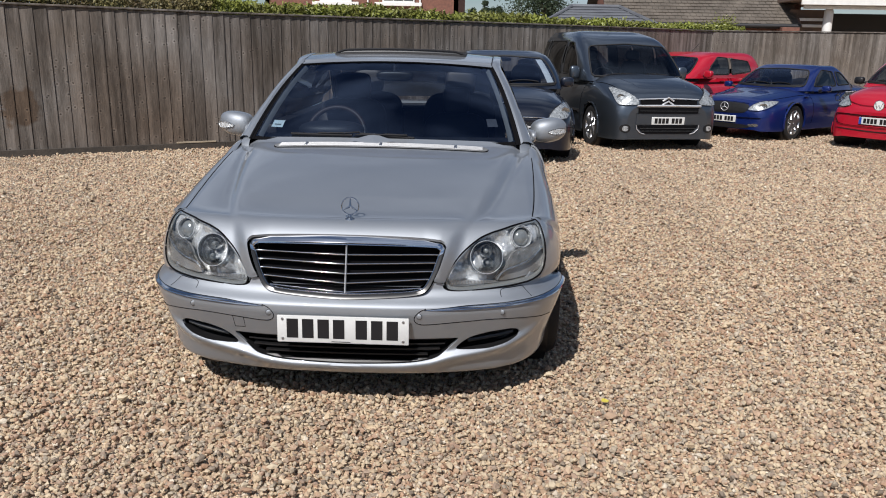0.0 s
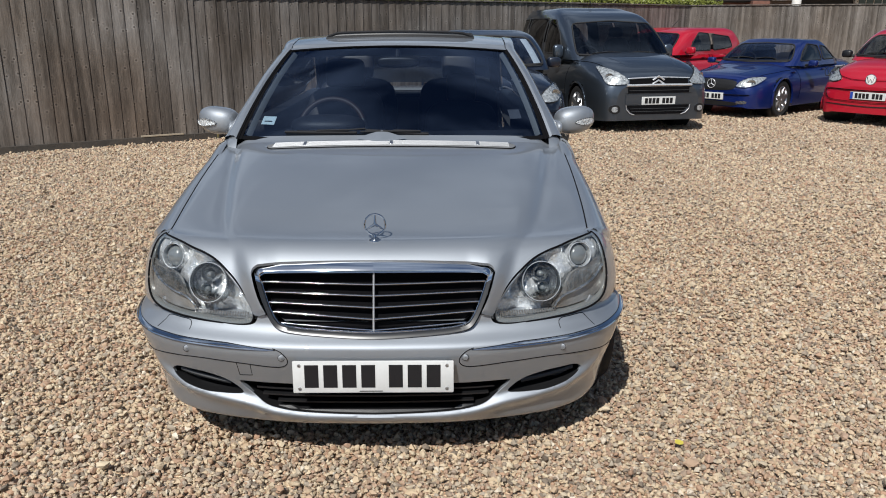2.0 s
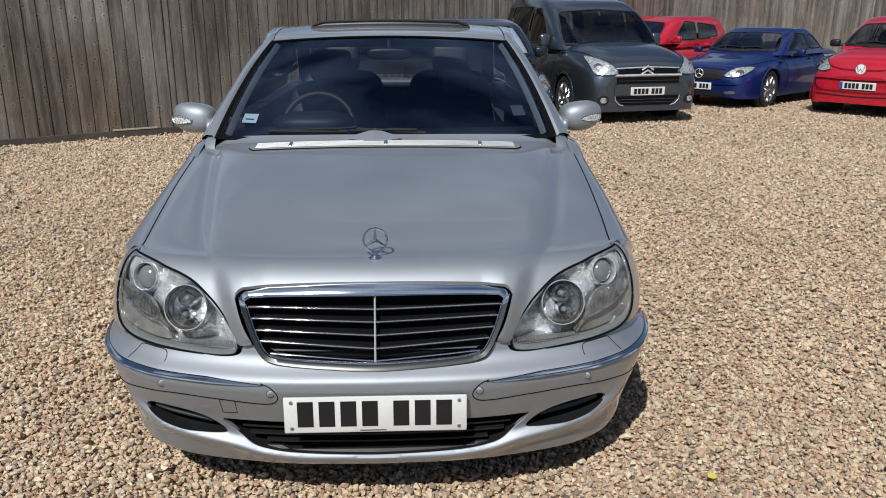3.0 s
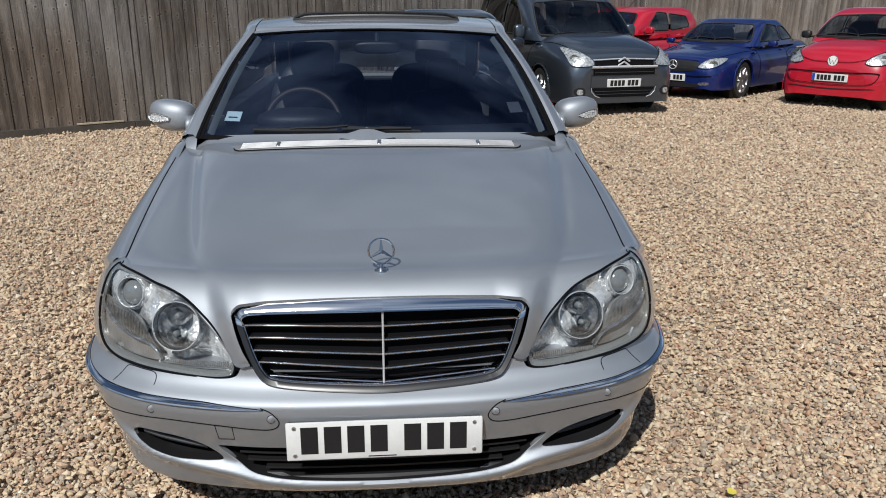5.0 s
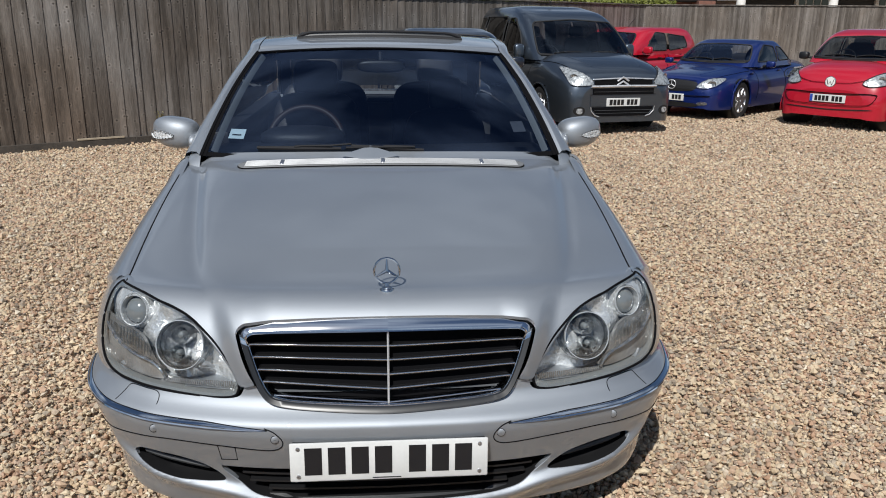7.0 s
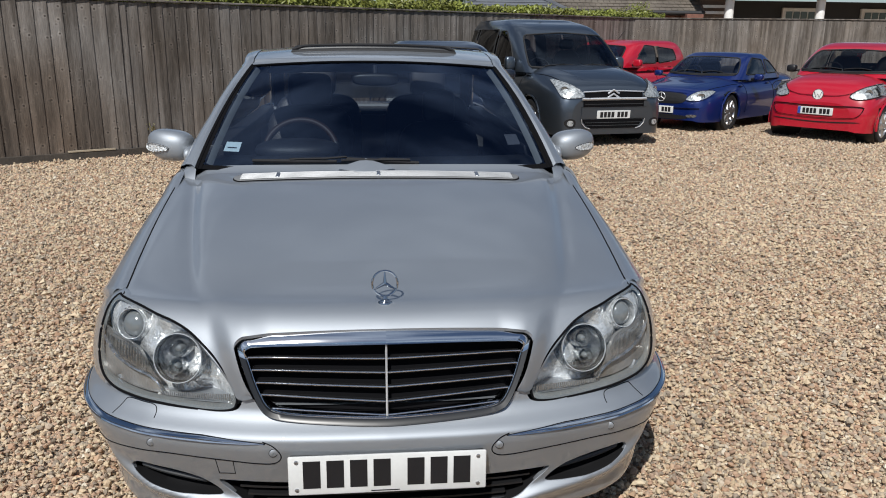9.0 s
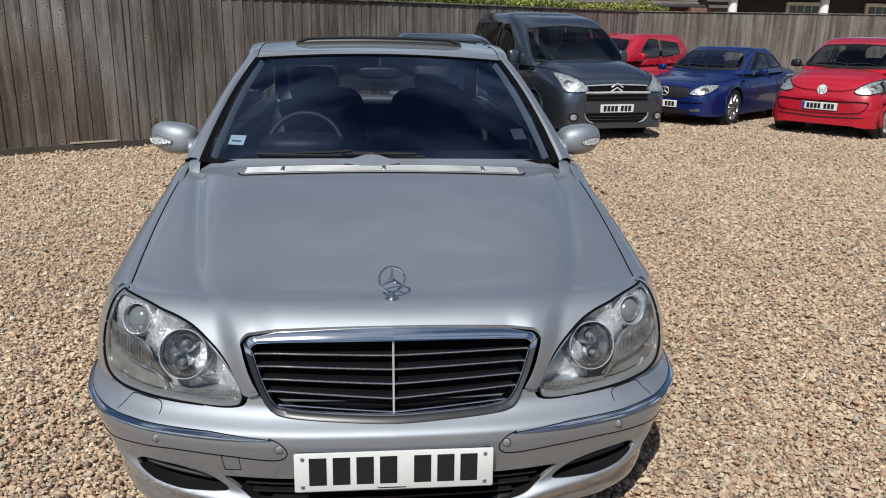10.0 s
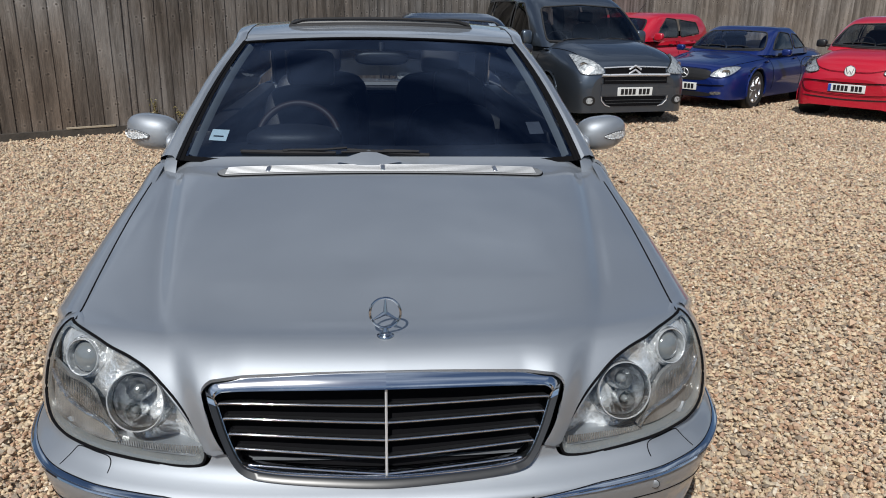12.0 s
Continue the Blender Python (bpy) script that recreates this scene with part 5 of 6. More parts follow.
    for f, dz in ((.96, .008), (.85, .018), (.5, .03), (.02, .035)):
        row = [bm.verts.new((cen[0] + (v.co.x - cen[0]) * f, cen[1] + (v.co.y - cen[1]) * f, zs[-1] + dz * spec.get("crown", 1))) for v in cap]
        for k in range(120):
            bm.faces.new((prev[k], prev[(k + 1) % 120], row[(k + 1) % 120], row[k]))
        prev = row
    cabin = Shape(bm)
    gone = []
    ws = crisp(spec["screen"], .07)
    sides = [crisp(p, .045) for p in spec["windows"]]
    rear = loop2([(-.55 * W / .85, zs[0] + .08), (.55 * W / .85, zs[0] + .08), (.5 * W / .85, zs[-1] - .1), (-.5 * W / .85, zs[-1] - .1)], 3)
    for f in bm.faces:
        c, n = f.calc_center_median(), f.normal
        f.normal_update()
        n = f.normal
        if c.y < cen[1] - .2 and abs(n.y) > .3 and inside(ws, c.x, c.z):
            gone.append(f)
        elif abs(n.x) > .6 and any(inside(p, c.y, c.z) for p in sides):
            gone.append(f)
        elif c.y > cen[1] + .4 and abs(n.y) > .5 and inside(rear, c.x, c.z):
            gone.append(f)
    bmesh.ops.delete(bm, geom=gone, context="FACES")
    part("cabin", bm, spec.get("roof", material), root)
    part("windscreen", lay(cabin, ws, "front", .004, 24, 16, 0), spec.get("glass", SCREEN), root, "windscreen")
    part("screen_seal", tube([cabin.front(p[0], p[1], .004) or Vector((p[0], cen[1] - .8, p[1])) for p in ws], .013, True, 6), RUBBER, root)
    for sd in (-1, 1):
        for p in sides:
            g = part("side_window", lay(cabin, p, "side", .003, 16, 10, 0, sd), spec.get("side_glass", PRIVACY), root)
            g.visible_shadow = False
            part("window_seal", tube([cabin.side(q[0], q[1], sd, .003) or Vector((sd * W * .8, q[0], q[1])) for q in p], .011, True, 6), RUBBER, root)
        # door mirror
        my, mz = spec["mirror"]
        part("door_mirror", blob(Matrix.Translation((sd * (W + spec.get("mirror_out", .10)), my, mz)) @ Matrix.Diagonal((spec.get("mirror_w", .095), .06, spec.get("mirror_h", .07), 1)), 3.6, 3.2, 20, 12), spec.get("mirror_mat", material), root)
        part("mirror_foot", tube([Vector((sd * (W - .05), my + .05, mz - .04)), Vector((sd * (W + .05), my, mz - .02))], .022, False, 8), RUBBER, root)
        for y in spec.get("door_lines", ()):
            line = [shape.side(y + .03 * math.sin(k / 9 * 3), sill + .08 + (interp(top, y) - sill - .14) * k / 9, sd, .002) for k in range(10)]
            if all(line):
                part("door_joint", tube(line, .004, False, 5), GAP, root)
            h = shape.side(y - .16, interp(top, y) - .14, sd, .018)
            if h:
                part("door_handle", blob(Matrix.Translation(h) @ Matrix.Diagonal((.014, .075, .014, 1)), 2.5, 2.5, 12, 8), material, root)
    # black scuttle, wipers and bonnet joints
    lo = min(p[1] for p in spec["screen"])
    wd = max(p[0] for p in spec["screen"])
    foot = [cabin.front(-wd * .96 + 1.92 * wd * k / 20, lo + .012 + .020 * (abs(k - 10) / 10)**2, .012) for k in range(21)]
    if all(foot):
        part("scuttle", tube(foot, .020, False, 6), WIPER, root)
        for a, b in ((-.72, -.02), (.02, .62)):
            line = [cabin.front(wd * (a + (b - a) * k / 8), lo + .050 + .022 * math.sin(k / 8 * 3), .014) for k in range(9)]
            if all(line):
                part("wiper", tube(line, .008, False, 5), WIPER, root)
    y_bon = interp(cols[0], lo) - .06
    for sd in (-1, 1):
        line = [shape.top(sd * W * (.74 + .12 * k / 10), .30 + (y_bon - .30) * k / 10, .001) for k in range(11)]
        if all(line):
            part("bonnet_gap", tube(line, .005, False, 5), GAP, root)
        line = [shape.top(sd * W * (.42 + .20 * k / 10), .26 + (y_bon - .34) * k / 10, -.004) for k in range(11)]
        if spec.get("crease") and all(line):
            part("bonnet_crease", tube(line, .014, False, 8, .6), material, root)
    # seats and wheel, seen through the glass
    y_seat = (interp(cols[0], zs[8]) + .95)
    for sd in (-1, 1):
        st = new("seat")
        st.parent = root
        part("backrest", blob(Matrix.Translation((sd * W * .43, y_seat, zs[0] + .0)) @ Matrix.Rotation(radians(-12), 4, "X") @ Matrix.Diagonal((.24, .08, .32, 1)), 3.4, 3, 18, 10), LEATHER, st)
        part("headrest", blob(Matrix.Translation((sd * W * .43, y_seat + .08, zs[0] + min(.40, .62 * (zs[-1] - zs[0])))) @ Matrix.Diagonal((.13, .05, .085, 1)), 3, 3, 16, 8), LEATHER, st)
    part("rear_bench", blob(Matrix.Translation((0, y_seat + .85, zs[0] - .12)) @ Matrix.Diagonal((W * .78, .10, .30, 1)), 4, 4, 20, 8), LEATHER, root)
    SWM = Matrix.Translation((-W * .43, y_seat - .62, zs[0] + .04)) @ Matrix.Rotation(radians(62), 4, "X")
    part("steering_wheel", tube([SWM @ Vector((.18 * math.cos(k * math.pi / 12), .18 * math.sin(k * math.pi / 12), 0)) for k in range(24)], .014, True, 6), BLACK, root)
    part("dashboard", blob(Matrix.Translation((0, y_seat - .85, zs[0] - .03)) @ Matrix.Diagonal((W * .84, .25, .07, 1)), 4, 4, 20, 8), DARK_GREY, root)
    part("inner_mirror", blob(Matrix.Translation((0, interp(cols[0], zs[18]) + .14, zs[18] - .02)) @ Matrix.Diagonal((.11, .02, .03, 1)), 3, 3, 14, 8), BLACK, root)
    # fascia
    for nm, poly, mt, off, both, lab in spec["face"]:
        for q in ([poly, mirrored(poly)] if both else [poly]):
            o = part(nm, lay(shape, loop2(q, 4), "front", off, 24, 16, .02), mt, root, lab)
    for nm, pts, rad, mt in spec.get("rods", ()):
        line = [shape.front(p[0], p[1], .014) for p in loop2(pts, 14, False)]
        line = [p for p in line if p]
        part(nm, tube(line, rad, False, 6, .7), mt, root)
    for poly, dep in spec.get("lamps", ()):
        for q in (poly, mirrored(poly)):
            lo = loop2(q, 4)
            hl = part("headlamp", lay(shape, lo, "front", spec.get("lamp_out", .010), 26, 18, .02), CLEAR, root, "clear headlamp")
            part("lens", lay(shape, lo, "front", spec.get("lamp_out", .010) + .012, 26, 18, .01), LENS, hl).visible_shadow = False
            cx, cz = sum(p[0] for p in q) / len(q), sum(p[1] for p in q) / len(q)
            for dx, rr in dep:
                p = shape.front(cx + math.copysign(dx, cx), cz, .014)
                if p:
                    part("lamp_ring", lathe([(rr, -.01), (rr, .004), (rr * .85, .004), (rr * .5, -.006), (.001, -.008)], Matrix.Translation(p) @ Matrix.Rotation(radians(90), 4, "X") @ Matrix.Rotation(radians(math.copysign(30, cx)), 4, "Y"), 20), BOWL, hl)
            part("lamp_seal", tube([shape.front(p[0], p[1], .016) or Vector((p[0], .2, p[1])) for p in lo], .006, True, 5), spec.get("lamp_rim", BLACK), hl)
    # plate with plain bars
    px, pz, pw, ph, tilt = spec["plate"]
    p = shape.front(px, pz, .012) or Vector((px, -.01, pz))
    PM = Matrix.Translation((px, p.y - .006, pz)) @ Matrix.Rotation(radians(tilt), 4, "X")
    pt = part("number_plate", moved(box(-pw / 2, pw / 2, -.004, .012, -ph / 2, ph / 2, .003, 1), PM), WHITE, root, "white number plate with dark bars")
    x0 = -pw / 2 + .045
    if spec.get("euro"):
        part("band", moved(box(-pw / 2 + .004, -pw / 2 + .045, -.0055, -.003, -ph / 2 + .004, ph / 2 - .004), PM), PLATE_BLUE, pt)
        x0 += .03
    step = (pw / 2 - .03 - x0) / 7.6
    for k in range(7):
        x = x0 + step * (k + (.6 if k > 3 else 0))
        part("bar", moved(box(x, x + step * .76, -.0065, -.0035, -ph * .34, ph * .34), PM), INK, pt)
    return root, shape


def ring_badge(root, shape, u, z, r, kind, material=CHROME):
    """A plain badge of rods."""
    c = shape.front(u, z, .022)
    if not c:
        return
    bd = new("badge")
    bd.parent = root
    if kind != "chevron":
        part("ring", tube([c + Vector((r * math.cos(k * math.pi / 12), 0, r * math.sin(k * math.pi / 12))) for k in range(24)], r * .09, True, 6), material, bd)
    if kind == "spokes":
        for k in range(3):
            a = math.pi / 2 + k * 2 * math.pi / 3
            part("spoke", tube([c, c + Vector((r * math.cos(a), 0, r * math.sin(a)))], r * .09, False, 5), material, bd)
    elif kind == "disc":
        part("disc", lathe([(r * .95, -.006), (r * .95, .004), (.001, .006)], Matrix.Translation(c) @ Matrix.Rotation(radians(90), 4, "X"), 20), WHITE_PAINT, bd)
        part("zigzag", tube([c + Vector((dx * r, -.008, dz * r)) for dx, dz in ((-.7, .5), (-.35, -.6), (0, .1), (.35, -.6), (.7, .5))], r * .06, False, 5), INK, bd)
    else:
        for dz in (0, -.055):
            part("chevron", tube([c + Vector((dx, -.004, dz + e)) for dx, e in ((-.088, -.026), (0, .026), (.088, -.026))], .013, False, 5), material, bd)


# people carrier, dark grey
van, sh = parked_car("people_carrier", "dark grey metallic people carrier with silver grille bars on gravel", pose(2.82, 11.98, 0, 0, 0, 14.5), GREY_PAINT, dict(
    length=4.38, half=.905, wheel_r=.315, axles=(.87, 3.60), square=5.0, sill=.20,
    top=[(0, .70), (.015, .765), (.04, .815), (.1, .865), (.2, .915), (.45, 1.0), (.8, 1.07), (1.05, 1.10), (1.3, 1.08), (3.9, 1.08), (4.3, 1.02), (4.38, .9)],
    plan=[(0, .64), (.02, .72), (.06, .775), (.13, .82), (.25, .865), (.45, .893), (.8, .905), (3.9, .905), (4.3, .88), (4.38, .82)],
    cabin=[(.98, 1.02, 4.34, .875), (1.2, 1.27, 4.33, .862), (1.42, 1.55, 4.30, .82), (1.58, 1.80, 4.24, .765), (1.68, 2.05, 4.18, .70), (1.74, 2.40, 4.10, .63)],
    screen=[(-.77, 1.05), (0, 1.02), (.77, 1.05), (.735, 1.28), (.665, 1.52), (0, 1.56), (-.665, 1.52), (-.735, 1.28)],
    windows=[[(1.56, 1.06), (2.36, 1.06), (2.36, 1.58), (2.16, 1.58), (1.82, 1.36)], [(2.48, 1.06), (3.3, 1.06), (3.3, 1.60), (2.48, 1.60)], [(3.42, 1.08), (4.08, 1.10), (4.02, 1.57), (3.42, 1.59)]],
    mirror=(1.58, 1.10), mirror_h=.105, mirror_w=.085, mirror_out=.035, mirror_mat=GREY_PAINT, door_lines=(1.3, 2.40, 3.36), glass=VAN_GLASS, side_glass=PRIVACY, crown=1.6, crease=True,
    face=[("upper_grille", block(-.45, .45, .69, .765), GAP, .006, False, ""),
          ("grille", block(-.47, .47, .565, .650), GAP, .016, False, ""),
          ("plate_panel", block(-.50, .50, .41, .55), GREY_PAINT, .012, False, ""),
          ("lower_grille", block(-.47, .47, .27, .395, .025, .07), GAP, .014, False, ""),
          ("fog_lamp_pod", [(.59, .38), (.66, .41), (.73, .38), (.73, .32), (.66, .28), (.59, .31)], BLACK, .010, True, ""),
          ("fog_lamp", [(.625, .370), (.66, .382), (.695, .370), (.695, .320), (.66, .308), (.625, .320)], CLEAR, .018, True, "")],
    rods=[("grille_bar", [(-.47, .765), (-.2, .775), (0, .78), (.2, .775), (.47, .765)], .014, SATIN), ("grille_bar", [(-.50, .675), (0, .68), (.50, .675)], .026, SATIN), ("grille_bar", [(-.46, .605), (0, .605), (.46, .605)], .005, DARK_GREY), ("intake_bar", [(-.44, .35), (0, .35), (.44, .35)], .005, DARK_GREY), ("intake_bar", [(-.42, .31), (0, .31), (.42, .31)], .005, DARK_GREY)],
    lamps=[([(.475, .725), (.50, .695), (.62, .683), (.71, .683), (.755, .70), (.77, .79), (.765, .875), (.745, .905), (.69, .89), (.60, .842), (.51, .775)], ((-.05, .05), (.06, .055)))],
    lamp_out=.024, plate=(0, .46, .52, .111, 4)))
ring_badge(van, sh, -.02, .765, .1, "chevron", SATIN)
for sd in (-1, 1):
    part("intake_trim", tube([sh.front(sd * u, z, .016) for u, z in ((.50, .40), (.485, .34), (.43, .285), (.36, .265))], .007, False, 6), SATIN, van)
    part("rubbing_strip", tube([sh.side(y, .50, sd, .006) for y in (1.35, 1.9, 2.5, 3.1)], .030, False, 6), BLACK, van)
part("aerial", tube([(0, 2.5, 1.80), (0, 2.75, 1.98)], .006, False, 5), BLACK, van)

# low two-seater, blue
blue_car, sh = parked_car("coupe", "blue metallic two-seat coupe with black mesh grille", pose(4.20, 14.08, 0, 0, 0, -47), BLUE_PAINT, dict(
    length=4.0, half=.855, wheel_r=.305, axles=(.84, 3.24), square=4.8, sill=.20, spokes=7,
    top=[(0, .50), (.02, .57), (.05, .63), (.1, .68), (.18, .715), (.4, .75), (.8, .80), (1.25, .86), (1.4, .86), (2.6, .88), (3.2, .90), (3.8, .90), (3.95, .86), (4.0, .7)],
    plan=[(0, .52), (.02, .62), (.06, .69), (.13, .74), (.25, .79), (.45, .83), (.75, .85), (1.2, .855), (3.2, .855), (3.8, .80), (4.0, .68)],
    cabin=[(.82, 1.22, 3.34, .75), (.95, 1.42, 3.20, .71), (1.1, 1.66, 2.98, .65), (1.2, 1.86, 2.80, .595), (1.235, 1.98, 2.70, .56)], cab_n=6, crease=True,
    screen=[(-.64, .89), (0, .87), (.64, .89), (.58, 1.05), (.50, 1.17), (0, 1.19), (-.50, 1.17), (-.58, 1.05)],
    windows=[[(1.62, .90), (2.42, .90), (2.38, 1.15), (2.02, 1.18), (1.78, 1.05)], [(2.48, .91), (2.98, .92), (2.68, 1.13), (2.48, 1.15)]],
    mirror=(1.60, .87), mirror_w=.078, mirror_h=.055, door_lines=(1.42, 2.58), glass=SCREEN,
    face=[("grille", [(-.40, .605), (0, .635), (.42, .605), (.38, .48), (0, .455), (-.37, .48)], BLACK, .006, False, "black mesh grille"),
          ("lower_intake", [(-.42, .275), (.42, .275), (.38, .215), (-.38, .215)], BLACK, .008, False, ""),
          ("fog_lamp", [(.48, .29), (.62, .30), (.62, .26), (.48, .25)], BOWL, .008, True, "")],
    rods=[("bumper_line", [(-.66, .40), (-.4, .395), (0, .39), (.4, .395), (.66, .40)], .008, GAP), ("bonnet_joint", [(-.42, .625), (0, .64), (.42, .625)], .005, GAP)],
    lamps=[([(.44, .535), (.52, .515), (.63, .52), (.705, .555), (.735, .615), (.71, .665), (.60, .665), (.49, .605)], ((-.03, .045), (.06, .045)))], lamp_rim=BLUE_PAINT,
    plate=(-.02, .36, .52, .111, 2)))
ring_badge(blue_car, sh, 0, .555, .072, "spokes", SATIN)

# small hatchback, red, seen nose on
red_car, sh = parked_car("city_car", "bright red small hatchback with round badge and smiling black grille line", pose(6.14, 12.72, 0, 0, 0, -50), RED_PAINT, dict(
    length=3.54, half=.82, wheel_r=.285, axles=(.58, 3.0), square=4.2, sill=.20, spokes=5,
    top=[(0, .60), (.02, .66), (.05, .73), (.1, .80), (.2, .88), (.4, .95), (.7, 1.0), (.85, 1.0), (3.1, 1.0), (3.45, .98), (3.54, .8)],
    plan=[(0, .52), (.02, .62), (.06, .69), (.13, .745), (.25, .785), (.5, .815), (3.0, .82), (3.4, .79), (3.54, .70)],
    cabin=[(.95, .74, 3.42, .785), (1.12, .95, 3.40, .765), (1.3, 1.20, 3.34, .715), (1.40, 1.38, 3.26, .655), (1.445, 1.55, 3.15, .60)],
    screen=[(-.67, 1.015), (0, 1.0), (.67, 1.015), (.63, 1.18), (.55, 1.335), (0, 1.36), (-.55, 1.335), (-.63, 1.18)],
    windows=[[(1.36, 1.02), (2.18, 1.02), (2.18, 1.34), (1.72, 1.36), (1.50, 1.2)], [(2.27, 1.03), (3.05, 1.06), (2.95, 1.30), (2.27, 1.34)]],
    mirror=(1.14, 1.04), mirror_w=.08, mirror_h=.06, mirror_mat=BLACK, door_lines=(1.15, 2.22), glass=CAR_GLASS, side_glass=CAR_GLASS,
    face=[("lower_grille", [(-.58, .335), (0, .312), (.58, .335), (.56, .32), (0, .297), (-.56, .32)], BLACK, .008, False, "")],
    rods=[("grille_line", [(-.66, .54), (-.55, .555), (0, .545), (.55, .555), (.66, .54)], .009, GAP), ("grille_line", [(-.66, .54), (-.62, .44), (-.5, .39), (0, .37), (.5, .39), (.62, .44), (.66, .54)], .006, GAP), ("bonnet_joint", [(-.5, .75), (-.3, .70), (0, .69), (.3, .70), (.5, .75)], .005, GAP)],
    lamps=[([(.45, .690), (.54, .655), (.66, .665), (.76, .71), (.795, .80), (.73, .87), (.62, .84), (.49, .755)], ((-.02, .05), (.03, .04)))],
    plate=(0, .465, .52, .111, 2), euro=True))
ring_badge(red_car, sh, 0, .70, .075, "disc")

# small five-door, red, parked behind
small_car, sh = parked_car("hatchback", "red five-door hatchback parked by the fence", pose(2.90, 16.25, 0, 0, 0, -52), RED_PAINT, dict(
    length=3.44, half=.815, wheel_r=.28, axles=(.65, 2.99), square=4.2, sill=.20,
    top=[(0, .58), (.03, .68), (.1, .78), (.25, .88), (.55, .95), (.8, .98), (3.0, 1.0), (3.35, .98), (3.44, .8)],
    plan=[(0, .50), (.02, .60), (.06, .67), (.13, .73), (.25, .775), (.5, .81), (2.9, .815), (3.3, .77), (3.44, .66)],
    cabin=[(.94, .74, 3.34, .775), (1.12, 1.0, 3.28, .755), (1.3, 1.27, 3.16, .70), (1.40, 1.45, 3.05, .64), (1.435, 1.6, 2.95, .58)],
    screen=[(-.66, 1.0), (0, .985), (.66, 1.0), (.62, 1.18), (.54, 1.33), (0, 1.355), (-.54, 1.33), (-.62, 1.18)],
    windows=[[(1.36, 1.02), (2.05, 1.02), (2.05, 1.34), (1.75, 1.36), (1.52, 1.2)], [(2.14, 1.02), (2.78, 1.08), (2.70, 1.28), (2.14, 1.33)]],
    mirror=(1.22, 1.03), door_lines=(1.2, 2.1), glass=SCREEN,
    face=[("grille", [(-.5, .42), (.5, .42), (.44, .28), (-.44, .28)], BLACK, .008, False, "")],
    lamps=[([(.42, .64), (.53, .62), (.64, .68), (.69, .75), (.62, .79), (.50, .73)], ((0, .05),))],
    plate=(0, .48, .52, .111, 2)))
part("aerial", tube([(0, 1.75, 1.44), (0, 1.98, 1.62)], .006, False, 5), BLACK, small_car)

# dark hatchback beside the saloon
dark_car, sh = parked_car("estate_car", "very dark blue hatchback with clear headlamps", pose(.52, 10.25, 0, 0, 0, 5), NAVY_PAINT, dict(
    length=4.2, half=.88, wheel_r=.31, axles=(.85, 3.45), square=4.2, sill=.20,
    top=[(0, .58), (.03, .66), (.1, .74), (.25, .82), (.6, .90), (1.0, .96), (3.6, .98), (4.1, .95), (4.2, .8)],
    plan=[(0, .52), (.02, .63), (.06, .70), (.13, .76), (.25, .815), (.5, .86), (.8, .88), (3.6, .88), (4.05, .83), (4.2, .72)],
    cabin=[(.92, .95, 4.05, .83), (1.1, 1.25, 3.98, .80), (1.28, 1.60, 3.85, .73), (1.37, 1.82, 3.7, .66), (1.41, 2.05, 3.5, .59)],
    screen=[(-.70, .97), (0, .95), (.70, .97), (.66, 1.15), (.57, 1.32), (0, 1.35), (-.57, 1.32), (-.66, 1.15)],
    windows=[[(1.62, .99), (2.45, .99), (2.45, 1.32), (2.1, 1.32), (1.82, 1.16)], [(2.55, 1.0), (3.4, 1.05), (3.3, 1.26), (2.55, 1.31)]],
    mirror=(1.45, 1.0), mirror_out=.02, door_lines=(1.4, 2.5), glass=SCREEN,
    face=[("grille", [(-.5, .52), (.5, .52), (.42, .30), (-.42, .30)], BLACK, .008, False, "")],
    rods=[("grille_bar", [(-.40, .60), (0, .61), (.40, .60)], .010, CHROME), ("bumper_joint", [(-.8, .47), (-.5, .48), (.5, .48), (.8, .47)], .005, GAP)],
    lamps=[([(.45, .605), (.57, .575), (.70, .595), (.79, .68), (.775, .765), (.65, .765), (.52, .70)], ((-.03, .055), (.06, .045)))],
    plate=(0, .44, .52, .111, 2)))
part("inner_pillar", strip([[Vector((x0 + (x1 - x0) * k / 8, y + .55 * k / 8, .985 + .32 * k / 8 + .02 * math.sin(k / 8 * 3))) for k in range(9)] for x0, x1, y in ((.575, .45, 1.15), (.60, .475, 1.135), (.645, .515, 1.13), (.67, .54, 1.15))]), WHITE_PAINT, dark_car, "pale inner pillar trim in the sun")

# ---- ground ----
bm = bmesh.new()
bmesh.ops.create_grid(bm, x_segments=60, y_segments=60, size=1500)
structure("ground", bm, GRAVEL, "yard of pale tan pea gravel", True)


def gravel(seed, n, x0, x1, y0, y1, size, fine, heap, flat=False):
    """Loose stones on the ground, each its own shape and turn."""
    rng = np.random.default_rng(seed)
    if fine:
        g = (1 + 5**0.5) / 2
        base = np.array([(-1, g, 0), (1, g, 0), (-1, -g, 0), (1, -g, 0), (0, -1, g), (0, 1, g), (0, -1, -g), (0, 1, -g), (g, 0, -1), (g, 0, 1), (-g, 0, -1), (-g, 0, 1)]) / 1.9
        tri = np.array([(0, 11, 5), (0, 5, 1), (0, 1, 7), (0, 7, 10), (0, 10, 11), (1, 5, 9), (5, 11, 4), (11, 10, 2), (10, 7, 6), (7, 1, 8), (3, 9, 4), (3, 4, 2), (3, 2, 6), (3, 6, 8), (3, 8, 9), (4, 9, 5), (2, 4, 11), (6, 2, 10), (8, 6, 7), (9, 8, 1)])
    else:
        base = np.array([(1, 0.1, -0.2), (-0.1, 1, -0.1), (-1, 0, -0.2), (0.1, -1, -0.1), (0.1, 0.1, 0.95), (0, 0, -1)], float)
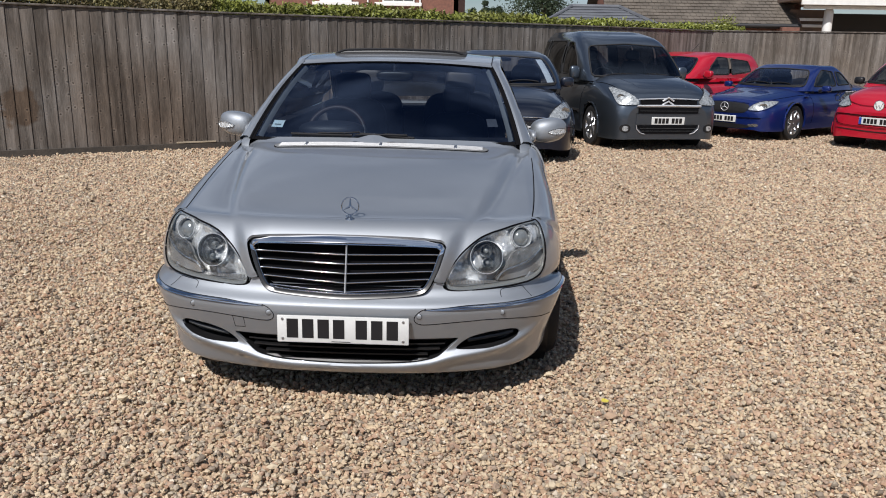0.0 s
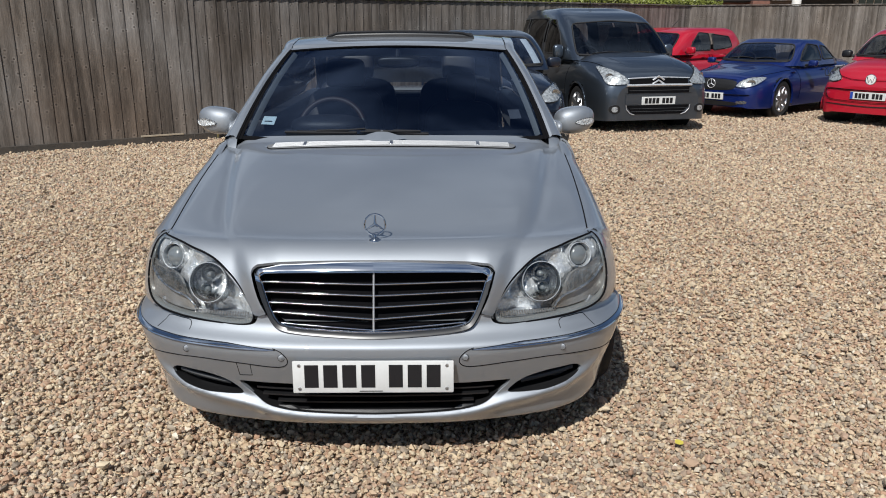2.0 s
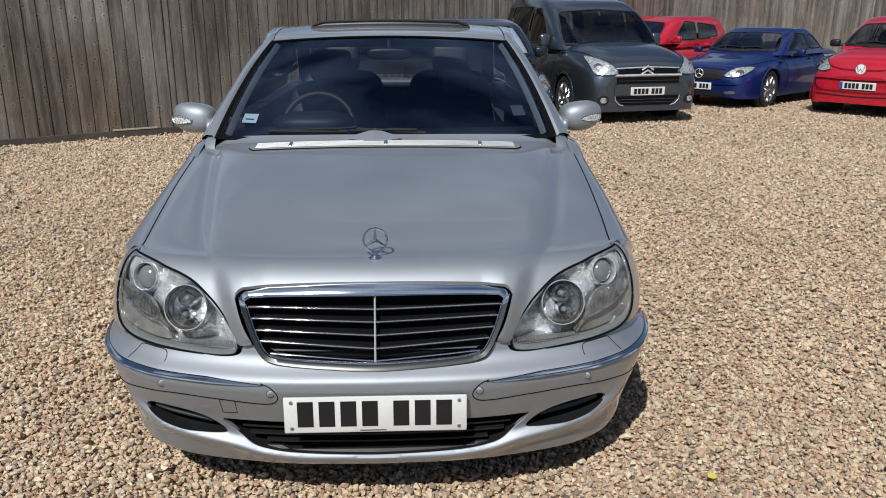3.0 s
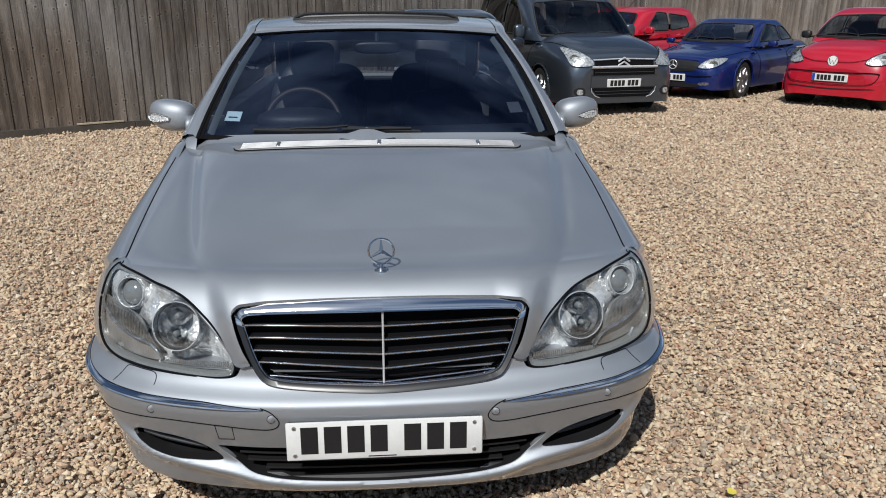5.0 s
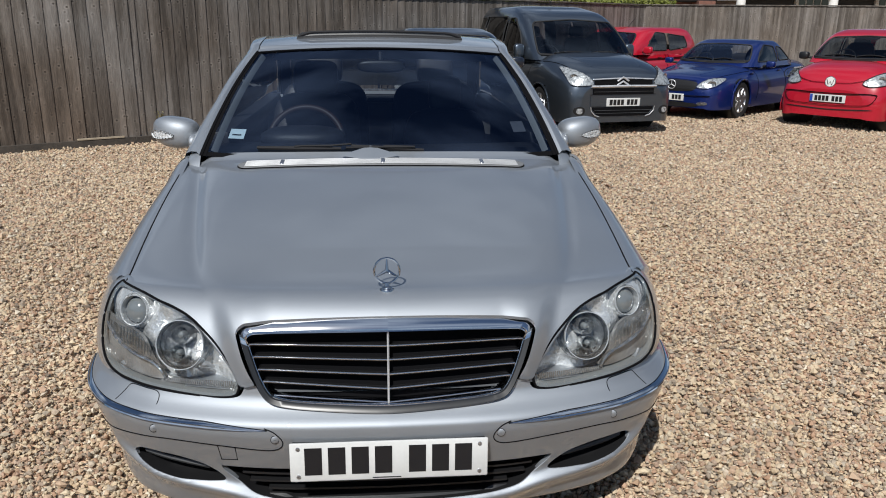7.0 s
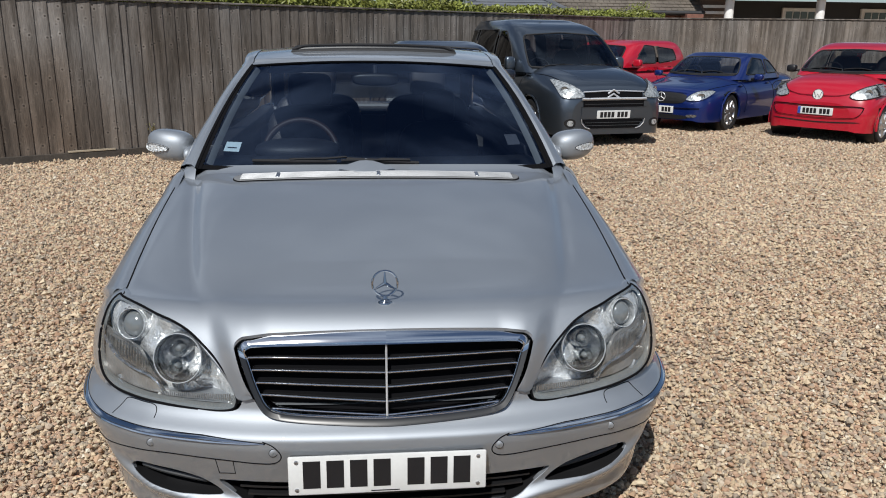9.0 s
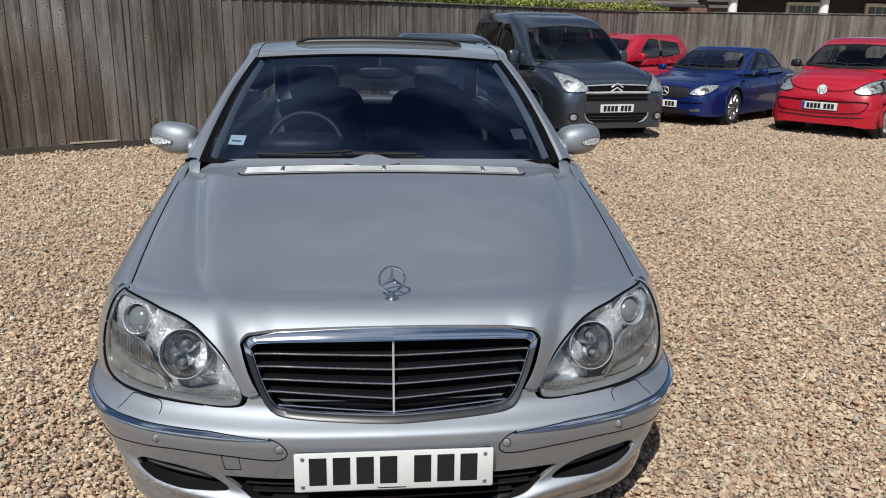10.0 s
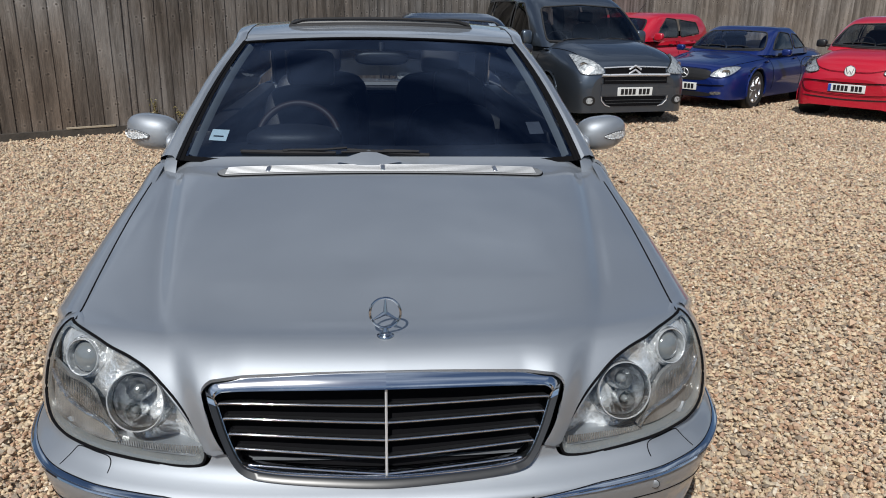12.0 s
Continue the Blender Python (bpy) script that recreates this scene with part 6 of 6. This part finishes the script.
        tri = np.array([(0, 1, 4), (1, 2, 4), (2, 3, 4), (3, 0, 4), (1, 0, 5), (2, 1, 5), (3, 2, 5), (0, 3, 5)])
        if flat:
            base, tri = base[:5], tri[:4]
    pos = np.stack([rng.uniform(x0, x1, n), rng.uniform(y0, y1, n)], 1)
    pos += rng.normal(0, 0.3, (n, 2))
    local = (pos - (-0.22, 2.95)) @ np.array([[0.9992, -0.0399], [0.0399, 0.9992]])
    pos = pos[~((np.abs(local[:, 0]) < 0.62) & (local[:, 1] > 0.75) & (local[:, 1] < 5.0))]
    n = len(pos)
    sc = size * np.exp(rng.normal(0, 0.23, (n, 1, 1))) * np.stack([rng.uniform(0.8, 1.5, n), rng.uniform(0.7, 1.1, n), rng.uniform(0.6, 1.05, n)], 1)[:, None, :]
    v = base[None] * (1 + rng.normal(0, 0.24, (n, len(base), 3)))
    v = v * sc
    ax, az = rng.normal(0, 0.5, n), rng.uniform(0, 2 * np.pi, n)
    y, z = v[..., 1] * np.cos(ax)[:, None] - v[..., 2] * np.sin(ax)[:, None], v[..., 1] * np.sin(ax)[:, None] + v[..., 2] * np.cos(ax)[:, None]
    x = v[..., 0] * np.cos(az)[:, None] - y * np.sin(az)[:, None]
    y = v[..., 0] * np.sin(az)[:, None] + y * np.cos(az)[:, None]
    lift = rng.uniform(0.0, heap, n) * sc[:, 0, 2]
    v = np.stack([x + pos[:, :1], y + pos[:, 1:], z + lift[:, None]], 2).reshape(-1, 3)
    t = (np.arange(n)[:, None, None] * len(base) + tri[None]).reshape(-1, 3)
    return soup("gravel", v, t, STONES)


for seed, n, x0, x1, y0, y1, size, fine, heap in ((1, 45000, -2.6, 2.9, 1.6, 4.0, 0.0080, True, 2.7), (7, 50000, -2.6, 2.9, 1.6, 4.0, 0.0078, False, 2.3), (4, 68000, -3.6, 4.0, 4.0, 6.5, 0.0096, False, 2.2),
                                                  (2, 100000, -5.0, 5.6, 6.5, 9.8, 0.0112, False, 1.8), (3, 74000, -6.4, 8.5, 9.6, 14.6, 0.0135, False, 1.6), (5, 14000, -8.0, -4.0, 6.0, 10.6, 0.0120, False, 1.6), (6, 16000, 3.4, 9.0, 6.0, 10.0, 0.0120, False, 1.6)):
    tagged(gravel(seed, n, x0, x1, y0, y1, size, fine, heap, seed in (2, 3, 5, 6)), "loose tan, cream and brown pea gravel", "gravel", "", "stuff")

# ---- fence: feather-edge boards on rails, with a capping and a gravel board ----
CORNERS = [((-13.5, 4.66), 1.93), ((-6.0, 9.40), 1.895), ((-3.58, 10.98), 1.875), ((5.1, 19.0), 1.94), ((9.6, 19.4), 1.975), ((15.5, 19.6), 2.0)]
BOARDS = []
rng = random.Random(4)
for v in range(6):
    bm = bmesh.new()
    w = 0.1660
    rows = []
    for k in range(5):
        z = k / 4
        d, e = rng.uniform(-0.004, 0.004), rng.uniform(-0.002, 0.002)
        rows.append([bm.verts.new(p) for p in ((-w / 2 + e, -0.006 + d * 0.2, z), (w / 2 + e, -0.0185 + d * 0.4, z), (w / 2 + e, -0.0085 + d * 0.2, z), (-w / 2 + e, 0.0, z))])
    for a, b in zip(rows, rows[1:]):
        for k in range(4):
            bm.faces.new((a[k], a[(k + 1) % 4], b[(k + 1) % 4], b[k]))
    bm.faces.new(rows[0][::-1])
    bm.faces.new(rows[-1])
    me = bpy.data.meshes.new("board")
    bm.to_mesh(me)
    bm.free()
    me.materials.append(FENCE)
    BOARDS.append(me)


def fence(name, a, ha, b, hb, label):
    """A run of fence from a to b, its height going from ha to hb."""
    a, b = Vector((*a, 0)), Vector((*b, 0))
    length = (b - a).length
    ang = math.atan2(b.y - a.y, b.x - a.x)
    base = tagged(new(name), label, "", "", "structure")
    base.matrix_world = Matrix.Translation(a) @ Matrix.Rotation(ang, 4, "Z")
    slope = (hb - ha) / length

    def lean(bm):
        for v in bm.verts:
            v.co.z += slope * v.co.x * (v.co.z > 0.5)
        return bm
    part("gravel_board", box(0, length, -0.035, 0.01, -0.05, 0.095, 0.004, 1), KERB, base, "dark damp timber gravel board")
    part("capping", lean(box(0, length, -0.040, 0.06, ha - 0.025, ha, 0.005, 1)), FENCE, base, "weathered timber capping rail")
    # added sheet that closes the board joints and darkens them like shade
    part("shade_backing", lean(box(0, length, 0.001, 0.003, 0.08, ha - 0.03)), JOINT_SHADE, base)
    for z in (0.45, 1.05, 1.65):
        part("rail", box(0, length, 0.004, 0.06, z, z + 0.08, 0.004, 1), FENCE, base)
    for px in (0.0, length):
        part("post", box(px - 0.06, px + 0.06, 0.0, 0.12, -0.05, ha + (slope * length if px else 0) - 0.03, 0.006, 1), FENCE, base)
    x = 0.06
    while x < length - 0.01:
        o = new("board", rng.choice(BOARDS))
        o.parent = base
        top = ha + slope * x - 0.026
        o.matrix_local = Matrix.Translation((x, 0, 0.085)) @ Matrix.Rotation(rng.uniform(-0.003, 0.003), 4, "Y") @ Matrix.Diagonal((1, 1, top - 0.085 + rng.uniform(-0.012, 0.0), 1))
        x += 0.1575 + rng.uniform(-0.006, 0.004)
    return base


for i in range(5):
    (a, ha), (b, hb) = CORNERS[i], CORNERS[i + 1]
    fence("wall_fence_%d" % (i + 1), a, ha, b, hb, "weathered grey-brown close-board timber fence")
# added pale strip: sunlight on the gravel board's top edge, as colour
batten = part("kerb_lit_edge", box(-.27, .27, -.012, .012, 0, .022, .003, 1), mat("lit_edge_pale", (0.36, 0.30, 0.22), 0.8, bump=0.3, bscale=30, stretch=(1, 6, 6)), None)
tagged(batten, "added pale strip for the sunlit top edge of the gravel board", "batten")
batten.matrix_world = pose(-3.90, 10.735, 0.0955, 0, 0, 33)
# plain boarding closes the yard behind the lens
CLOSE = [(15.5, 19.6), (16, -13), (-14, -13), (-13.5, 4.66)]
for a, b in zip(CLOSE, CLOSE[1:]):
    d = Vector((b[0] - a[0], b[1] - a[1], 0))
    bm = moved(box(0, d.length, -0.02, 0.02, 0, 1.9), Matrix.Translation((*a, 0)) @ Matrix.Rotation(math.atan2(d.y, d.x), 4, "Z"))
    structure("wall_yard", bm, FENCE, "plain timber boundary fence")


# ---- hedge behind the fence ----
def hedge(pts, height, depth, seed, density, label, size=0.041, material=None):
    """A clipped hedge along a line: stems inside, many leaves outside, uneven top."""
    root = tagged(new("hedge"), label, "hedge")
    rg = np.random.default_rng(seed)
    cs = []
    for (a, b) in zip(pts, pts[1:]):
        a, b = np.array(a, float), np.array(b, float)
        d = b - a
        L = np.linalg.norm(d)
        nrm = np.array([-d[1], d[0]]) / L
        n = int(L * density)
        s, q, h = rg.uniform(0, 1, n), rg.uniform(0, 1, n), rg.uniform(0, 1, n)**0.6
        wob = 0.025 * np.sin(s * L * 2.1 + seed) + 0.02 * np.sin(s * L * 5.3) + rg.normal(0, 0.03, n)
        cs.append(np.stack([a[0] + d[0] * s + nrm[0] * (0.12 + q * depth), a[1] + d[1] * s + nrm[1] * (0.12 + q * depth), 1.35 + h * (height - 1.35 + wob)], 1))
        t = [Vector((*(a + d * k / 10 + nrm * (0.15 + depth / 2)), 0)) for k in range(11)]
        for p in t:
            part("stem", tube([p, p + Vector((.02, .01, .8)), p + Vector((-.01, .02, 1.7))], lambda q: .03 - .015 * q, False, 6), BARK, root)
    leaf_cloud("foliage", np.concatenate(cs), size, material or LEAF, root, seed)
    return root


hedge([(-13.5, 4.66), (-6.0, 9.40), (-3.58, 10.98)], 2.05, 0.6, 1, 5600, "brownish green clipped hedge along the fence top", 0.032, DRY_LEAF)
hedge([(-3.58, 10.98), (5.1, 19.0), (5.9, 19.1)], 2.03, 0.6, 2, 4200, "bright green clipped hedge behind the fence")


# ---- houses beyond ----
def courses(x0, x1, y0, z0, y1, z1, gauge, wid, material, root, name):
    """A roof slope of overlapping tiles, each course a stepped row with open joints."""
    n = int(math.hypot(y1 - y0, z1 - z0) / gauge)
    bm = bmesh.new()
    d = Vector((0, y1 - y0, z1 - z0)).normalized()
    nr = Vector((0, -d.z, d.y))
    for r in range(n):
        base = Vector((0, y0, z0)) + d * gauge * r
        x = x0 - (wid / 2 if r % 2 else 0)
        while x < x1:
            a, b = max(x + 0.006, x0), min(x + wid - 0.006, x1)
            if b - a > 0.02:
                lift = 0.03 + rng.uniform(-0.006, 0.006)
                q = [bm.verts.new(base + Vector((a, 0, 0)) + nr * lift), bm.verts.new(base + Vector((b, 0, 0)) + nr * lift),
                     bm.verts.new(base + Vector((b, 0, 0)) + d * gauge * 1.15), bm.verts.new(base + Vector((a, 0, 0)) + d * gauge * 1.15),
                     bm.verts.new(base + Vector((a, 0, 0)) - nr * 0.01), bm.verts.new(base + Vector((b, 0, 0)) - nr * 0.01)]
                bm.faces.new(q[:4])
                bm.faces.new((q[0], q[4], q[5], q[1]))
            x += wid
    return part(name, bm, material, root, "", False)


def house(name, x0, x1, y0, depth, eaves, ridge, roof_mat, wall_mat, label):
    root = tagged(new(name), label, "house")
    t = 0.25
    part("wall", box(x0 + 0.4, x1 - 0.4, y0 + 0.5, y0 + 0.5 + t, 0, eaves - 0.1), wall_mat, root)
    for x in (x0 + 0.4, x1 - 0.4 - t):
        bm = bmesh.new()
        yb = y0 + depth - 0.5
        ym = y0 + depth / 2
        pts = [(y0 + 0.5, 0), (yb, 0), (yb, eaves - 0.05), (ym, ridge - 0.25), (y0 + 0.5, eaves - 0.05)]
        f = bm.faces.new([bm.verts.new((x, p, q)) for p, q in pts])
        g = bmesh.ops.extrude_face_region(bm, geom=[f])["geom"]
        for v in g:
            if isinstance(v, bmesh.types.BMVert):
                v.co.x += t
        part("gable", bm, wall_mat, root, "", False)
    bm = bmesh.new()
    ym = y0 + depth / 2
    for (ya, za), (yb, zb) in (((y0, eaves), (ym, ridge)), ((ym, ridge), (y0 + depth, eaves))):
        bm.faces.new([bm.verts.new(p) for p in ((x0, ya, za - 0.03), (x1, ya, za - 0.03), (x1, yb, zb - 0.03), (x0, yb, zb - 0.03))])
    part("roof_deck", bm, CHARCOAL, root, "", False)
    courses(x0, x1, y0, eaves, ym, ridge, 0.21, 0.22, roof_mat, root, "roof")
    # gutter and soffit are charcoal so their colour gives the shade under the eaves
    part("gutter", tube([(x0, y0 - 0.06, eaves - 0.05), (x1, y0 - 0.06, eaves - 0.05)], 0.06), CHARCOAL, root)
    part("soffit", box(x0, x1, y0, y0 + 0.5, eaves - 0.14, eaves - 0.1), CHARCOAL, root)
    part("bargeboard", tube([(x1, y0 - 0.02, eaves - 0.06), (x1, ym, ridge - 0.06)], 0.07), CLAD, root)
    return root


h1 = house("bungalow", 4.0, 10.9, 30.0, 9.0, 2.45, 5.6, TILE, BRICK, "brick bungalow with a weathered brown tiled roof")
part("brick_pier", box(10.2, 10.8, 29.7, 30.4, 0, 2.35, 0.01, 1), BRICK, h1)


def hip_house(name, x0, x1, y0, y1, eaves, r0, r1, ridge, label):
    """A small building under a hipped roof with raised seams."""
    root = tagged(new(name), label, "house")
    part("wall", box(x0 + .3, x1 - .3, y0 + .3, y1 - .3, 0, eaves, .01, 1), BRICK, root)
    ym = (y0 + y1) / 2
    a, b, c, d = (Vector(p) for p in ((x0, y0, eaves), (x1, y0, eaves), (x1, y1, eaves), (x0, y1, eaves)))
    e, f = Vector((r0, ym, ridge)), Vector((r1, ym, ridge))
    for quad in ((a, b, f, e), (b, c, f), (c, d, e, f), (d, a, e)):
        bm = bmesh.new()
        bm.faces.new([bm.verts.new(p) for p in quad])
        fold(bm, .06, (0, 0, -1))
        part("roof_slope", bm, SLATE, root, "", False)
        lo0, lo1, hi0, hi1 = quad[0], quad[1], quad[-1], quad[2]
        for k in range(1, 8):
            t = k / 8
            part("roof_course", tube([lo0.lerp(hi0, t) + Vector((0, 0, .012)), lo1.lerp(hi1, t) + Vector((0, 0, .012))], .02, False, 5), SLATE, root)
    for p, q in ((e, f), (a, e), (d, e), (b, f), (c, f)):
        part("ridge_cap", tube([p + Vector((0, 0, .02)), q + Vector((0, 0, .02))], .06, False, 8), SLATE, root)
    return root


hip_house("outbuilding", 1.15, 4.9, 23.0, 26.2, 2.0, 2.3, 3.7, 2.68, "low outbuilding with a grey hipped roof")
h3 = house("far_house", -13.5, -1.9, 44.0, 8.0, 5.4, 7.4, TILE, BRICK, "distant brick house over the hedge")
for wx in (-9.1, -5.6):
    w = part("window", box(wx - 0.9, wx + 0.9, 44.40, 44.52, 3.68, 4.98, 0.02, 1), WHITE_PAINT, h3, "white window frame")
    part("sill", box(wx - 1.3, wx + 1.3, 44.30, 44.50, 3.55, 3.74, 0.02, 1), WHITE_PAINT, w)
    for k in (-1, 0, 1):
        part("pane", box(wx + 0.56 * k - 0.25, wx + 0.56 * k + 0.25, 44.38, 44.41, 3.84, 4.85), PRIVACY, w)
for px in (-7.3, -4.4):
    part("downpipe", tube([(px, 44.42, 0), (px, 44.42, 5.3)], 0.05, False, 8), WHITE_PAINT, h3)

porch = tagged(new("porch_house"), "house with a white fascia, white columns and a charcoal wall", "house")
part("wall", box(11.2, 24.0, 33.2, 33.5, 0, 3.0), CHARCOAL, porch)
part("side_wall", box(10.95, 11.2, 31.0, 33.5, 0, 3.2), BRICK, porch, "red brick end wall")
part("roof_slab", box(10.4, 24.5, 29.3, 33.6, 3.24, 3.42, 0.02, 1), CLAD, porch)
part("fascia", box(10.8, 24.5, 29.55, 29.64, 2.98, 3.10, 0.01, 1), WHITE_PAINT, porch, "white fascia board")
part("fascia", box(10.6, 24.5, 29.25, 29.34, 3.10, 3.34, 0.01, 1), WHITE_PAINT, porch, "white fascia board")
for zz in (2.38, 2.60):
    part("shelf_board", box(10.7, 12.05, 30.4, 30.5, zz, zz + 0.10), WHITE_PAINT, porch)
part("boarding", box(10.7, 12.1, 30.6, 30.7, 2.0, 3.0), CLAD, porch)
for cx in (11.8, 15.2, 18.6):
    col = part("column", lathe([(0.001, 0), (0.24, 0), (0.24, 0.12), (0.17, 0.2), (0.16, 2.4), (0.155, 2.92), (0.11, 3.0), (0.001, 3.0)], Matrix.Translation((cx, 29.9, 0)), 20), WHITE_PAINT, porch, "white round column")
for wx in (16.1, 19.4):
    w = part("window", box(wx - 0.75, wx + 0.75, 33.1, 33.22, 0.9, 2.75, 0.02, 1), WHITE_PAINT, porch, "white casement frame")
    for k in range(4):
        part("pane", box(wx - 0.6 + k * 0.31, wx - 0.34 + k * 0.31, 33.08, 33.12, 1.05, 2.6), PRIVACY, w)


# ---- far trees ----
def tree(x, y, h, r, seed, label, slim=1.0, material=None):
    root = tagged(new("tree"), label, "tree")
    rg = np.random.default_rng(seed)
    pts = [Vector((x + 0.05 * k * math.sin(seed + k), y + 0.05 * k * math.cos(seed), h * 0.75 * k / 6)) for k in range(7)]
    part("trunk", tube(pts, lambda t: 0.03 * h * (1 - 0.8 * t)), BARK, root)
    cs = []
    for k in range(26):
        a, q = rg.uniform(0, 2 * np.pi), rg.uniform(0.15, 1)
        zz = h * (0.30 + 0.66 * rg.uniform())
        rad = r * slim * math.sqrt(max(0.05, 1 - ((zz / h - 0.6) / 0.42)**2)) * q
        c = np.array([x + rad * math.cos(a), y + rad * math.sin(a), zz])
        if k < 9:
            j = min(6, int(zz / (h * 0.75) * 6 * 0.7))
            part("limb", tube([pts[j], (pts[j] + Vector(c)) / 2 + Vector((0, 0, 0.1)), Vector(c)], lambda t: 0.010 * h * (1 - 0.8 * t), sides=5), BARK, root)
        cs.append(c + rg.normal(0, 1, (380, 3)) * np.array([0.26, 0.26, 0.2]) * r * (0.5 + 0.5 * slim))
    leaf_cloud("crown", np.concatenate(cs), 0.05 * h / 3, material or DARK_LEAF, root, seed)
    return root


tree(2.5, 52, 5.0, 2.1, 3, "rounded dark green tree beyond the hedge")
for k, (tx, hh) in enumerate(((-3.2, 5.5), (-1.9, 6.2), (-1.2, 5.6), (-0.4, 5.9))):
    tree(tx, 85, hh, 0.7, 10 + k, "distant dark green conifer tree", 0.5)
tree(6.2, 23.2, 2.3, 0.6, 5, "small light green shrub behind the fence", 1.0, LEAF)


# ---- small things on the ground ----
leaf_bm = bmesh.new()
prof = [(0, 0), (.25, .35), (.5, .45), (.75, .32), (1, 0)]
up_row = [leaf_bm.verts.new((.035 * t, .030 * w, .006 + .006 * w)) for t, w in prof]
mid_row = [leaf_bm.verts.new((.035 * t, 0, .006 * math.sin(t * 3))) for t, w in prof[1:-1]]
low_row = [leaf_bm.verts.new((.035 * t, -.030 * w, .004 + .008 * w)) for t, w in prof[1:-1]]
mids = [up_row[0]] + mid_row + [up_row[-1]]
lows = [up_row[0]] + low_row + [up_row[-1]]
for k in range(4):
    for r0, r1 in ((up_row, mids), (mids, lows)):
        vs = []
        for v in (r0[k], r0[k + 1], r1[k + 1], r1[k]):
            if v not in vs:
                vs.append(v)
        if len(vs) > 2:
            leaf_bm.faces.new(vs)
fallen = part("fallen_leaf", leaf_bm, mat("yellow_leaf", (0.62, 0.52, 0.08), 0.6), None)
tagged(fallen, "small yellow fallen leaf on the gravel", "leaf")
fallen.matrix_world = pose(0.835, 3.185, 0.030, 8, 5, 30) @ Matrix.Scale(1.15, 4)
for k, (wx, wy, wh) in enumerate(((-3.30, 11.14, .42), (-3.02, 11.40, .30), (-2.5, 11.88, .26))):
    weed = tagged(new("weed"), "thin dry weed growing at the fence foot", "plant", "weeds at the fence")
    rg = np.random.default_rng(50 + k)
    pts = []
    for q in range(5):
        tip = Vector((wx + rg.normal(0, .07), wy + rg.normal(0, .04), wh * rg.uniform(.6, 1)))
        part("stem", tube([Vector((wx, wy, 0)), Vector((wx, wy, 0)).lerp(tip, .5) + Vector((rg.normal(0, .02), 0, .02)), tip], .004, False, 5), DRY_LEAF, weed)
        for t in np.linspace(.3, 1, 10):
            pts.append(np.array(Vector((wx, wy, 0)).lerp(tip, t)) + rg.normal(0, .02, 3))
    leaf_cloud("leaves", np.array(pts), .022, DRY_LEAF, weed, 60 + k)
